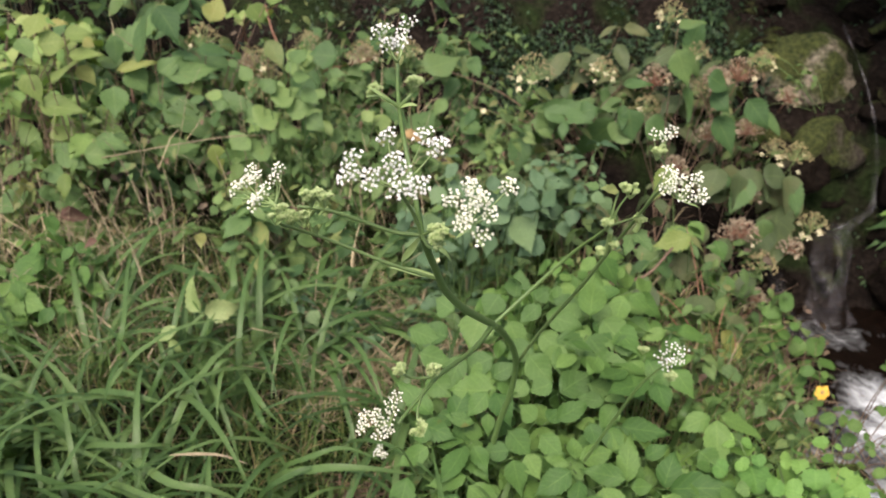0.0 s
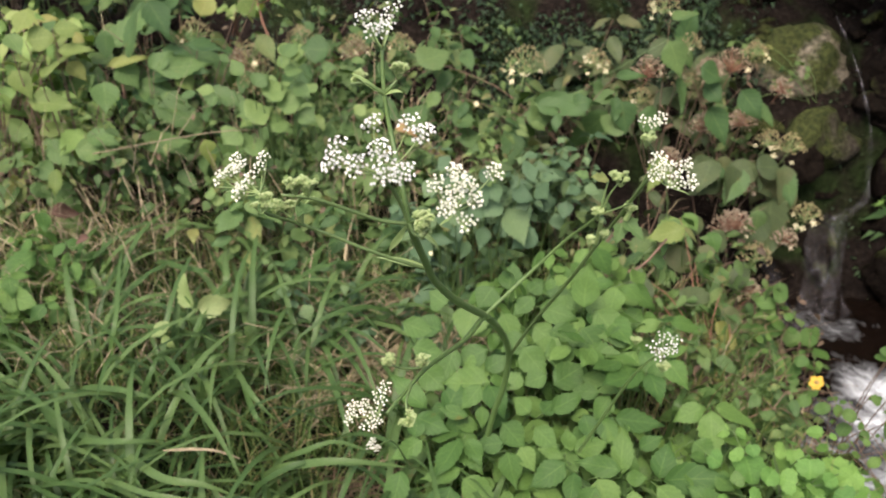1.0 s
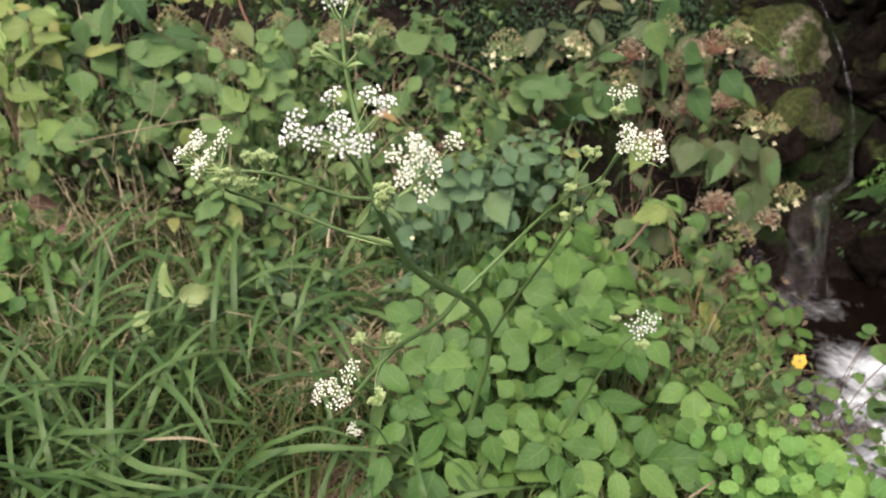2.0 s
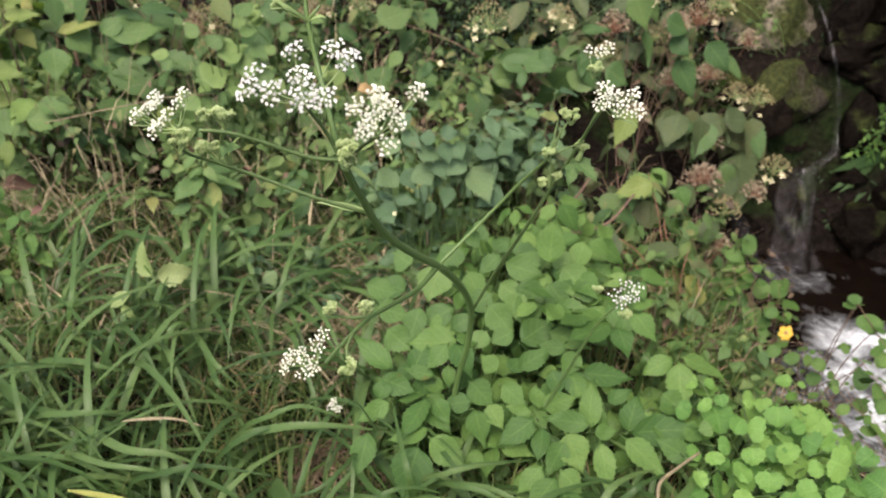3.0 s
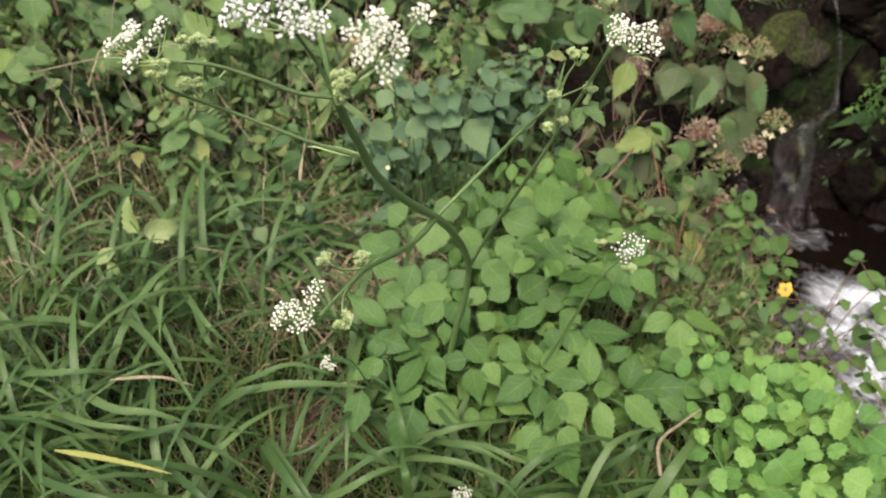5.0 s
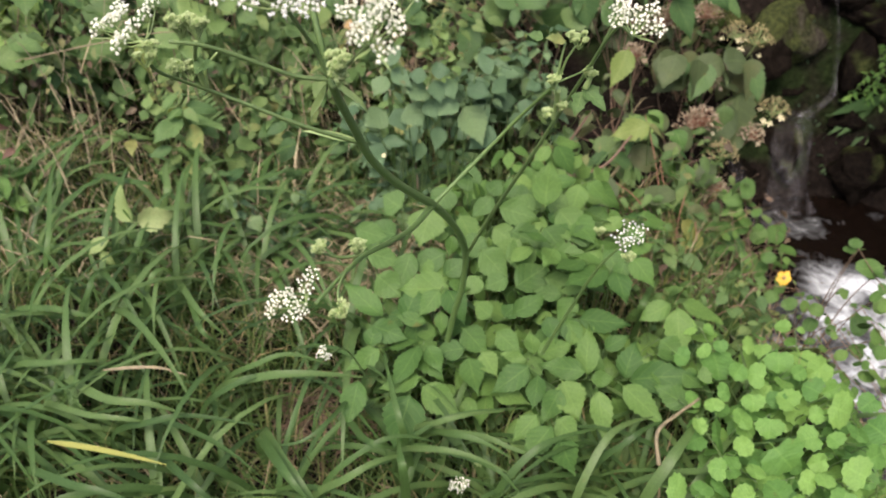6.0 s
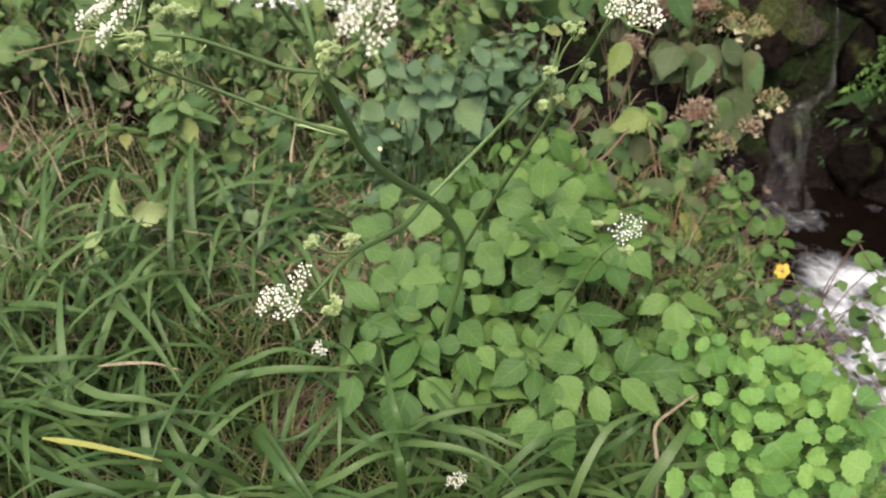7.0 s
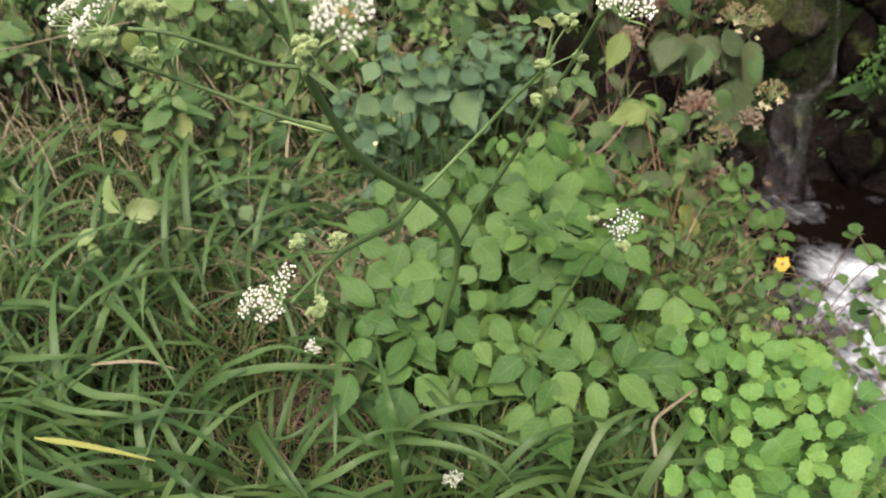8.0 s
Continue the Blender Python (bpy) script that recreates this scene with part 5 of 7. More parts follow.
hyd = leafy("hydrangea", "tall hydrangea with dull leaves and withered heads", "shrub", (0.95, 2.45, 0), [(0.722, 2.600, 0.671), (0.770, 2.550, 0.577), (0.891, 2.500, 0.484), (0.691, 2.400, 0.463), (0.830, 2.350, 0.391), (0.997, 2.500, 0.408), (0.957, 2.250, 0.344), (1.036, 2.200, 0.332), (0.819, 2.150, 0.335)], DULL, 1.0, "hydrangeas", 0.003, M_TWIG, 2, 0.06, (0.3, 1.1), 0.5, 307)
for k, (c, rad, pink, n) in enumerate((((0.714, 2.600, 0.721), 0.06, False, 7), ((0.665, 2.500, 0.546), 0.06, True, 4), ((0.625, 2.400, 0.490), 0.05, False, 3), ((0.947, 2.550, 0.552), 0.07, True, 6), ((0.796, 2.500, 0.511), 0.05, False, 3), ((0.954, 2.400, 0.420), 0.05, True, 4), ((1.079, 2.300, 0.376), 0.055, False, 5), ((1.087, 2.100, 0.244), 0.05, False, 6), ((0.861, 2.100, 0.212), 0.055, True, 0), ((0.921, 2.000, 0.167), 0.05, False, 0), ((0.539, 2.400, 0.404), 0.045, True, 3))):
    flower_head(hyd, c, rad, 520 + k, pink, n)
for k, (a, b) in enumerate((((0.754, 2.500, 0.602), (0.775, 2.500, 0.735)), ((0.727, 2.500, 0.656), (0.798, 2.450, 0.574)), ((0.862, 2.400, 0.484), (0.885, 2.350, 0.383)), ((0.978, 2.400, 0.476), (1.043, 2.350, 0.423)), ((1.023, 2.200, 0.351), (1.045, 2.100, 0.281)), ((0.932, 2.100, 0.270), (0.942, 2.050, 0.185)), ((0.864, 2.200, 0.348), (0.756, 2.150, 0.315)), ((0.915, 2.200, 0.349), (0.846, 2.100, 0.287)))):
    blade_between(hyd, "leaf", OVATE, a, b, k, 0.115, widen=1.15)
for k, (a, b, turn, w) in enumerate((((0.813, 2.200, 0.382), (0.764, 2.100, 0.317), -0.5, 1.5), ((0.868, 2.250, 0.371), (0.854, 2.200, 0.288), 0.2, 1.3), ((0.868, 2.200, 0.363), (0.882, 2.100, 0.296), 0.6, 1.4), ((0.930, 2.250, 0.348), (0.971, 2.150, 0.299), 0.9, 1.1), ((1.025, 2.200, 0.368), (1.030, 2.100, 0.275), 0.3, 1.25), ((1.027, 2.200, 0.255), (0.921, 2.020, 0.203), -0.9, 1.2), ((0.987, 2.300, 0.344), (1.057, 2.250, 0.300), 0.5, 1.2), ((0.807, 2.300, 0.329), (0.773, 2.250, 0.287), -0.8, 1.2))):
    blade_between(hyd, "leaf", DULL, a, b, k, 0.115, (turn, -0.75, 0.5), w)
for k, (c, rad, pink) in enumerate((((-0.617, 2.500, 0.567), 0.05, True), ((-0.563, 2.500, 0.531), 0.055, False), ((-0.602, 2.450, 0.496), 0.045, False), ((-0.266, 2.600, 0.566), 0.05, True), ((0.865, 2.050, 0.246), 0.05, True), ((0.784, 2.500, 0.630), 0.045, False), ((0.844, 2.450, 0.566), 0.05, True), ((1.012, 2.550, 0.590), 0.045, False), ((1.077, 2.450, 0.505), 0.04, True), ((0.817, 2.350, 0.420), 0.05, True), ((1.009, 2.300, 0.394), 0.045, False), ((0.916, 2.200, 0.302), 0.045, True), ((1.014, 2.050, 0.195), 0.04, True), ((0.713, 2.300, 0.336), 0.04, True), ((0.876, 1.900, 0.116), 0.035, True))):
    flower_head(hyd, c, rad, 540 + k, pink, 3)
thicket("hydrangea", "hydrangea bush with broad dull green leaves", "shrub", "hydrangeas", 12, (0.2, 2.1), (1.1, 2.75), (0.12, 0.34), DULL, 1.15, 3, 36, stem_mat=M_TWIG, dip=(0.0, 0.7))

leaf_plant("hydrangea", "hydrangea with broad dull grey-green leaves", "shrub", "hydrangeas", DULL_BROAD, [((0.035, 2.253, 0.479), (0.108, 2.247, 0.472), 0.065), ((0.056, 2.241, 0.405), (0.124, 2.259, 0.430), 0.062), ((0.114, 2.259, 0.453), (0.198, 2.241, 0.429), 0.065), ((0.200, 2.257, 0.422), (0.276, 2.243, 0.403), 0.069), ((0.254, 2.245, 0.474), (0.329, 2.255, 0.488), 0.061), ((0.267, 2.247, 0.531), (0.445, 2.253, 0.538), 0.050), ((0.391, 2.245, 0.520), (0.442, 2.255, 0.534), 0.057), ((0.490, 2.234, 0.437), (0.540, 2.266, 0.478), 0.073), ((0.504, 2.247, 0.606), (0.585, 2.253, 0.614), 0.033)], 907)
leaf_plant("hydrangea", "hydrangea with broad dull grey-green leaves", "shrub", "hydrangeas", DULL_BROAD, [((0.536, 2.275, 0.527), (0.560, 2.225, 0.460), 0.067), ((0.588, 2.260, 0.490), (0.654, 2.240, 0.464), 0.068), ((0.694, 2.277, 0.598), (0.712, 2.223, 0.526), 0.056), ((0.745, 2.257, 0.631), (0.809, 2.243, 0.612), 0.060), ((0.769, 2.263, 0.581), (0.820, 2.237, 0.546), 0.061), ((0.799, 2.278, 0.509), (0.851, 2.222, 0.433), 0.075), ((0.638, 2.242, 0.772), (0.704, 2.258, 0.793), 0.048), ((0.880, 2.272, 0.562), (0.938, 2.228, 0.503), 0.068)], 908)
leaf_plant("hydrangea", "hydrangea with drooping rounded dull leaves", "shrub", "hydrangeas", ROUND_BROAD, [((0.750, 2.198, 0.322), (0.839, 2.202, 0.327), 0.098), ((0.847, 2.162, 0.310), (0.924, 2.194, 0.353), 0.079), ((0.720, 2.047, 0.260), (0.750, 2.023, 0.229), 0.046), ((0.919, 2.208, 0.304), (1.000, 2.192, 0.283), 0.071), ((0.943, 2.198, 0.346), (1.008, 2.202, 0.352), 0.066), ((0.781, 2.007, 0.245), (0.811, 1.975, 0.202), 0.046), ((0.967, 2.117, 0.256), (0.915, 2.054, 0.171), 0.074), ((1.022, 2.232, 0.321), (1.055, 2.168, 0.235), 0.079)], 909)
leaf_plant("hydrangea", "hydrangea with drooping rounded dull leaves", "shrub", "hydrangeas", ROUND_BROAD, [((0.623, 1.916, 0.233), (0.689, 1.890, 0.200), 0.059), ((0.708, 1.875, 0.237), (0.738, 1.887, 0.254), 0.041), ((0.756, 1.899, 0.216), (0.769, 1.849, 0.150), 0.063), ((0.844, 1.892, 0.214), (0.819, 1.848, 0.155), 0.051), ((0.605, 1.687, 0.218), (0.675, 1.701, 0.238), 0.046), ((0.718, 1.685, 0.198), (0.765, 1.659, 0.164), 0.047), ((0.529, 1.656, 0.225), (0.491, 1.688, 0.269), 0.054)], 910)
leaf_plant("herb", "herb with yellowing leaves above the stream", "wild plant", "undergrowth herbs", YELLOW_BROAD, [((0.604, 1.976, 0.488), (0.570, 1.924, 0.417), 0.059), ((0.652, 1.849, 0.339), (0.565, 1.830, 0.314), 0.058), ((0.729, 1.634, 0.167), (0.713, 1.594, 0.113), 0.055)], 911)
leafy("herb", "small bright herb growing on the mossy boulder", "wild plant", (1.33, 2.76, 0), [(1.200, 2.760, 0.471), (1.251, 2.780, 0.496), (1.164, 2.740, 0.427), (1.031, 2.800, 0.547), (1.077, 2.800, 0.558), (0.952, 2.500, 0.386)], SPRIG, 0.9, "undergrowth herbs", 0.0015, M_STEM, 4, 0.02, (0.0, 0.7), 0.5, 317)
leafy("herb", "low plant with dull broad leaves in the dark hollow", "wild plant", (0.62, 2.12, 0), [(0.567, 2.100, 0.245), (0.480, 2.050, 0.201), (0.689, 2.200, 0.247), (0.657, 2.300, 0.266)], DULL, 0.8, "undergrowth herbs", 0.002, M_TWIG, 2, 0.05, (0.1, 0.9), 0.6, 318)
# brambles with dark bluish leaves
thicket("bramble", "dark bluish green bramble leaves", "bramble", "brambles", 11, (0.0, 1.65), (0.42, 2.1), (0.2, 0.42), BRAMBLE, 0.85, 3, 35, trio=True, gap=0.06, dip=(-0.1, 0.6), tilt=0.5)
thicket("bramble", "dark green bramble trailing over the bank", "bramble", "brambles", 5, (-0.25, 1.5), (0.1, 1.75), (0.1, 0.22), BRAMBLE, 0.9, 3, 45, trio=True, gap=0.045)
herb = leafy("herb", "bright green sprig among dark bramble leaves", "wild plant", (0.12, 1.85, 0), [(0.107, 1.820, 0.611), (0.134, 1.800, 0.583), (0.086, 1.780, 0.577), (0.155, 1.780, 0.556), (0.124, 1.820, 0.626)], LIGHT_BROAD, 0.32, "undergrowth herbs", 0.0015, M_STEM, 3, 0.025, (-0.1, 0.5), 0.3, 308)

leaf_plant("bramble", "bramble with soft bluish green three-part leaves", "bramble", "brambles", BRAMBLE_BROAD, [((-0.017, 1.623, 0.437), (0.034, 1.617, 0.431), 0.027), ((-0.004, 1.633, 0.502), (-0.040, 1.607, 0.477), 0.055), ((0.013, 1.635, 0.506), (0.035, 1.605, 0.476), 0.038), ((0.074, 1.634, 0.423), (0.064, 1.606, 0.395), 0.034), ((0.039, 1.634, 0.516), (0.071, 1.606, 0.487), 0.050), ((0.111, 1.637, 0.461), (0.105, 1.603, 0.427), 0.036), ((0.082, 1.633, 0.528), (0.104, 1.607, 0.501), 0.036), ((0.039, 1.626, 0.560), (0.087, 1.614, 0.547), 0.041), ((0.000, 1.634, 0.583), (-0.024, 1.606, 0.554), 0.037), ((0.008, 1.630, 0.596), (0.048, 1.610, 0.575), 0.040), ((0.097, 1.635, 0.570), (0.112, 1.605, 0.540), 0.040)], 970)
leaf_plant("bramble", "bramble with soft bluish green three-part leaves", "bramble", "brambles", BRAMBLE_BROAD, [((0.027, 1.614, 0.619), (0.005, 1.626, 0.632), 0.039), ((0.089, 1.619, 0.597), (0.127, 1.621, 0.598), 0.031), ((0.085, 1.618, 0.583), (0.049, 1.622, 0.587), 0.033), ((0.125, 1.635, 0.573), (0.141, 1.605, 0.543), 0.037), ((0.166, 1.625, 0.557), (0.212, 1.615, 0.548), 0.043), ((0.148, 1.633, 0.526), (0.114, 1.607, 0.501), 0.045), ((0.186, 1.616, 0.607), (0.220, 1.624, 0.615), 0.040), ((0.161, 1.645, 0.504), (0.203, 1.595, 0.454), 0.071), ((0.222, 1.627, 0.569), (0.249, 1.613, 0.555), 0.046), ((0.229, 1.636, 0.458), (0.185, 1.604, 0.425), 0.049)], 971)
leaf_plant("herb", "small clover-like herb at the back of the grass", "wild plant", "undergrowth herbs", LIGHT_BROAD, [((-0.609, 1.938, 0.359), (-0.610, 1.962, 0.390), 0.023), ((-0.615, 1.957, 0.350), (-0.630, 1.943, 0.332), 0.022), ((-0.611, 1.949, 0.355), (-0.576, 1.951, 0.357), 0.024)], 975)

leaf_plant("shrub", "leafy shrub with yellow-green leaves at its edge", "shrub", "shrubs on the bank", YELLOW_BROAD, [((-1.082, 2.177, 0.811), (-1.089, 2.116, 0.764), 0.061), ((-1.085, 2.123, 0.736), (-1.019, 2.138, 0.748), 0.066), ((-1.012, 2.133, 0.767), (-0.949, 2.139, 0.771), 0.044), ((-1.054, 2.084, 0.645), (-1.004, 2.140, 0.689), 0.064), ((-1.118, 2.104, 0.577), (-0.999, 2.099, 0.574), 0.071), ((-1.009, 2.119, 0.708), (-0.929, 2.131, 0.717), 0.044), ((-1.154, 2.140, 0.649), (-1.093, 2.092, 0.611), 0.048), ((-1.103, 2.096, 0.353), (-1.067, 2.034, 0.306), 0.052)], 971)
leaf_plant("shrub", "leafy shrub with fresh green leaves beside the straw", "shrub", "shrubs on the bank", GREEN_BROAD, [((-0.891, 2.093, 0.640), (-0.867, 2.030, 0.592), 0.064), ((-0.985, 2.024, 0.467), (-0.883, 2.030, 0.472), 0.074), ((-1.065, 2.053, 0.477), (-0.991, 2.010, 0.444), 0.052), ((-1.092, 2.043, 0.426), (-1.064, 2.002, 0.395), 0.050), ((-1.170, 2.051, 0.378), (-1.165, 1.980, 0.324), 0.048), ((-1.122, 2.103, 0.760), (-1.071, 2.065, 0.731), 0.050), ((-0.950, 2.042, 0.506), (-0.864, 2.029, 0.496), 0.058), ((-1.225, 1.975, 0.222), (-1.167, 1.996, 0.238), 0.073), ((-1.139, 2.008, 0.240), (-1.068, 1.974, 0.214), 0.069), ((-1.142, 1.988, 0.196), (-1.203, 1.977, 0.188), 0.065), ((-1.071, 1.982, 0.241), (-1.005, 1.996, 0.252), 0.064)], 972)
leaf_plant("herb", "light green leafy herb among the back shrubs", "wild plant", "undergrowth herbs", LIGHT_BROAD, [((-0.392, 2.004, 0.737), (-0.361, 2.036, 0.762), 0.048), ((-0.455, 2.006, 0.635), (-0.399, 2.034, 0.656), 0.061), ((-0.505, 2.005, 0.573), (-0.449, 2.035, 0.596), 0.072), ((-0.421, 2.010, 0.603), (-0.358, 2.030, 0.617), 0.062), ((-0.378, 2.031, 0.654), (-0.330, 2.009, 0.638), 0.045), ((-0.529, 2.036, 0.528), (-0.564, 2.004, 0.502), 0.068), ((-0.526, 2.008, 0.481), (-0.474, 2.032, 0.500), 0.062), ((-0.448, 2.014, 0.547), (-0.398, 2.026, 0.556), 0.052), ((-0.475, 2.008, 0.661), (-0.443, 2.032, 0.680), 0.047), ((-0.367, 2.031, 0.582), (-0.323, 2.009, 0.566), 0.048), ((-0.395, 2.016, 0.692), (-0.353, 2.024, 0.699), 0.044)], 973)

# leafy bank above the water
thicket("herb", "green leafy herb on the stream bank", "wild plant", "undergrowth herbs", 5, (0.48, 1.4), (0.92, 2.1), (0.06, 0.20), OVATE, 0.7, 3, 37, stem_mat=M_STEM)
thicket("herb", "small-leaved herb at the edge of the stream", "wild plant", "undergrowth herbs", 4, (0.70, 1.35), (0.9, 1.7), (0.05, 0.16), SPRIG, 1.1, 3, 46, pairs=3, gap=0.04)
herb = leafy("herb", "herb with a large pale heart-shaped leaf", "wild plant", (0.30, 1.45, 0), [(0.306, 1.400, 0.398), (0.350, 1.380, 0.355)], ELDER, 1.0, "undergrowth herbs", 0.002, M_STEM, 1, 0.05, (0.2, 0.6), 0.3, 309)
blade_between(herb, "leaf", ELDER, (0.299, 1.340, 0.434), (0.302, 1.380, 0.521), 0, 0.08, widen=1.25)
herb = leafy("herb", "red-stemmed herb with yellowing leaves", "wild plant", (0.68, 1.62, 0), [(0.739, 1.750, 0.225), (0.673, 1.800, 0.261), (0.665, 1.950, 0.312), (0.721, 1.620, 0.196), (0.673, 1.600, 0.122), (0.454, 1.750, 0.290), (0.554, 1.700, 0.222)], PALE, 0.75, "undergrowth herbs", 0.0022, M_REDSTEM, 2, 0.06, (0.2, 0.9), 0.4, 310)
for k, (a, b) in enumerate((((0.581, 1.900, 0.286), (0.674, 1.900, 0.320)), ((0.683, 1.620, 0.212), (0.739, 1.600, 0.141)), ((0.634, 1.600, 0.104), (0.711, 1.580, 0.113)))):
    blade_between(herb, "leaf", YELLOW, a, b, k, 0.112)

bank = leafy("herb", "dull green herb with broad leaves above the water", "wild plant", (0.72, 1.75, 0), [(0.524, 1.850, 0.177), (0.627, 1.800, 0.153), (0.754, 1.950, 0.124), (0.759, 1.800, 0.113), (0.653, 1.700, 0.099), (0.858, 1.850, 0.112)], OVATE, 0.85, "undergrowth herbs", 0.002, M_REDSTEM, 2, 0.05, (0.2, 1.0), 0.5, 315)
for k, (a, b) in enumerate((((0.744, 1.850, 0.151), (0.808, 1.800, 0.093)), ((0.731, 1.950, 0.170), (0.800, 1.900, 0.136)), ((0.564, 1.850, 0.158), (0.644, 1.800, 0.135)), ((0.600, 1.650, 0.086), (0.649, 1.620, 0.080)), ((0.568, 1.950, 0.175), (0.666, 1.950, 0.189)))):
    blade_between(bank, "leaf", OVATE, a, b, k, 0.115, widen=1.2)
for k, (a, b, w) in enumerate((((0.539, 2.000, 0.183), (0.630, 1.980, 0.218), 1.5), ((0.516, 1.980, 0.181), (0.518, 1.900, 0.156), 1.5), ((0.651, 1.950, 0.222), (0.669, 1.880, 0.200), 1.4), ((0.596, 1.900, 0.185), (0.631, 1.820, 0.180), 1.3))):
    blade_between(bank, "leaf", OVATE, a, b, k, 0.115, widen=w)
for k, (a, b, w) in enumerate((((0.705, 2.050, 0.274), (0.738, 1.980, 0.253), 1.3), ((0.775, 1.900, 0.196), (0.745, 1.820, 0.168), 1.6), ((0.768, 2.000, 0.240), (0.785, 1.930, 0.223), 1.2), ((0.681, 1.800, 0.164), (0.690, 1.720, 0.165), 1.3), ((0.730, 1.800, 0.145), (0.768, 1.700, 0.141), 1.2))):
    blade_between(bank, "leaf", ELDER, a, b, k, 0.08, widen=w)
blade_between(bank, "leaf", BRIGHT, (0.712, 2.000, 0.270), (0.601, 1.940, 0.252), 1, 0.112, widen=1.25)
blade_between(bank, "leaf", YELLOW, (0.758, 1.720, 0.124), (0.768, 1.660, 0.035), 0, 0.112, widen=1.3)
blade_between(bank, "leaf", BRIGHT, (0.703, 1.700, 0.061), (0.690, 1.650, 0.010), 1, 0.112, widen=1.3)
# the pool of fresh mid-green leaves under the flower stalk
def three_part_leaf(root, r, joint, azimuth, size, foot):
    """A stalk to the joint and three flat toothed leaflets on it."""
    joint = Vector(joint)
    bm = bmesh.new()
    tube(bm, smooth_line([foot, foot.lerp(joint, 0.55) + Vector((0, 0, 0.05)), joint], 4), 0.0016, 0.0011, 4)
    part("stalk", finish(bm, "stalk", M_STEM), root)
    lean = Vector((r.gauss(0, 0.30), r.gauss(-0.18, 0.30), 1)).normalized()
    for turn, big in ((0.0, 1.12), (1.25, 0.92), (-1.25, 0.92)):
        a = azimuth + turn + r.uniform(-0.15, 0.15)
        flat = Vector((math.sin(a), math.cos(a), 0))
        way = (flat - lean * flat.dot(lean) - Vector((0, 0, r.uniform(0.0, 0.35)))).normalized()
        normal = lean + Vector((r.gauss(0, 0.12), r.gauss(0, 0.12), 0))
        part("leaflet", r.choice(ELDER), root, blade_pose(joint + way * 0.006, way, normal, size * big * r.uniform(0.85, 1.12)))


def elder_plants():
    r = random.Random(38)
    joints = []
    tries = 0
    while len(joints) < 165 and tries < 9000:
        tries += 1
        x, y = r.uniform(0.03, 0.62), r.uniform(1.06, 1.60)
        if (y < 1.12 and not 0.12 < x < 0.5) or x > 0.58 - 0.30 * (y - 1.05) or (x < 0.12 and y > 1.32):
            continue
        top = 0.17 + 0.14 * step(1.0, 1.4, y)
        low = len(joints) > 105
        z = ground_height(x, y) + (r.uniform(0.05, 0.12) if low else top - 0.01 + r.uniform(-0.10, 0.04))
        gap = 0.038 if low else 0.048
        if all((x - p.x) ** 2 + (y - p.y) ** 2 > gap * gap for p in (joints[105:] if low else joints)):
            joints.append(Vector((x, y, z)))
    while joints:
        seedling = joints.pop(0)
        own = [seedling] + sorted(joints, key=lambda p: (p - seedling).length)[:4]
        joints = [p for p in joints if p not in own]
        mid = sum(own, Vector()) / len(own)
        base = Vector((mid.x, mid.y + 0.03, ground_height(mid.x, mid.y + 0.03) - 0.01))
        root = thing("ground_elder", base, "low plant with fresh mid-green three-part leaves", "wild plant", "ground elder plants")
        for p in own:
            out = p - mid
            az = math.atan2(out.x + r.gauss(0, 0.05), out.y - 0.06 + r.gauss(0, 0.05))
            three_part_leaf(root, r, p, az, r.choice((0.6, 0.72, 0.8, 0.9, 1.0, 1.15)), base + Vector((r.uniform(-0.02, 0.02), r.uniform(-0.02, 0.02), 0)))


elder_plants()
# the leaves on top of the pool, plant by plant
leaf_plant("ground_elder", "low plant with fresh mid-green three-part leaves", "wild plant", "ground elder plants", BROAD, [((-0.040, 1.168, 0.308), (0.020, 1.146, 0.297), 0.036), ((-0.011, 1.178, 0.313), (-0.082, 1.241, 0.344), 0.038), ((-0.040, 1.131, 0.287), (-0.030, 1.169, 0.306), 0.031), ((-0.020, 1.128, 0.289), (-0.070, 1.093, 0.271), 0.037), ((0.021, 1.174, 0.309), (0.049, 1.235, 0.339), 0.040), ((0.040, 1.129, 0.293), (0.085, 1.077, 0.267), 0.042), ((0.067, 1.170, 0.307), (0.011, 1.182, 0.313), 0.028)], 900)
leaf_plant("ground_elder", "low plant with fresh mid-green three-part leaves", "wild plant", "ground elder plants", BROAD, [((-0.059, 1.068, 0.275), (-0.074, 1.001, 0.242), 0.041), ((0.031, 1.034, 0.270), (0.010, 0.961, 0.234), 0.059), ((0.049, 1.054, 0.267), (0.105, 1.010, 0.245), 0.043), ((0.054, 1.072, 0.268), (-0.013, 1.058, 0.262), 0.032), ((0.133, 1.104, 0.284), (0.152, 1.052, 0.258), 0.040), ((0.091, 1.191, 0.317), (0.093, 1.155, 0.298), 0.022), ((0.134, 1.121, 0.287), (0.083, 1.115, 0.284), 0.031)], 901)
leaf_plant("ground_elder", "low plant with fresh mid-green three-part leaves", "wild plant", "ground elder plants", BROAD, [((0.115, 1.235, 0.339), (0.029, 1.224, 0.333), 0.068), ((0.127, 1.159, 0.303), (0.168, 1.121, 0.284), 0.042), ((0.184, 1.173, 0.311), (0.156, 1.199, 0.324), 0.033), ((0.205, 1.173, 0.310), (0.228, 1.196, 0.322), 0.027), ((0.189, 1.152, 0.299), (0.227, 1.117, 0.282), 0.038), ((0.219, 1.177, 0.312), (0.283, 1.210, 0.329), 0.036), ((0.159, 1.115, 0.285), (0.184, 1.079, 0.267), 0.031)], 902)
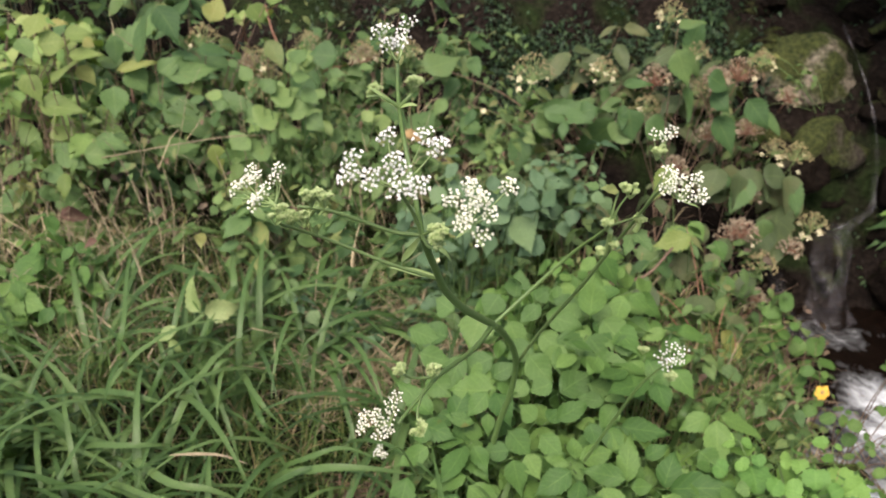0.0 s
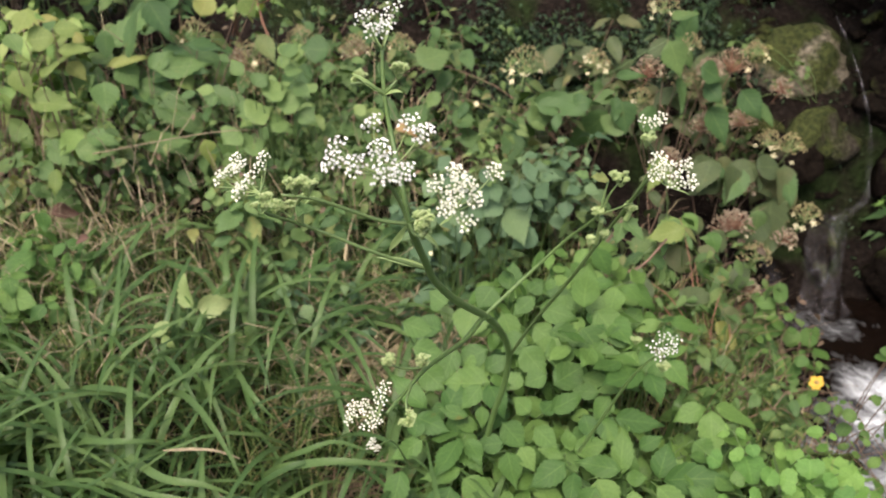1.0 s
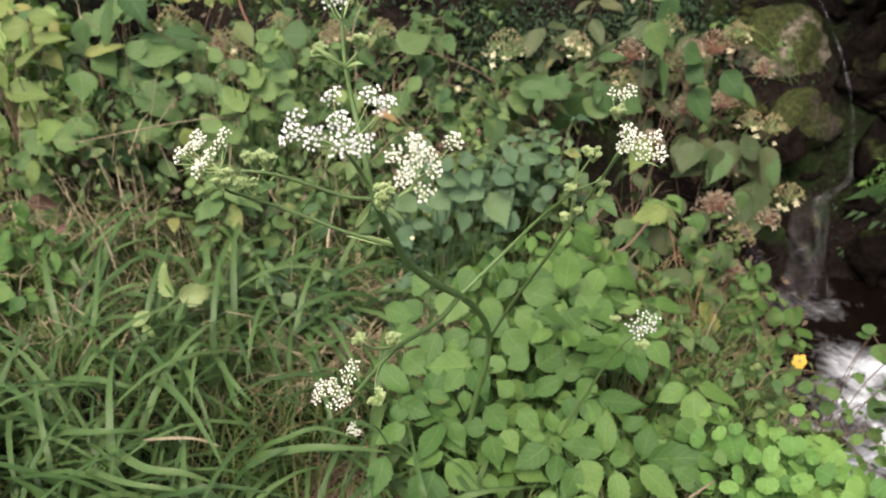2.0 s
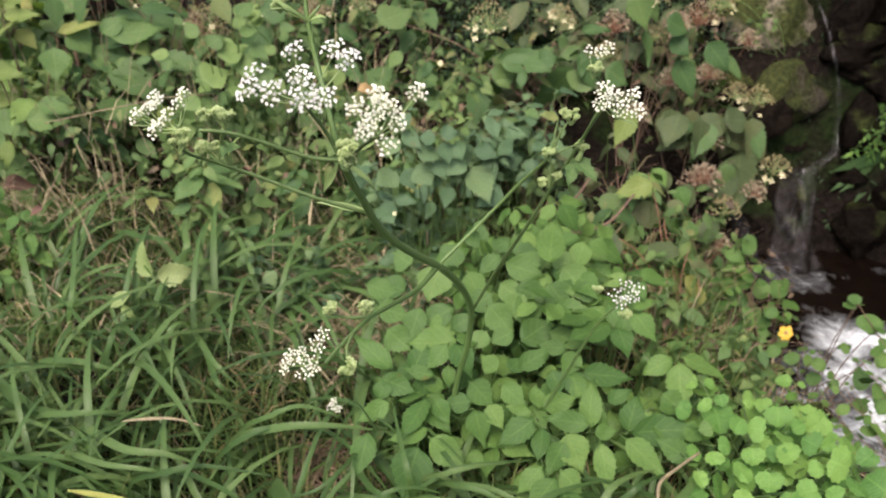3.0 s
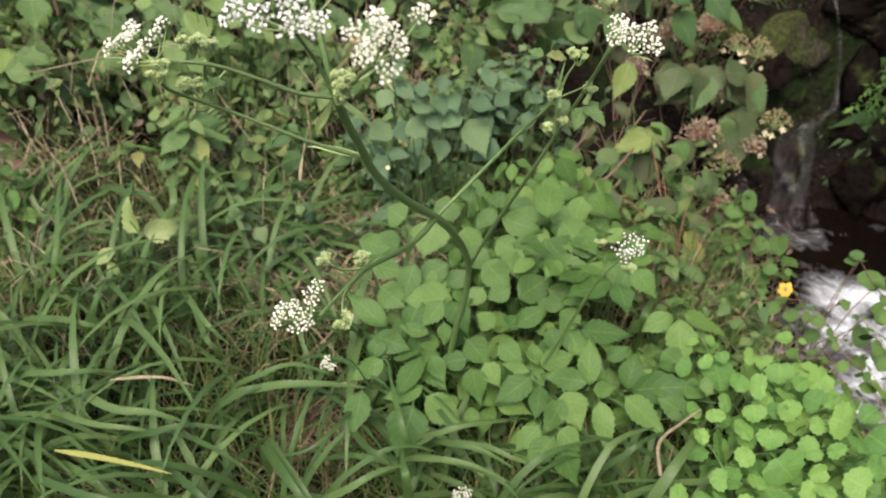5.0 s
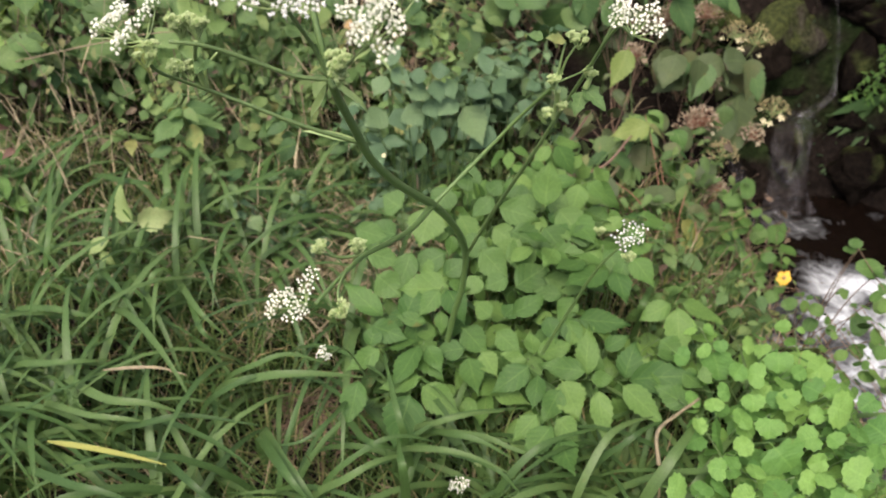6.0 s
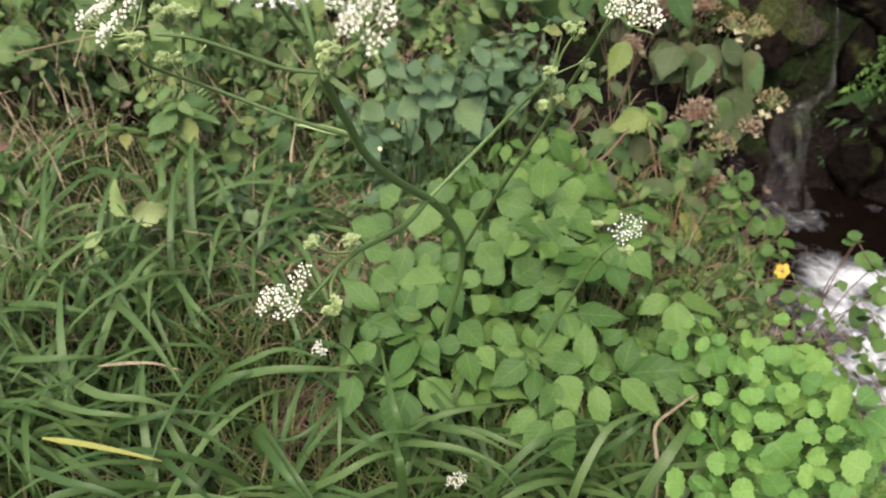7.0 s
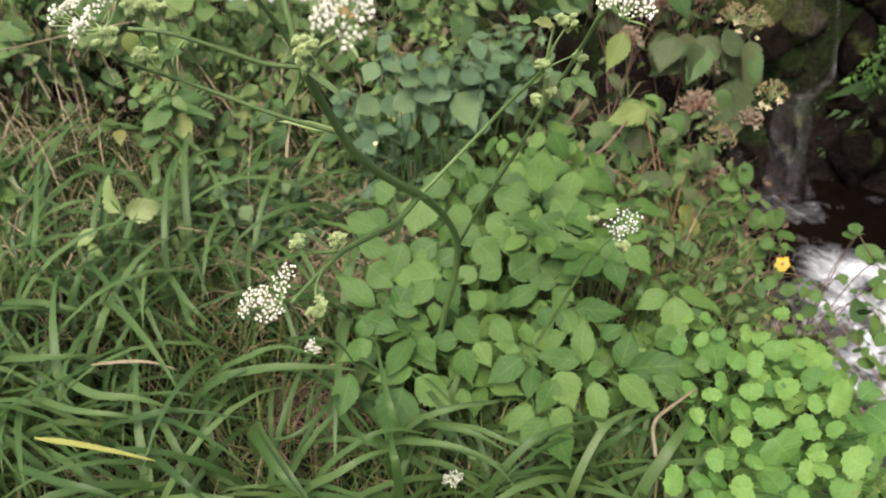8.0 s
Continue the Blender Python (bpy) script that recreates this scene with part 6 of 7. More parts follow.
leaf_plant("ground_elder", "low plant with fresh mid-green three-part leaves", "wild plant", "ground elder plants", BROAD, [((0.286, 1.176, 0.310), (0.299, 1.134, 0.289), 0.036), ((0.322, 1.170, 0.306), (0.338, 1.124, 0.283), 0.034), ((0.340, 1.168, 0.307), (0.425, 1.159, 0.303), 0.044), ((0.342, 1.210, 0.327), (0.313, 1.169, 0.306), 0.033), ((0.257, 1.108, 0.278), (0.322, 1.124, 0.286), 0.035), ((0.254, 1.105, 0.278), (0.253, 1.143, 0.297), 0.028), ((0.243, 1.096, 0.273), (0.197, 1.108, 0.279), 0.021)], 903)
leaf_plant("ground_elder", "low plant with fresh mid-green three-part leaves", "wild plant", "ground elder plants", BROAD, [((0.246, 1.083, 0.276), (0.185, 1.047, 0.258), 0.039), ((0.259, 1.067, 0.270), (0.243, 1.020, 0.247), 0.031), ((0.296, 1.053, 0.269), (0.319, 0.999, 0.242), 0.056), ((0.293, 1.034, 0.268), (0.261, 0.986, 0.244), 0.039), ((0.247, 0.985, 0.260), (0.206, 0.949, 0.243), 0.029), ((0.344, 1.063, 0.259), (0.355, 1.143, 0.298), 0.042), ((0.348, 1.071, 0.267), (0.272, 1.082, 0.273), 0.037)], 904)
leaf_plant("ground_elder", "low plant with fresh mid-green three-part leaves", "wild plant", "ground elder plants", BROAD, [((0.381, 1.111, 0.281), (0.425, 1.134, 0.292), 0.030), ((0.409, 1.055, 0.258), (0.437, 1.115, 0.288), 0.041), ((0.347, 1.056, 0.262), (0.388, 1.059, 0.263), 0.024), ((0.410, 1.052, 0.262), (0.529, 1.061, 0.266), 0.057), ((0.398, 1.037, 0.269), (0.457, 0.983, 0.242), 0.048), ((0.353, 1.027, 0.272), (0.361, 0.953, 0.235), 0.039), ((0.486, 1.127, 0.288), (0.521, 1.097, 0.273), 0.038)], 905)
leaf_plant("ground_elder", "low plant with fresh mid-green three-part leaves", "wild plant", "ground elder plants", BROAD, [((0.274, 0.974, 0.260), (0.305, 0.943, 0.244), 0.035), ((0.267, 0.959, 0.262), (0.219, 0.914, 0.239), 0.038), ((0.270, 0.932, 0.258), (0.294, 0.888, 0.236), 0.043), ((0.515, 0.998, 0.247), (0.462, 1.028, 0.263), 0.038), ((0.512, 1.062, 0.267), (0.543, 1.042, 0.257), 0.032)], 906)
leaf_plant("ground_elder", "low plant with soft pale green toothed leaves", "wild plant", "ground elder plants", SOFT, [((-0.070, 1.350, 0.398), (-0.008, 1.332, 0.384), 0.042), ((-0.049, 1.301, 0.372), (0.014, 1.290, 0.364), 0.039), ((0.015, 1.337, 0.382), (-0.038, 1.356, 0.397), 0.044), ((0.027, 1.401, 0.403), (-0.010, 1.420, 0.419), 0.046), ((-0.028, 1.256, 0.356), (0.014, 1.226, 0.332), 0.046), ((0.041, 1.296, 0.380), (0.018, 1.242, 0.337), 0.040), ((0.082, 1.384, 0.418), (0.063, 1.330, 0.375), 0.065)], 907)
leaf_plant("ground_elder", "low plant with soft pale green toothed leaves", "wild plant", "ground elder plants", SOFT, [((0.123, 1.438, 0.428), (0.096, 1.404, 0.401), 0.045), ((0.158, 1.454, 0.400), (0.165, 1.504, 0.441), 0.043), ((0.136, 1.368, 0.410), (0.167, 1.320, 0.372), 0.055), ((0.197, 1.438, 0.409), (0.225, 1.458, 0.425), 0.030), ((0.207, 1.414, 0.422), (0.170, 1.380, 0.395), 0.036), ((0.212, 1.390, 0.411), (0.285, 1.372, 0.396), 0.048), ((0.199, 1.342, 0.397), (0.240, 1.315, 0.375), 0.045)], 908)
leaf_plant("ground_elder", "low plant with soft pale green toothed leaves", "wild plant", "ground elder plants", SOFT, [((0.108, 1.294, 0.372), (0.045, 1.271, 0.354), 0.039), ((0.097, 1.257, 0.346), (0.141, 1.281, 0.365), 0.038), ((0.171, 1.298, 0.377), (0.217, 1.256, 0.344), 0.046), ((0.170, 1.247, 0.351), (0.142, 1.222, 0.332), 0.031), ((0.186, 1.320, 0.387), (0.142, 1.296, 0.367), 0.041), ((0.215, 1.282, 0.361), (0.280, 1.297, 0.373), 0.050), ((0.222, 1.248, 0.347), (0.179, 1.232, 0.335), 0.036)], 909)
leaf_plant("ground_elder", "low plant with soft pale green toothed leaves", "wild plant", "ground elder plants", SOFT, [((0.284, 1.415, 0.410), (0.240, 1.425, 0.418), 0.040), ((0.292, 1.387, 0.401), (0.249, 1.402, 0.413), 0.046), ((0.314, 1.418, 0.388), (0.327, 1.491, 0.445), 0.070), ((0.328, 1.377, 0.413), (0.385, 1.325, 0.371), 0.068), ((0.296, 1.340, 0.394), (0.336, 1.304, 0.366), 0.049), ((0.358, 1.384, 0.401), (0.315, 1.398, 0.413), 0.042), ((0.228, 1.335, 0.390), (0.296, 1.312, 0.372), 0.049)], 910)
leaf_plant("ground_elder", "low plant with soft pale green toothed leaves", "wild plant", "ground elder plants", SOFT, [((0.250, 1.318, 0.386), (0.215, 1.284, 0.359), 0.043), ((0.293, 1.287, 0.366), (0.378, 1.283, 0.363), 0.055), ((0.285, 1.243, 0.348), (0.358, 1.222, 0.332), 0.041), ((0.349, 1.321, 0.379), (0.398, 1.328, 0.385), 0.040), ((0.229, 1.228, 0.333), (0.293, 1.262, 0.359), 0.048), ((0.323, 1.213, 0.330), (0.271, 1.215, 0.331), 0.032)], 911)

# lime-green plants at the near stream edge
thicket("nettle", "lime green plant with round toothed leaves", "wild plant", "lime green plants", 26, (0.50, 0.74), (0.98, 1.16), (0.12, 0.23), LIME, 0.8, 2, 39, skew=0.6, dip=(0.0, 0.5), gap=0.038, tilt=0.3)
thicket("nettle", "small yellow-green toothed plant", "wild plant", "lime green plants", 9, (0.52, 1.1), (0.86, 1.55), (0.06, 0.18), SPRIG, 0.95, 3, 40, dip=(0.0, 0.6), gap=0.035, tilt=0.35)
leaf_plant("nettle", "lime green plant with round toothed leaves", "wild plant", "lime green plants", LIME, [((0.498, 1.084, 0.299), (0.524, 1.066, 0.290), 0.039), ((0.546, 1.095, 0.301), (0.562, 1.076, 0.291), 0.033), ((0.588, 1.110, 0.302), (0.589, 1.085, 0.290), 0.031), ((0.545, 0.993, 0.287), (0.576, 0.993, 0.287), 0.031), ((0.583, 1.018, 0.284), (0.612, 1.047, 0.298), 0.040), ((0.490, 0.970, 0.282), (0.517, 0.987, 0.291), 0.030)], 912)
leaf_plant("nettle", "small soft green toothed plant", "wild plant", "lime green plants", SOFT, [((0.555, 1.032, 0.291), (0.531, 1.029, 0.289), 0.024)], 912)
leaf_plant("nettle", "lime green plant with round toothed leaves", "wild plant", "lime green plants", LIME, [((0.622, 1.092, 0.295), (0.653, 1.097, 0.297), 0.031), ((0.684, 1.078, 0.303), (0.678, 1.041, 0.284), 0.046), ((0.650, 1.019, 0.289), (0.617, 1.029, 0.294), 0.040), ((0.687, 1.021, 0.287), (0.720, 1.033, 0.293), 0.032), ((0.607, 0.987, 0.294), (0.604, 0.957, 0.279), 0.038), ((0.680, 0.955, 0.278), (0.654, 0.984, 0.292), 0.052), ((0.770, 1.050, 0.299), (0.728, 1.022, 0.285), 0.045)], 913)
leaf_plant("nettle", "lime green plant with round toothed leaves", "wild plant", "lime green plants", LIME, [((0.538, 0.951, 0.278), (0.536, 0.978, 0.292), 0.035), ((0.560, 0.921, 0.276), (0.588, 0.948, 0.290), 0.038), ((0.539, 0.869, 0.274), (0.573, 0.892, 0.286), 0.038), ((0.621, 0.937, 0.291), (0.610, 0.904, 0.274), 0.042), ((0.600, 0.882, 0.288), (0.625, 0.842, 0.269), 0.065), ((0.524, 0.840, 0.275), (0.492, 0.845, 0.278), 0.033), ((0.559, 0.819, 0.272), (0.564, 0.846, 0.285), 0.035)], 914)
leaf_plant("nettle", "lime green plant with round toothed leaves", "wild plant", "lime green plants", LIME, [((0.410, 0.816, 0.277), (0.450, 0.808, 0.272), 0.043), ((0.461, 0.802, 0.270), (0.484, 0.818, 0.278), 0.027), ((0.472, 0.770, 0.269), (0.471, 0.791, 0.279), 0.028), ((0.554, 0.793, 0.274), (0.516, 0.790, 0.273), 0.035), ((0.585, 0.761, 0.268), (0.622, 0.781, 0.278), 0.037), ((0.591, 0.781, 0.267), (0.576, 0.814, 0.284), 0.051), ((0.617, 0.820, 0.280), (0.649, 0.807, 0.273), 0.040)], 915)
leaf_plant("nettle", "lime green plant with round toothed leaves", "wild plant", "lime green plants", LIME, [((0.681, 0.940, 0.284), (0.714, 0.936, 0.283), 0.035), ((0.720, 0.956, 0.290), (0.765, 0.937, 0.280), 0.060), ((0.695, 0.897, 0.281), (0.656, 0.894, 0.280), 0.038), ((0.731, 0.979, 0.283), (0.704, 1.000, 0.293), 0.045), ((0.720, 0.875, 0.274), (0.705, 0.897, 0.285), 0.038), ((0.744, 0.883, 0.274), (0.764, 0.910, 0.287), 0.034), ((0.687, 0.851, 0.280), (0.651, 0.843, 0.276), 0.033)], 916)
leaf_plant("nettle", "lime green plant with round toothed leaves", "wild plant", "lime green plants", LIME, [((0.763, 0.992, 0.290), (0.730, 0.983, 0.285), 0.031), ((0.820, 0.969, 0.290), (0.784, 0.952, 0.281), 0.034), ((0.805, 0.882, 0.273), (0.779, 0.916, 0.290), 0.062), ((0.739, 0.846, 0.277), (0.781, 0.857, 0.282), 0.038), ((0.739, 0.812, 0.271), (0.702, 0.836, 0.283), 0.057), ((0.692, 0.798, 0.280), (0.670, 0.769, 0.266), 0.038), ((0.658, 0.800, 0.270), (0.667, 0.825, 0.283), 0.032)], 917)
# lobed leaves at the far left of the grass
thicket("herb", "herb with broad lobed green leaves", "wild plant", "undergrowth herbs", 8, (-1.35, 1.45), (-0.92, 1.85), (0.10, 0.2), ELDER, 1.05, 3, 47, trio=True, dip=(0.0, 0.4))

# sprays of small leaves over the water
spray = leafy("shrub", "thin twigs with small round leaves over the water", "shrub", (0.98, 1.62, 0), [(0.879, 1.750, 0.215), (0.839, 1.700, 0.175), (0.908, 1.620, 0.144), (0.947, 1.650, 0.146), (0.859, 1.580, 0.117), (0.831, 1.600, 0.120), (0.814, 1.680, 0.130), (0.898, 1.680, 0.194), (0.923, 1.560, 0.129), (0.848, 1.760, 0.193)], ROUND, 1.05, "twigs over the water", 0.0018, M_TWIG, 2, 0.05, (0.0, 0.8), 0.4, 312)
spray = leafy("shrub", "thin twigs with small round leaves over the foam", "shrub", (1.30, 0.95, 0), [(1.030, 1.450, 0.231), (1.066, 1.400, 0.182), (1.007, 1.350, 0.156), (0.930, 1.300, 0.132), (1.021, 1.300, 0.151), (0.997, 1.250, 0.095), (0.924, 1.300, 0.067)], ROUND, 0.9, "twigs over the water", 0.0018, M_TWIG, 3, 0.05, (0.0, 0.8), 0.4, 313)
spray = leafy("shrub", "thin brown twigs with small leaves by the foam", "shrub", (1.20, 1.05, 0), [(0.963, 1.550, 0.067), (1.001, 1.500, 0.054), (0.959, 1.450, 0.029), (1.065, 1.500, 0.068), (0.914, 1.450, -0.004), (1.042, 1.400, 0.035), (1.100, 1.350, 0.026), (0.908, 1.350, 0.020)], ROUND, 0.7, "twigs over the water", 0.0016, M_TWIG, 2, 0.05, (0.0, 0.8), 0.5, 316)
leaf_plant("shrub", "thin twigs with rounded small leaves beside the fall", "shrub", "twigs over the water", ROUND_SMALL, [((0.875, 1.737, 0.247), (0.878, 1.703, 0.213), 0.041), ((0.817, 1.717, 0.188), (0.862, 1.723, 0.195), 0.039), ((0.918, 1.732, 0.098), (0.948, 1.708, 0.074), 0.041), ((0.992, 1.703, 0.055), (0.983, 1.737, 0.089), 0.044), ((0.848, 1.727, 0.129), (0.879, 1.713, 0.115), 0.033), ((0.942, 1.734, 0.017), (0.940, 1.706, -0.010), 0.033), ((0.892, 1.720, -0.072), (0.932, 1.720, -0.072), 0.034), ((0.997, 1.729, 0.111), (1.001, 1.711, 0.093), 0.023), ((0.843, 1.711, 0.072), (0.825, 1.729, 0.090), 0.028)], 951)
leaf_plant("shrub", "thin twigs with rounded small leaves over the foam", "shrub", "twigs over the water", ROUND_SMALL, [((1.085, 1.424, 0.204), (1.032, 1.416, 0.196), 0.044), ((1.014, 1.423, 0.273), (0.987, 1.417, 0.268), 0.023), ((1.002, 1.420, 0.254), (0.979, 1.420, 0.254), 0.019), ((1.070, 1.435, 0.053), (1.082, 1.405, 0.023), 0.040), ((0.949, 1.410, 0.024), (0.968, 1.430, 0.044), 0.029), ((1.079, 1.427, -0.041), (1.110, 1.413, -0.056), 0.033), ((1.110, 1.433, 0.109), (1.110, 1.407, 0.084), 0.032), ((0.941, 1.422, 0.088), (0.974, 1.418, 0.084), 0.029), ((1.018, 1.428, 0.031), (1.013, 1.412, 0.014), 0.020), ((0.914, 1.426, 0.112), (0.884, 1.414, 0.099), 0.028), ((0.828, 1.414, 0.118), (0.857, 1.426, 0.131), 0.027), ((1.162, 1.428, -0.020), (1.133, 1.412, -0.037), 0.029), ((1.000, 1.426, 0.140), (1.017, 1.414, 0.128), 0.023)], 952)
# bright ferny tuft on the far bank
FERN_LEAF = leaf_meshes("leaf", M_LIME, 3, 0.026, 0.013, kind="leaflet", fold=0.2, droop=0.2, seg=6, stalk=0.003)
fern = leafy("fern", "bright green ferny tuft on the dark far bank", "fern", (2.0, 2.8, 0), [(1.634, 2.550, 0.105), (1.592, 2.500, 0.066), (1.658, 2.500, 0.043), (1.563, 2.450, 0.017), (1.711, 2.550, 0.082), (1.705, 2.450, 0.002), (1.603, 2.420, -0.001), (1.573, 2.560, 0.091), (1.693, 2.600, 0.124), (1.622, 2.600, 0.125), (1.538, 2.500, 0.046), (1.672, 2.460, 0.030), (1.748, 2.560, 0.109)], FERN_LEAF, 1.0, "", 0.0018, M_STEM, 9, 0.016, (0.0, 0.7), 0.4, 314, True)
FROND = leaf_meshes("frond", M_SHRUB, 2, 0.10, 0.016, kind="lance", fold=0.3, droop=0.25, seg=8)
for k, b in enumerate(((1.454, 2.400, 0.050), (1.462, 2.380, 0.018), (1.484, 2.360, -0.006), (1.533, 2.350, -0.023), (1.583, 2.350, -0.029), (1.479, 2.420, 0.075))):
    blade_between(fern, "frond", FROND, (1.684, 2.500, 0.072), b, k, 0.10)


fern = thing("fern", (-0.475, 1.950, 0.272), "pale green fern fronds at the back of the grass", "fern")
PINNA = leaf_meshes("pinna", M_PALE, 2, 0.05, 0.014, kind="lance", fold=0.2, droop=0.2, seg=6)
for a, b in (((-0.466, 1.950, 0.280), (-0.616, 2.000, 0.390)), ((-0.475, 1.950, 0.272), (-0.529, 1.900, 0.376)), ((-0.459, 1.950, 0.280), (-0.511, 2.020, 0.398))):
    a, b = Vector(a), Vector(b)
    part("rib", tube_mesh("rib", [a, a.lerp(b, 0.5) + Vector((0, 0, 0.02)), b], 0.0012, 0.0006, M_STEM, 4), fern)
    across = (b - a).cross(Vector((0, -0.7, 0.7))).normalized()
    for k in range(12):
        at = a.lerp(b, 0.15 + 0.07 * k) + Vector((0, 0, 0.02 * math.sin(0.28 * k)))
        for sign in (-1, 1):
            blade_between(fern, "pinna", PINNA, at, at + (across * sign + (b - a).normalized() * 0.35) * 0.045 * (1.05 - 0.07 * k), k, 0.05)


# ---- an unseen tree added to shade the back of the bank and the stream ----
def build_shade_tree():
    base = Vector((1.1, 5.2, ground_height(1.1, 5.2) - 0.1))
    tree = thing("tree", base, "unseen broadleaf tree added to shade the stream and the back slope", "tree")
    r = random.Random(91)
    fork = base + Vector((-0.15, -0.5, 2.2))
    bm = bmesh.new()
    tube(bm, smooth_line([base, base.lerp(fork, 0.5) + Vector((0.08, 0, 0)), fork], 6), 0.16, 0.10, 10)
    part("trunk", finish(bm, "trunk", M_TWIG), tree)
    tips = []
    for k in range(14):
        tip = Vector((-0.45 + 0.29 * k + r.uniform(-0.2, 0.2), r.uniform(2.9, 3.5) if k % 2 else r.uniform(3.6, 4.6), r.uniform(1.75, 2.4)))
        bm = bmesh.new()
        line = smooth_line([fork + Vector((0, 0, r.uniform(-0.5, 0.2))), fork.lerp(tip, 0.5) + Vector((0, 0, 0.5)), tip], 6)
        tube(bm, line, 0.055, 0.012, 6)
        part("limb", finish(bm, "limb", M_TWIG), tree)
        tips += [line[-1], line[-4], line[-7]]
    bm = bmesh.new()
    uvl = bm.loops.layers.uv.new("UVMap")
    for tip in tips:
        for k in range(300):
            d = Vector((r.gauss(0, 0.36), r.gauss(0, 0.30), r.gauss(0, 0.16)))
            s = r.uniform(0.07, 0.12)
            add_leaf(bm, uvl, rough_pose(r, tip + d, r.uniform(0, 6.28), r.uniform(0, 0.7), 1.0), s, s * 0.55, seg=3, seed=k)
    part("crown", finish(bm, "crown", M_SHADE_LEAF), tree)


build_shade_tree()


def build_shade_bush():
    """An unseen bush, added above the fall to keep sun and sky off it."""
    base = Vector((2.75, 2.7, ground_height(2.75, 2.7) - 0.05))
    bush = thing("shade_bush", base, "unseen dense bush added over the stream to block light", "bush")
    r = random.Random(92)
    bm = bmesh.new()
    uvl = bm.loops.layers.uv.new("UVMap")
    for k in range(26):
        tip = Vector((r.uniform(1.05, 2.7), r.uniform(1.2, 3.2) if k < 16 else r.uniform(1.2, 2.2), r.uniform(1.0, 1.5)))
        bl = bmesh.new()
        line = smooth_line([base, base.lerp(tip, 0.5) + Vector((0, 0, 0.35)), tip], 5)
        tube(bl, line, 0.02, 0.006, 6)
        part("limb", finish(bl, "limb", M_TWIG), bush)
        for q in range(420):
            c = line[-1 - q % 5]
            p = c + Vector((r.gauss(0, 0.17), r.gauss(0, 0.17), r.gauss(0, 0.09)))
            # leaves held above the camera's view
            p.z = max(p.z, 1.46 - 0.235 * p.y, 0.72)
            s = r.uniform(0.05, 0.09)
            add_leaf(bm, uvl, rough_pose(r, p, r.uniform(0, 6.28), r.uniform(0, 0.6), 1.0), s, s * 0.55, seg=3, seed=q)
    part("crown", finish(bm, "crown", M_SHADE_LEAF), bush)


build_shade_bush()


# foliage and moss on the slope behind, its shade put into their colour
def leaf_carpet(name, label, count, lo, hi, height, size, seed, material):
    r = random.Random(seed)
    bm = bmesh.new()
    uvl = bm.loops.layers.uv.new("UVMap")
    for k in range(count):
        x, y = r.uniform(lo[0], hi[0]), r.uniform(lo[1], hi[1])
        if noise.noise(Vector((x * 3.0, y * 3.0, seed * 1.0))) < -0.12 or bare(x, y):
            continue
        z = ground_height(x, y) + r.uniform(0.0, height)
        s = r.uniform(*size)
        add_leaf(bm, uvl, rough_pose(r, Vector((x, y, z)), r.uniform(0, 6.28), r.uniform(0.0, 0.8), 1.0), s, s * 0.55, seg=4, seed=k)
    return tagged(new(name, finish(bm, name, material)), label, "foliage", kind="stuff")


leaf_carpet("dark_foliage", "foliage on the slope behind, coloured dark for shade", 10000, (-2.2, 2.75), (1.25, 4.0), 0.12, (0.012, 0.032), 71, M_SHADE_LEAF)
M_SMALL = leaf_material("small_undergrowth_leaf", [(0.0, (0.064, 0.13, 0.035)), (0.5, (0.101, 0.19, 0.05)), (0.8, (0.147, 0.24, 0.065)), (1.0, (0.230, 0.24, 0.09))], veins=0.0, island=True)
leaf_carpet("small_undergrowth", "small mixed green leaves between the shrubs", 4200, (-1.9, 1.92), (0.3, 2.75), 0.40, (0.016, 0.050), 75, M_SMALL)
leaf_carpet("small_undergrowth", "small dull leaves between the hydrangeas", 1100, (0.3, 1.7), (1.1, 2.7), 0.30, (0.018, 0.05), 76, M_SMALL)
leaf_carpet("withered_leaves", "withered brown leaves among the hydrangeas", 1300, (0.35, 1.85), (1.12, 2.65), 0.34, (0.012, 0.040), 79, M_WITHERED)
leaf_carpet("withered_leaves", "withered brown leaves on the stream bank", 420, (0.55, 1.40), (0.98, 1.95), 0.10, (0.014, 0.042), 81, M_WITHERED)
leaf_carpet("withered_leaves", "withered brown leaves among the back shrubs", 1300, (-1.8, 1.95), (0.2, 2.7), 0.34, (0.012, 0.035), 80, M_WITHERED)
M_LOWGREEN = leaf_material("low_green_leaf", [(0.0, (0.065, 0.15, 0.036)), (0.5, (0.105, 0.215, 0.05)), (1.0, (0.15, 0.265, 0.068))], veins=0.0, island=True)
leaf_carpet("low_leaves", "low dull green leaves under the taller plants", 2500, (-0.04, 1.10), (0.66, 1.75), 0.15, (0.025, 0.055), 77, M_LOWGREEN)
leaf_carpet("low_leaves", "low green leaves under the lime green plants", 700, (0.48, 0.72), (1.0, 1.3), 0.10, (0.025, 0.05), 78, M_LOWGREEN)
leaf_carpet("dark_moss", "ferny green moss on the slope, coloured dark for shade", 15000, (0.15, 2.7), (1.05, 3.6), 0.06, (0.010, 0.024), 73, M_MOSS)
leaf_carpet("moss", "short moss tufts on the stream bank, coloured dark for shade", 2600, (0.9, 2.3), (3.2, 3.8), 0.03, (0.010, 0.025), 72, M_SHADE_LEAF)

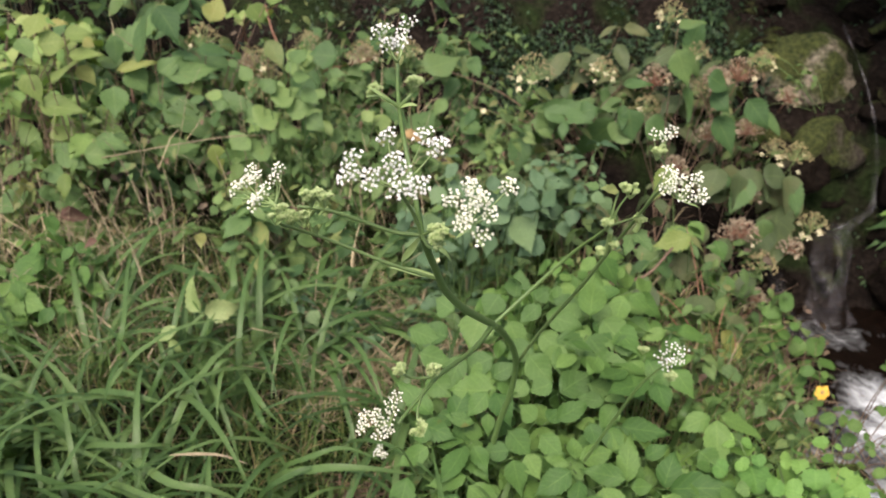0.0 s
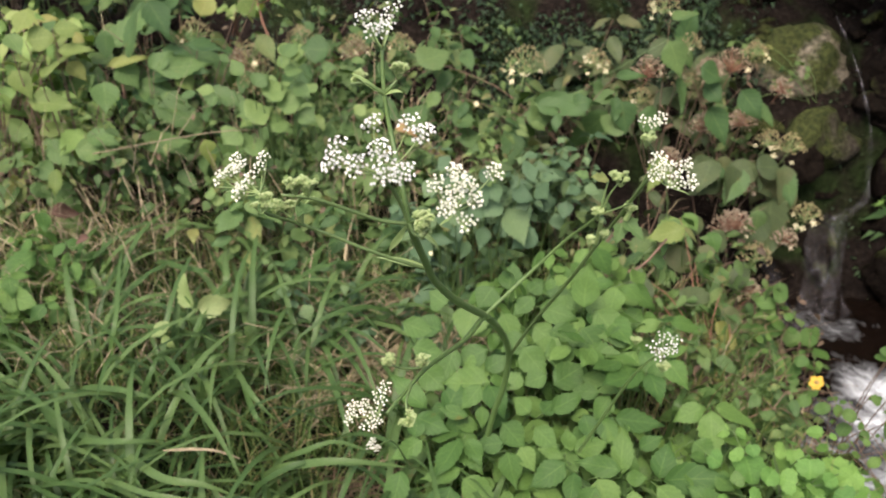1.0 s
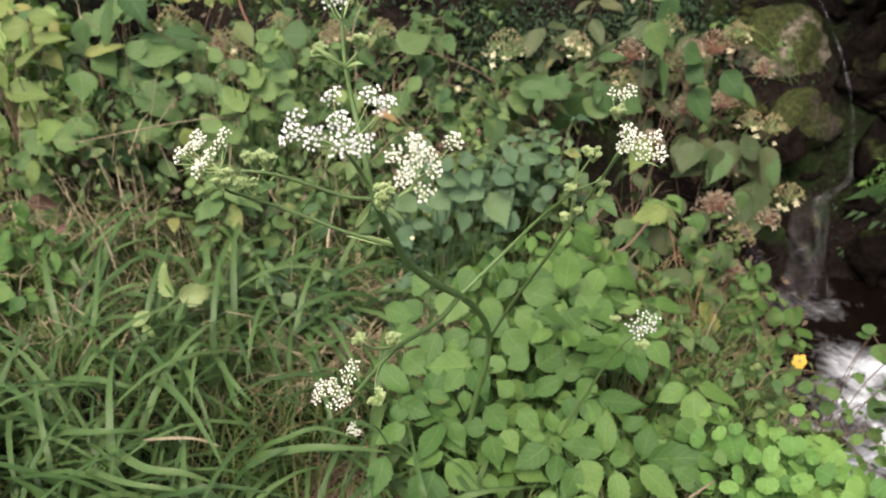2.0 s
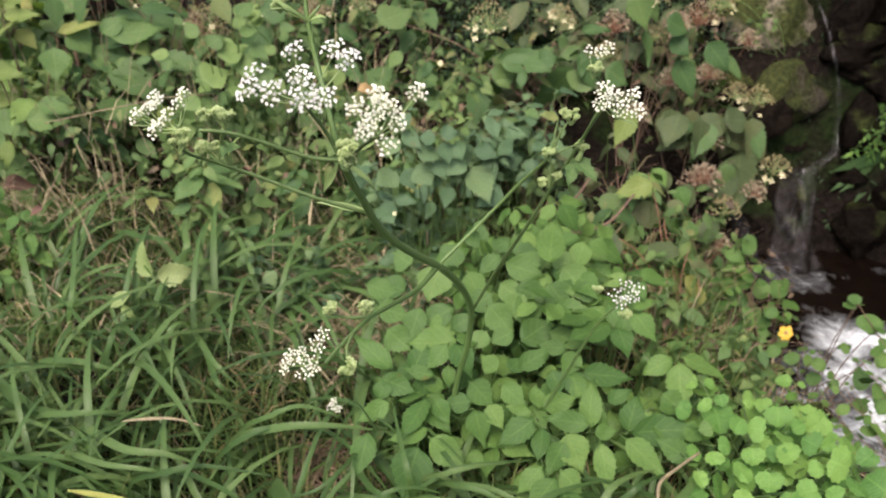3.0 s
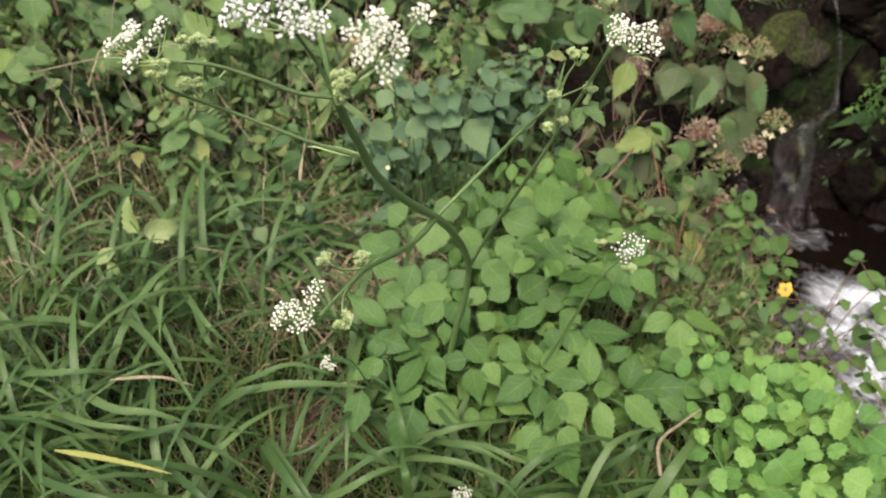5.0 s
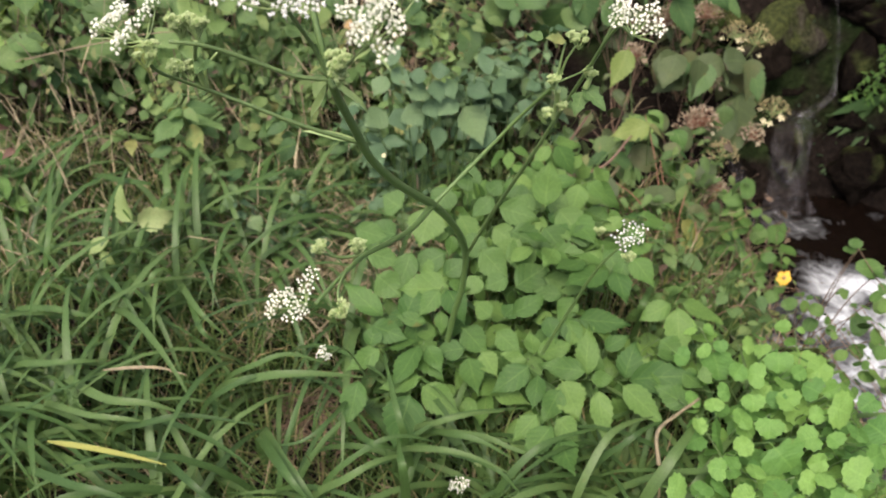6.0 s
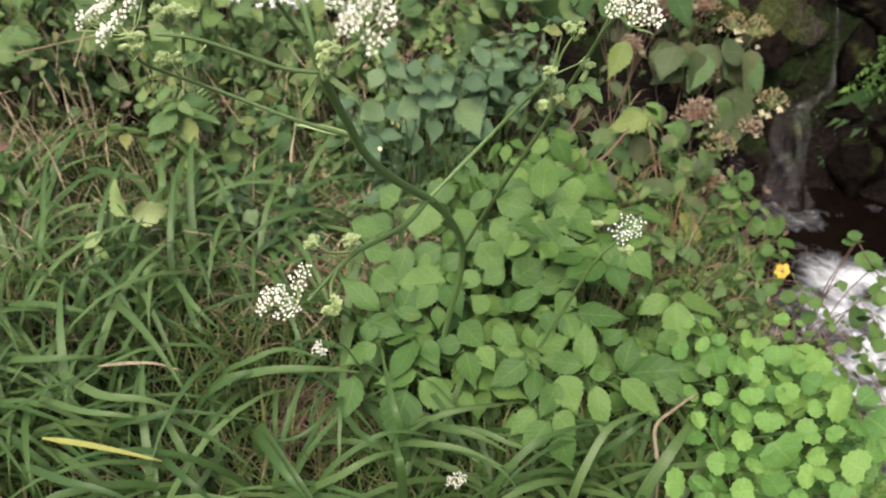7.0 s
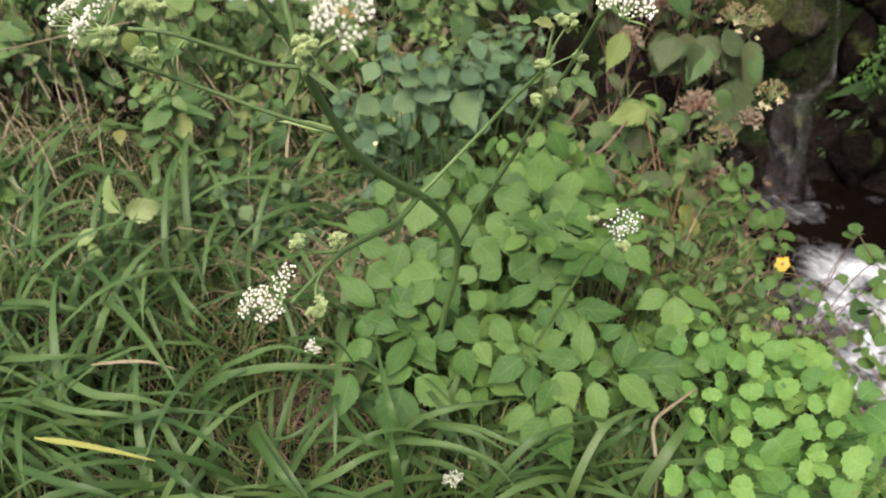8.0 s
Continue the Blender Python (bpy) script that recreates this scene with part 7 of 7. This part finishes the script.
# ---- grass ----
def blade_mesh(length, width, bend, seed):
    r = random.Random(seed)
    bm = bmesh.new()
    uvl = bm.loops.layers.uv.new("UVMap")
    rows, seg = [], 9
    p, ang = Vector((0, 0, 0)), 0.12
    twist = r.uniform(-0.5, 0.5)
    for k in range(seg + 1):
        s = k / seg
        w = width / 2 * min(1, 0.55 + 2.2 * s) * (1 - s ** 3.2) + 0.0004
        n = Vector((math.sin(twist * s), 0, math.cos(twist * s)))
        lift = Vector((0, -math.cos(ang), math.sin(ang))) * 0.22 * w
        row = []
        for a in (-1, 0, 1):
            row.append((bm.verts.new(p + Vector((w * a * math.cos(twist * s), 0, w * a * math.sin(twist * s))) + lift * abs(a)), (0.5 + a / 2, s)))
        rows.append(row)
        ang += bend / seg * (0.6 + 1.0 * s)
        p = p + Vector((0, math.sin(ang), math.cos(ang))) * length / seg
    for a, b in zip(rows, rows[1:]):
        for c in range(2):
            f = bm.faces.new((a[c][0], a[c + 1][0], b[c + 1][0], b[c][0]))
            for loop, src in zip(f.loops, (a[c], a[c + 1], b[c + 1], b[c])):
                loop[uvl].uv = src[1]
    return finish(bm, "grass_blade", M_GRASS)


BLADES = [blade_mesh(0.36 + 0.06 * (k % 4), 0.0115 + 0.0025 * (k % 3), 1.7 + 0.28 * (k % 5), k) for k in range(12)]


def grass_clump(x, y, n, seed, size=1.0):
    if worn(x, y):
        return
    r = random.Random(seed)
    z = ground_height(x, y) - 0.01
    root = thing("grass_clump", (x, y, z), "clump of broad arching green grass blades", "grass", "grass clumps")
    lean = r.uniform(0, 6.28)
    for k in range(n):
        a = lean + r.gauss(0, 1.1)
        m = Matrix.Translation((x + r.gauss(0, 0.025), y + r.gauss(0, 0.025), z)) @ Matrix.Rotation(a, 4, "Z") @ Matrix.Rotation(r.uniform(-0.35, 0.1), 4, "X") @ Matrix.Scale(size * r.uniform(0.7, 1.15), 4)
        part("grass_blade", r.choice(BLADES), root, m)


gr = random.Random(5)
for k in range(80):
    gx, gy = gr.uniform(-1.25, -0.02), gr.uniform(0.80, 1.72)
    if gy > 1.45 and -1.05 < gx < -0.5 and k % 4:
        gy -= 0.45
    grass_clump(gx, gy, 10, 200 + k, 0.92)
for k in range(18):
    grass_clump(gr.uniform(-0.05, 0.62), gr.uniform(0.72, 1.02), 9, 400 + k, 0.8)


def ribbon(name, points, width, material):
    """A blade or dry stalk, flat in cross-section, along the points."""
    line = smooth_line(points, 5)
    bm = bmesh.new()
    uvl = bm.loops.layers.uv.new("UVMap")
    rows = []
    for k, p in enumerate(line):
        s = k / (len(line) - 1)
        d = (line[min(k + 1, len(line) - 1)] - line[max(k - 1, 0)]).normalized()
        side = d.cross(Vector((0, -0.4, 1))).normalized() * width * 0.5 * (1 - 0.85 * s ** 3) * min(1.0, 0.3 + 4.0 * s)
        rows.append([(bm.verts.new(p - side), (0.0, s)), (bm.verts.new(p - Vector((0, 0, width * 0.12))), (0.5, s)), (bm.verts.new(p + side), (1.0, s))])
    for a, b in zip(rows, rows[1:]):
        for c in range(2):
            quad = (a[c], a[c + 1], b[c + 1], b[c])
            f = bm.faces.new([q[0] for q in quad])
            for loop, src in zip(f.loops, quad):
                loop[uvl].uv = src[1]
    return finish(bm, name, material)


def arched_clump(blades):
    """A clump of broad blades, each arching from its foot over three more points."""
    at = Vector(blades[0][0])
    root = thing("grass_clump", (at.x, at.y, ground_height(at.x, at.y)), "clump of long broad arching green grass blades", "grass", "grass clumps")
    for p0, p1, p2, p3, width in blades:
        foot = Vector((p0[0], p0[1] + 0.02, ground_height(p0[0], p0[1] + 0.02) - 0.01))
        part("grass_blade", ribbon("grass_blade", [foot, p0, p1, p2, p3], 0.78 * width, M_GRASS), root)


arched_clump([((-0.339, 1.059, 0.208), (-0.268, 1.056, 0.283), (-0.203, 1.075, 0.284), (-0.118, 1.082, 0.249), 0.0155), ((-0.403, 0.976, 0.205), (-0.329, 0.881, 0.268), (-0.294, 0.849, 0.267), (-0.269, 0.844, 0.233), 0.0175), ((-0.229, 1.018, 0.204), (-0.177, 0.906, 0.269), (-0.142, 0.856, 0.268), (-0.115, 0.835, 0.233), 0.0229), ((-0.483, 1.015, 0.207), (-0.393, 0.982, 0.278), (-0.332, 0.992, 0.278), (-0.226, 0.996, 0.243), 0.0164), ((-0.074, 1.082, 0.211), (-0.093, 0.987, 0.276), (-0.145, 0.935, 0.271), (-0.223, 0.955, 0.239), 0.0118)])
arched_clump([((-0.320, 1.103, 0.212), (-0.228, 1.061, 0.292), (-0.140, 1.055, 0.303), (-0.051, 1.071, 0.273), 0.0231), ((-0.134, 0.876, 0.195), (-0.070, 0.854, 0.277), (-0.024, 0.874, 0.289), (0.026, 0.908, 0.263), 0.0174), ((-0.233, 1.006, 0.204), (-0.183, 0.894, 0.280), (-0.153, 0.846, 0.287), (-0.127, 0.829, 0.256), 0.0214), ((-0.308, 1.125, 0.213), (-0.236, 1.090, 0.295), (-0.178, 1.102, 0.305), (-0.112, 1.102, 0.276), 0.0156)])
arched_clump([((0.026, 0.957, 0.200), (0.012, 0.958, 0.285), (-0.001, 1.020, 0.299), (-0.016, 1.135, 0.278), 0.0157), ((0.019, 0.876, 0.193), (0.017, 0.862, 0.278), (0.012, 0.884, 0.291), (0.009, 0.946, 0.264), 0.0197), ((0.005, 0.957, 0.201), (0.060, 0.899, 0.283), (0.121, 0.878, 0.289), (0.183, 0.864, 0.260), 0.0153), ((0.049, 0.997, 0.203), (0.098, 0.925, 0.285), (0.145, 0.902, 0.290), (0.190, 0.891, 0.262), 0.0155), ((0.025, 0.998, 0.203), (0.076, 0.952, 0.285), (0.127, 0.958, 0.294), (0.187, 0.986, 0.268), 0.0144), ((-0.084, 1.032, 0.206), (-0.047, 0.927, 0.283), (-0.021, 0.902, 0.291), (0.006, 0.919, 0.262), 0.0155)])
arched_clump([((-0.114, 0.902, 0.197), (-0.037, 0.917, 0.272), (0.017, 0.935, 0.274), (0.071, 0.947, 0.241), 0.0133), ((0.005, 0.959, 0.199), (0.072, 0.960, 0.275), (0.138, 0.980, 0.276), (0.230, 1.009, 0.246), 0.0106), ((0.015, 0.969, 0.202), (0.105, 0.897, 0.269), (0.164, 0.864, 0.268), (0.198, 0.846, 0.234), 0.0141), ((0.048, 0.990, 0.203), (0.134, 0.934, 0.272), (0.194, 0.901, 0.272), (0.268, 0.899, 0.235), 0.0143), ((0.167, 0.873, 0.196), (0.220, 0.893, 0.269), (0.274, 0.921, 0.272), (0.355, 0.965, 0.242), 0.0170)])
arched_clump([((0.292, 0.856, 0.194), (0.339, 0.906, 0.271), (0.383, 0.942, 0.273), (0.445, 0.982, 0.244), 0.0174), ((0.331, 0.915, 0.196), (0.380, 0.909, 0.271), (0.418, 0.934, 0.273), (0.493, 0.982, 0.241), 0.0136), ((0.398, 0.842, 0.193), (0.438, 0.868, 0.269), (0.484, 0.920, 0.272), (0.544, 1.003, 0.243), 0.0251), ((0.480, 1.231, 0.220), (0.476, 1.214, 0.293), (0.504, 1.259, 0.296), (0.542, 1.327, 0.268), 0.0202), ((-0.424, 1.378, 0.233), (-0.360, 1.208, 0.295), (-0.339, 1.174, 0.291), (-0.320, 1.189, 0.259), 0.0156)])
arched_clump([((-0.490, 1.312, 0.231), (-0.469, 1.323, 0.307), (-0.450, 1.353, 0.308), (-0.435, 1.363, 0.273), 0.0167), ((-0.456, 1.417, 0.237), (-0.380, 1.262, 0.298), (-0.346, 1.217, 0.294), (-0.315, 1.207, 0.259), 0.0161), ((-0.613, 1.286, 0.232), (-0.580, 1.298, 0.306), (-0.576, 1.342, 0.311), (-0.547, 1.407, 0.279), 0.0169), ((-0.620, 1.158, 0.221), (-0.487, 1.035, 0.282), (-0.410, 1.020, 0.281), (-0.358, 1.026, 0.246), 0.0213), ((-0.702, 1.170, 0.224), (-0.603, 1.114, 0.291), (-0.546, 1.117, 0.290), (-0.510, 1.150, 0.260), 0.0181)])
arched_clump([((-0.719, 1.428, 0.249), (-0.705, 1.462, 0.324), (-0.758, 1.653, 0.341), (-0.791, 1.787, 0.317), 0.0159), ((-0.748, 1.311, 0.239), (-0.642, 1.246, 0.305), (-0.577, 1.230, 0.302), (-0.535, 1.249, 0.268), 0.0192), ((-0.747, 1.555, 0.258), (-0.669, 1.524, 0.328), (-0.629, 1.543, 0.327), (-0.591, 1.593, 0.296), 0.0161), ((-0.516, 1.610, 0.254), (-0.495, 1.612, 0.327), (-0.518, 1.698, 0.333), (-0.534, 1.792, 0.304), 0.0243), ((-0.718, 1.760, 0.272), (-0.595, 1.645, 0.333), (-0.545, 1.638, 0.330), (-0.530, 1.663, 0.298), 0.0209)])
arched_clump([((-0.622, 1.088, 0.215), (-0.505, 1.000, 0.281), (-0.430, 0.988, 0.278), (-0.405, 1.005, 0.246), 0.0148), ((-0.610, 0.950, 0.205), (-0.494, 0.869, 0.270), (-0.432, 0.851, 0.267), (-0.389, 0.850, 0.234), 0.0180), ((-0.459, 1.695, 0.256), (-0.429, 1.677, 0.328), (-0.406, 1.726, 0.330), (-0.349, 1.790, 0.299), 0.0179), ((-0.622, 2.005, 0.277), (-0.508, 1.830, 0.338), (-0.442, 1.755, 0.333), (-0.401, 1.719, 0.298), 0.0237)])


# fine grass, straw and litter on the bank
def litter(name, label, material, count, lo, hi, size, flat, seed, category="grass", kind="stuff", soft=0.0, lift=0.0):
    r = random.Random(seed)
    bm = bmesh.new()
    uvl = bm.loops.layers.uv.new("UVMap")
    for k in range(count):
        x, y = r.uniform(lo[0], hi[0]), r.uniform(lo[1], hi[1])
        if soft:
            x, y = x + r.gauss(0, soft), y + r.gauss(0, soft)
            if abs(x - along_table(STREAM, y, 1)) < 0.45:
                continue
        if (bare(x, y) and k % 12) or (worn(x, y) and not flat):
            continue
        z = ground_height(x, y)
        a, length = r.uniform(0, 6.28), r.uniform(*size)
        up = r.uniform(0.02, 0.5) if flat else r.uniform(0.5, 1.4)
        way = Vector((math.cos(a) * math.cos(up), math.sin(a) * math.cos(up), math.sin(up)))
        side = way.cross(ZUP).normalized() * r.uniform(0.0010, 0.0022)
        p0 = Vector((x, y, z + 0.003 + r.uniform(0, lift)))
        p1 = p0 + way * length * 0.55 + Vector((0, 0, 0.02 if flat else 0.0))
        p2 = p1 + (way + Vector((0, 0, -0.5))) * length * 0.45
        p2.z = max(p2.z, z + 0.002)
        rows = []
        for p, w, v in ((p0, 1.0, 0.0), (p1, 0.9, 0.5), (p2, 0.1, 1.0)):
            rows.append([(bm.verts.new(p - side * w), (0.2, v)), (bm.verts.new(p + side * w), (0.8, v))])
        for b, c in zip(rows, rows[1:]):
            quad = (b[0], b[1], c[1], c[0])
            f = bm.faces.new([q[0] for q in quad])
            for loop, src in zip(f.loops, quad):
                loop[uvl].uv = src[1]
    return tagged(new(name, finish(bm, name, material)), label, category, kind=kind)


litter("fine_grass", "thin green and tan grass between the clumps", M_FINE, 15000, (-1.9, 0.6), (0.75, 2.1), (0.06, 0.25), False, 61, soft=0.12)
litter("dry_litter", "dry tan straw and dead stalks lying on the ground", M_STRAW, 1300, (-1.9, 0.6), (0.9, 2.4), (0.05, 0.22), True, 62, "litter")
litter("dry_litter", "matted dry straw at the foot of the shrubs", M_STRAW, 750, (-1.5, 1.45), (-0.1, 2.1), (0.05, 0.24), True, 65, "litter", lift=0.10)
litter("dry_litter", "tangle of dry straw beside the flower stalk", M_STRAW, 650, (-0.28, 1.36), (0.08, 1.75), (0.08, 0.22), True, 68, "litter", lift=0.10)
litter("dry_litter", "matted brown dead stalks on a bare patch in the grass", M_TWIG, 260, (-0.227, 1.039), (-0.047, 1.239), (0.03, 0.10), True, 83, "litter")
litter("dry_litter", "brown stalks and litter on the stream bank", M_TWIG, 420, (0.42, 1.35), (1.0, 2.2), (0.06, 0.24), True, 81, "litter")
litter("withered_stems", "thin withered brown stems among the hydrangeas", M_TWIG, 320, (0.35, 1.8), (1.15, 2.7), (0.08, 0.30), False, 66, "litter")
litter("withered_stems", "thin dry tan stems standing at the back of the grass", M_STRAW, 170, (-1.3, 1.6), (-0.25, 1.95), (0.14, 0.38), False, 82, "litter")
litter("withered_stems", "thin dry stems among the leaves of the shrubs", M_STRAW, 600, (-1.7, 1.9), (0.1, 2.6), (0.10, 0.42), False, 84, "litter", lift=0.25)
litter("withered_stems", "thin dry stems on the stream bank", M_STRAW, 130, (0.55, 1.35), (0.98, 1.95), (0.08, 0.26), False, 69, "litter")
litter("withered_stems", "thin withered brown stems among the back shrubs", M_STRAW, 350, (-0.8, 2.0), (0.3, 2.7), (0.10, 0.35), False, 67, "litter")


# ---- single things on the bank ----
def lone_blade(name, label, category, points, width, material):
    return tagged(new(name, ribbon(name, points, width, material)), label, category)


def twig(name, label, points, r0, r1, material, category="twig"):
    return tagged(new(name, tube_mesh(name, points, r0, r1, material, 6)), label, category)


lone_blade("yellow_grass", "long yellowing grass blade lying over the grass", "grass", [(-0.545, 0.939, 0.289), (-0.483, 0.928, 0.285), (-0.418, 0.911, 0.283), (-0.350, 0.890, 0.281)], 0.0095, M_YELLOWBLADE)
lone_blade("dry_grass", "dry tan blade bent over the grass", "grass", [(-0.497, 1.086, 0.297), (-0.442, 1.090, 0.297), (-0.398, 1.086, 0.297), (-0.351, 1.069, 0.295)], 0.006, M_STRAW)
twig("dry_stalk", "broken pale dry stalk standing in the grass", [(0.418, 0.861, 0.270), (0.429, 0.917, 0.281), (0.473, 0.952, 0.284), (0.515, 0.979, 0.287)], 0.0036, 0.0024, M_STRAW)
twig("dry_stalk", "long thin tan stalk leaning across the leaves", [(-0.921, 2.000, 0.468), (-0.733, 2.000, 0.507), (-0.579, 2.000, 0.534), (-0.485, 2.050, 0.519)], 0.002, 0.0014, M_STRAW)
twig("dry_stalk", "pale brown dry branch over the dark hollow", [(0.387, 1.750, 0.282), (0.440, 1.850, 0.277), (0.473, 1.900, 0.285), (0.535, 2.000, 0.302)], 0.005, 0.003, M_TWIG)
twig("dry_stalk", "forked pale brown branch over the dark hollow", [(0.394, 1.680, 0.221), (0.465, 1.720, 0.220), (0.529, 1.780, 0.206), (0.619, 1.880, 0.230)], 0.005, 0.003, M_STRAW)
twig("dry_stalk", "thin grey dry stem among the leaves", [(0.422, 1.750, 0.249), (0.507, 1.720, 0.296), (0.583, 1.780, 0.343)], 0.005, 0.003, M_TWIG)
for k, (a, b) in enumerate((((-0.936, 1.850, 0.274), (-0.862, 1.950, 0.409)), ((-0.817, 1.750, 0.286), (-0.964, 1.950, 0.391)), ((-0.709, 1.750, 0.288), (-0.775, 1.900, 0.386)), ((-0.820, 1.850, 0.293), (-0.726, 1.950, 0.360)), ((-0.747, 1.700, 0.302), (-0.872, 1.850, 0.369)), ((-0.708, 1.850, 0.295), (-0.759, 2.000, 0.437)))):
    a, b = Vector(a), Vector(b)
    twig("dry_stalk", "thin dry straw stem leaning in the grass", [a, a.lerp(b, 0.5) + Vector((0.01, 0, 0.012)), b], 0.0016, 0.0009, M_STRAW)
# pale yellowing leaves caught in the grass
weed = leafy("herb", "small herb with pale yellowing leaves in the grass", "wild plant", (-0.55, 1.5, 0), [(-0.575, 1.550, 0.331), (-0.626, 1.500, 0.261)], PALE, 0.5, "undergrowth herbs", 0.002, M_STEM, 1, 0.03, (0.2, 0.6), 0.3, 320)
for k, (a, b) in enumerate((((-0.553, 1.520, 0.298), (-0.582, 1.550, 0.358)), ((-0.552, 1.520, 0.305), (-0.483, 1.530, 0.314)), ((-0.588, 1.480, 0.297), (-0.630, 1.460, 0.275)), ((-0.610, 1.460, 0.282), (-0.589, 1.440, 0.259)))):
    blade_between(weed, "leaf", PALE_NEW, a, b, k, 0.092, ((-0.6, -0.6, 0.6), (0.5, -0.8, 0.4), (0.1, -0.3, 1.0), (-0.3, -0.9, 0.2))[k % 4], 1.3)


def crumpled_leaf(label, at, size, material, seed):
    bm = bmesh.new()
    uvl = bm.loops.layers.uv.new("UVMap")
    r = random.Random(seed)
    add_leaf(bm, uvl, rough_pose(r, Vector((0, 0, 0)), r.uniform(0, 6.28), 0.1, 1.0), size, size * 0.6, seg=8, fold=0.7, droop=0.5, seed=seed)
    ob = new("fallen_leaf", finish(bm, "fallen_leaf", material))
    ob.location = at
    return tagged(ob, label, "leaf", "fallen leaves")


crumpled_leaf("crumpled dark reddish brown dead leaf on the straw", (-1.024, 1.900, 0.339), 0.085, M_DEAD, 1)
crumpled_leaf("brown curled dead leaf hanging in the undergrowth", (-0.381, 1.850, 0.398), 0.05, M_DEAD, 2)
crumpled_leaf("orange-brown fallen leaf among the shrubs", (-0.113, 2.050, 0.522), 0.07, M_RUST, 3)
crumpled_leaf("small orange fallen leaf in the grass", (-0.863, 1.750, 0.360), 0.035, M_DEAD, 5)
lr = random.Random(77)
for k in range(24):
    x, y = lr.uniform(-1.3, 0.6), lr.uniform(0.9, 2.2)
    crumpled_leaf("brown dead leaf in the ground litter", (x, y, ground_height(x, y) + 0.015), lr.uniform(0.03, 0.07), M_DEAD, 100 + k)


def blossom(label, at, petals, size, material, middle, category="flower"):
    root = thing("blossom", at, label, category)
    for k in range(petals):
        a = 6.2832 * k / petals
        bm = bmesh.new()
        uvl = bm.loops.layers.uv.new("UVMap")
        way = Vector((math.cos(a), -0.35 + 0.5 * math.sin(a), 0.85 * math.sin(a)))
        add_leaf(bm, uvl, blade_pose(at, way, (0.1, -0.8, 0.6)), size, size * 0.8, kind="round", seg=5, fold=0.2, droop=0.25, seed=k)
        part("petal", finish(bm, "petal", material), root)
    bm = bmesh.new()
    bmesh.ops.create_icosphere(bm, subdivisions=2, radius=size * 0.28, matrix=Matrix.Translation(Vector(at) + Vector((0, -size * 0.12, size * 0.1))))
    part("flower_eye", finish(bm, "flower_eye", middle), root)
    return root


blossom("orange-yellow flower over the stream edge", (0.885, 1.460, 0.148), 6, 0.0185, M_ORANGE, M_RUST)
blossom("tiny white flower among the bramble leaves", (-0.011, 1.550, 0.439), 5, 0.0052, M_SEPAL, M_BUD)
blossom("tiny white flower on the back shrub", (-0.677, 2.350, 0.477), 5, 0.006, M_WHITE, M_BUD)
blossom("small white flower behind the brambles", (0.115, 2.300, 0.500), 5, 0.009, M_SEPAL, M_PINKSEED)
twig("twig", "thin dark twig holding a yellow flower", [(0.700, 1.500, -0.086), (0.849, 1.580, -0.050), (0.889, 1.465, 0.139)], 0.0025, 0.0015, M_TWIG)
twig("twig", "reddish upright stem on the stream bank", [(0.708, 1.500, -0.048), (0.707, 1.600, 0.051), (0.692, 1.700, 0.137)], 0.004, 0.0025, M_REDSTEM)
twig("twig", "red stem hanging at the dark hollow", [(-0.559, 2.700, 0.558), (-0.592, 2.750, 0.610), (-0.615, 2.800, 0.673)], 0.004, 0.003, M_REDSTEM)
tr = random.Random(12)
for k in range(26):
    x, y = tr.uniform(1.75, 2.5), tr.uniform(2.4, 3.3)
    z = ground_height(x, y) + 0.02
    a = Vector((x, y, z))
    b = a + Vector((tr.uniform(-0.35, 0.1), tr.uniform(-0.25, 0.05), tr.uniform(-0.05, 0.3)))
    twig("twig", "thin dark root or twig on the far bank", [a, a.lerp(b, 0.5) + Vector((0.02, 0, 0.04)), b], 0.004, 0.0015, M_TWIG)

litter("meadow_grass", "short rough grass on the bank around", M_FINE, 22000, (-3.5, -2.2), (0.9, 0.6), (0.05, 0.16), False, 63, soft=0.7)
litter("meadow_grass", "short rough grass on the bank beside", M_FINE, 8000, (-3.6, 0.6), (-1.7, 2.6), (0.05, 0.16), False, 64, soft=0.35)
litter("meadow_grass", "short rough grass on the far bank", M_FINE, 9000, (2.3, -2.2), (4.0, 2.2), (0.05, 0.16), False, 69, soft=0.5)
leaf_carpet("low_weeds", "low broad-leaved weeds in the grass", 2600, (-3.4, -2.0), (0.7, 0.6), 0.06, (0.03, 0.07), 74, M_SHADE_LEAF)

sprig = leafy("shrub", "yellow-green sprig hanging at the dark hollow", "shrub", (-0.75, 2.95, 0), [(-0.653, 2.750, 0.666), (-0.713, 2.720, 0.664), (-0.572, 2.780, 0.678)], BRIGHT, 0.75, "shrubs on the bank", 0.003, M_REDSTEM, 2, 0.05, (0.0, 0.5), 0.35, 331)
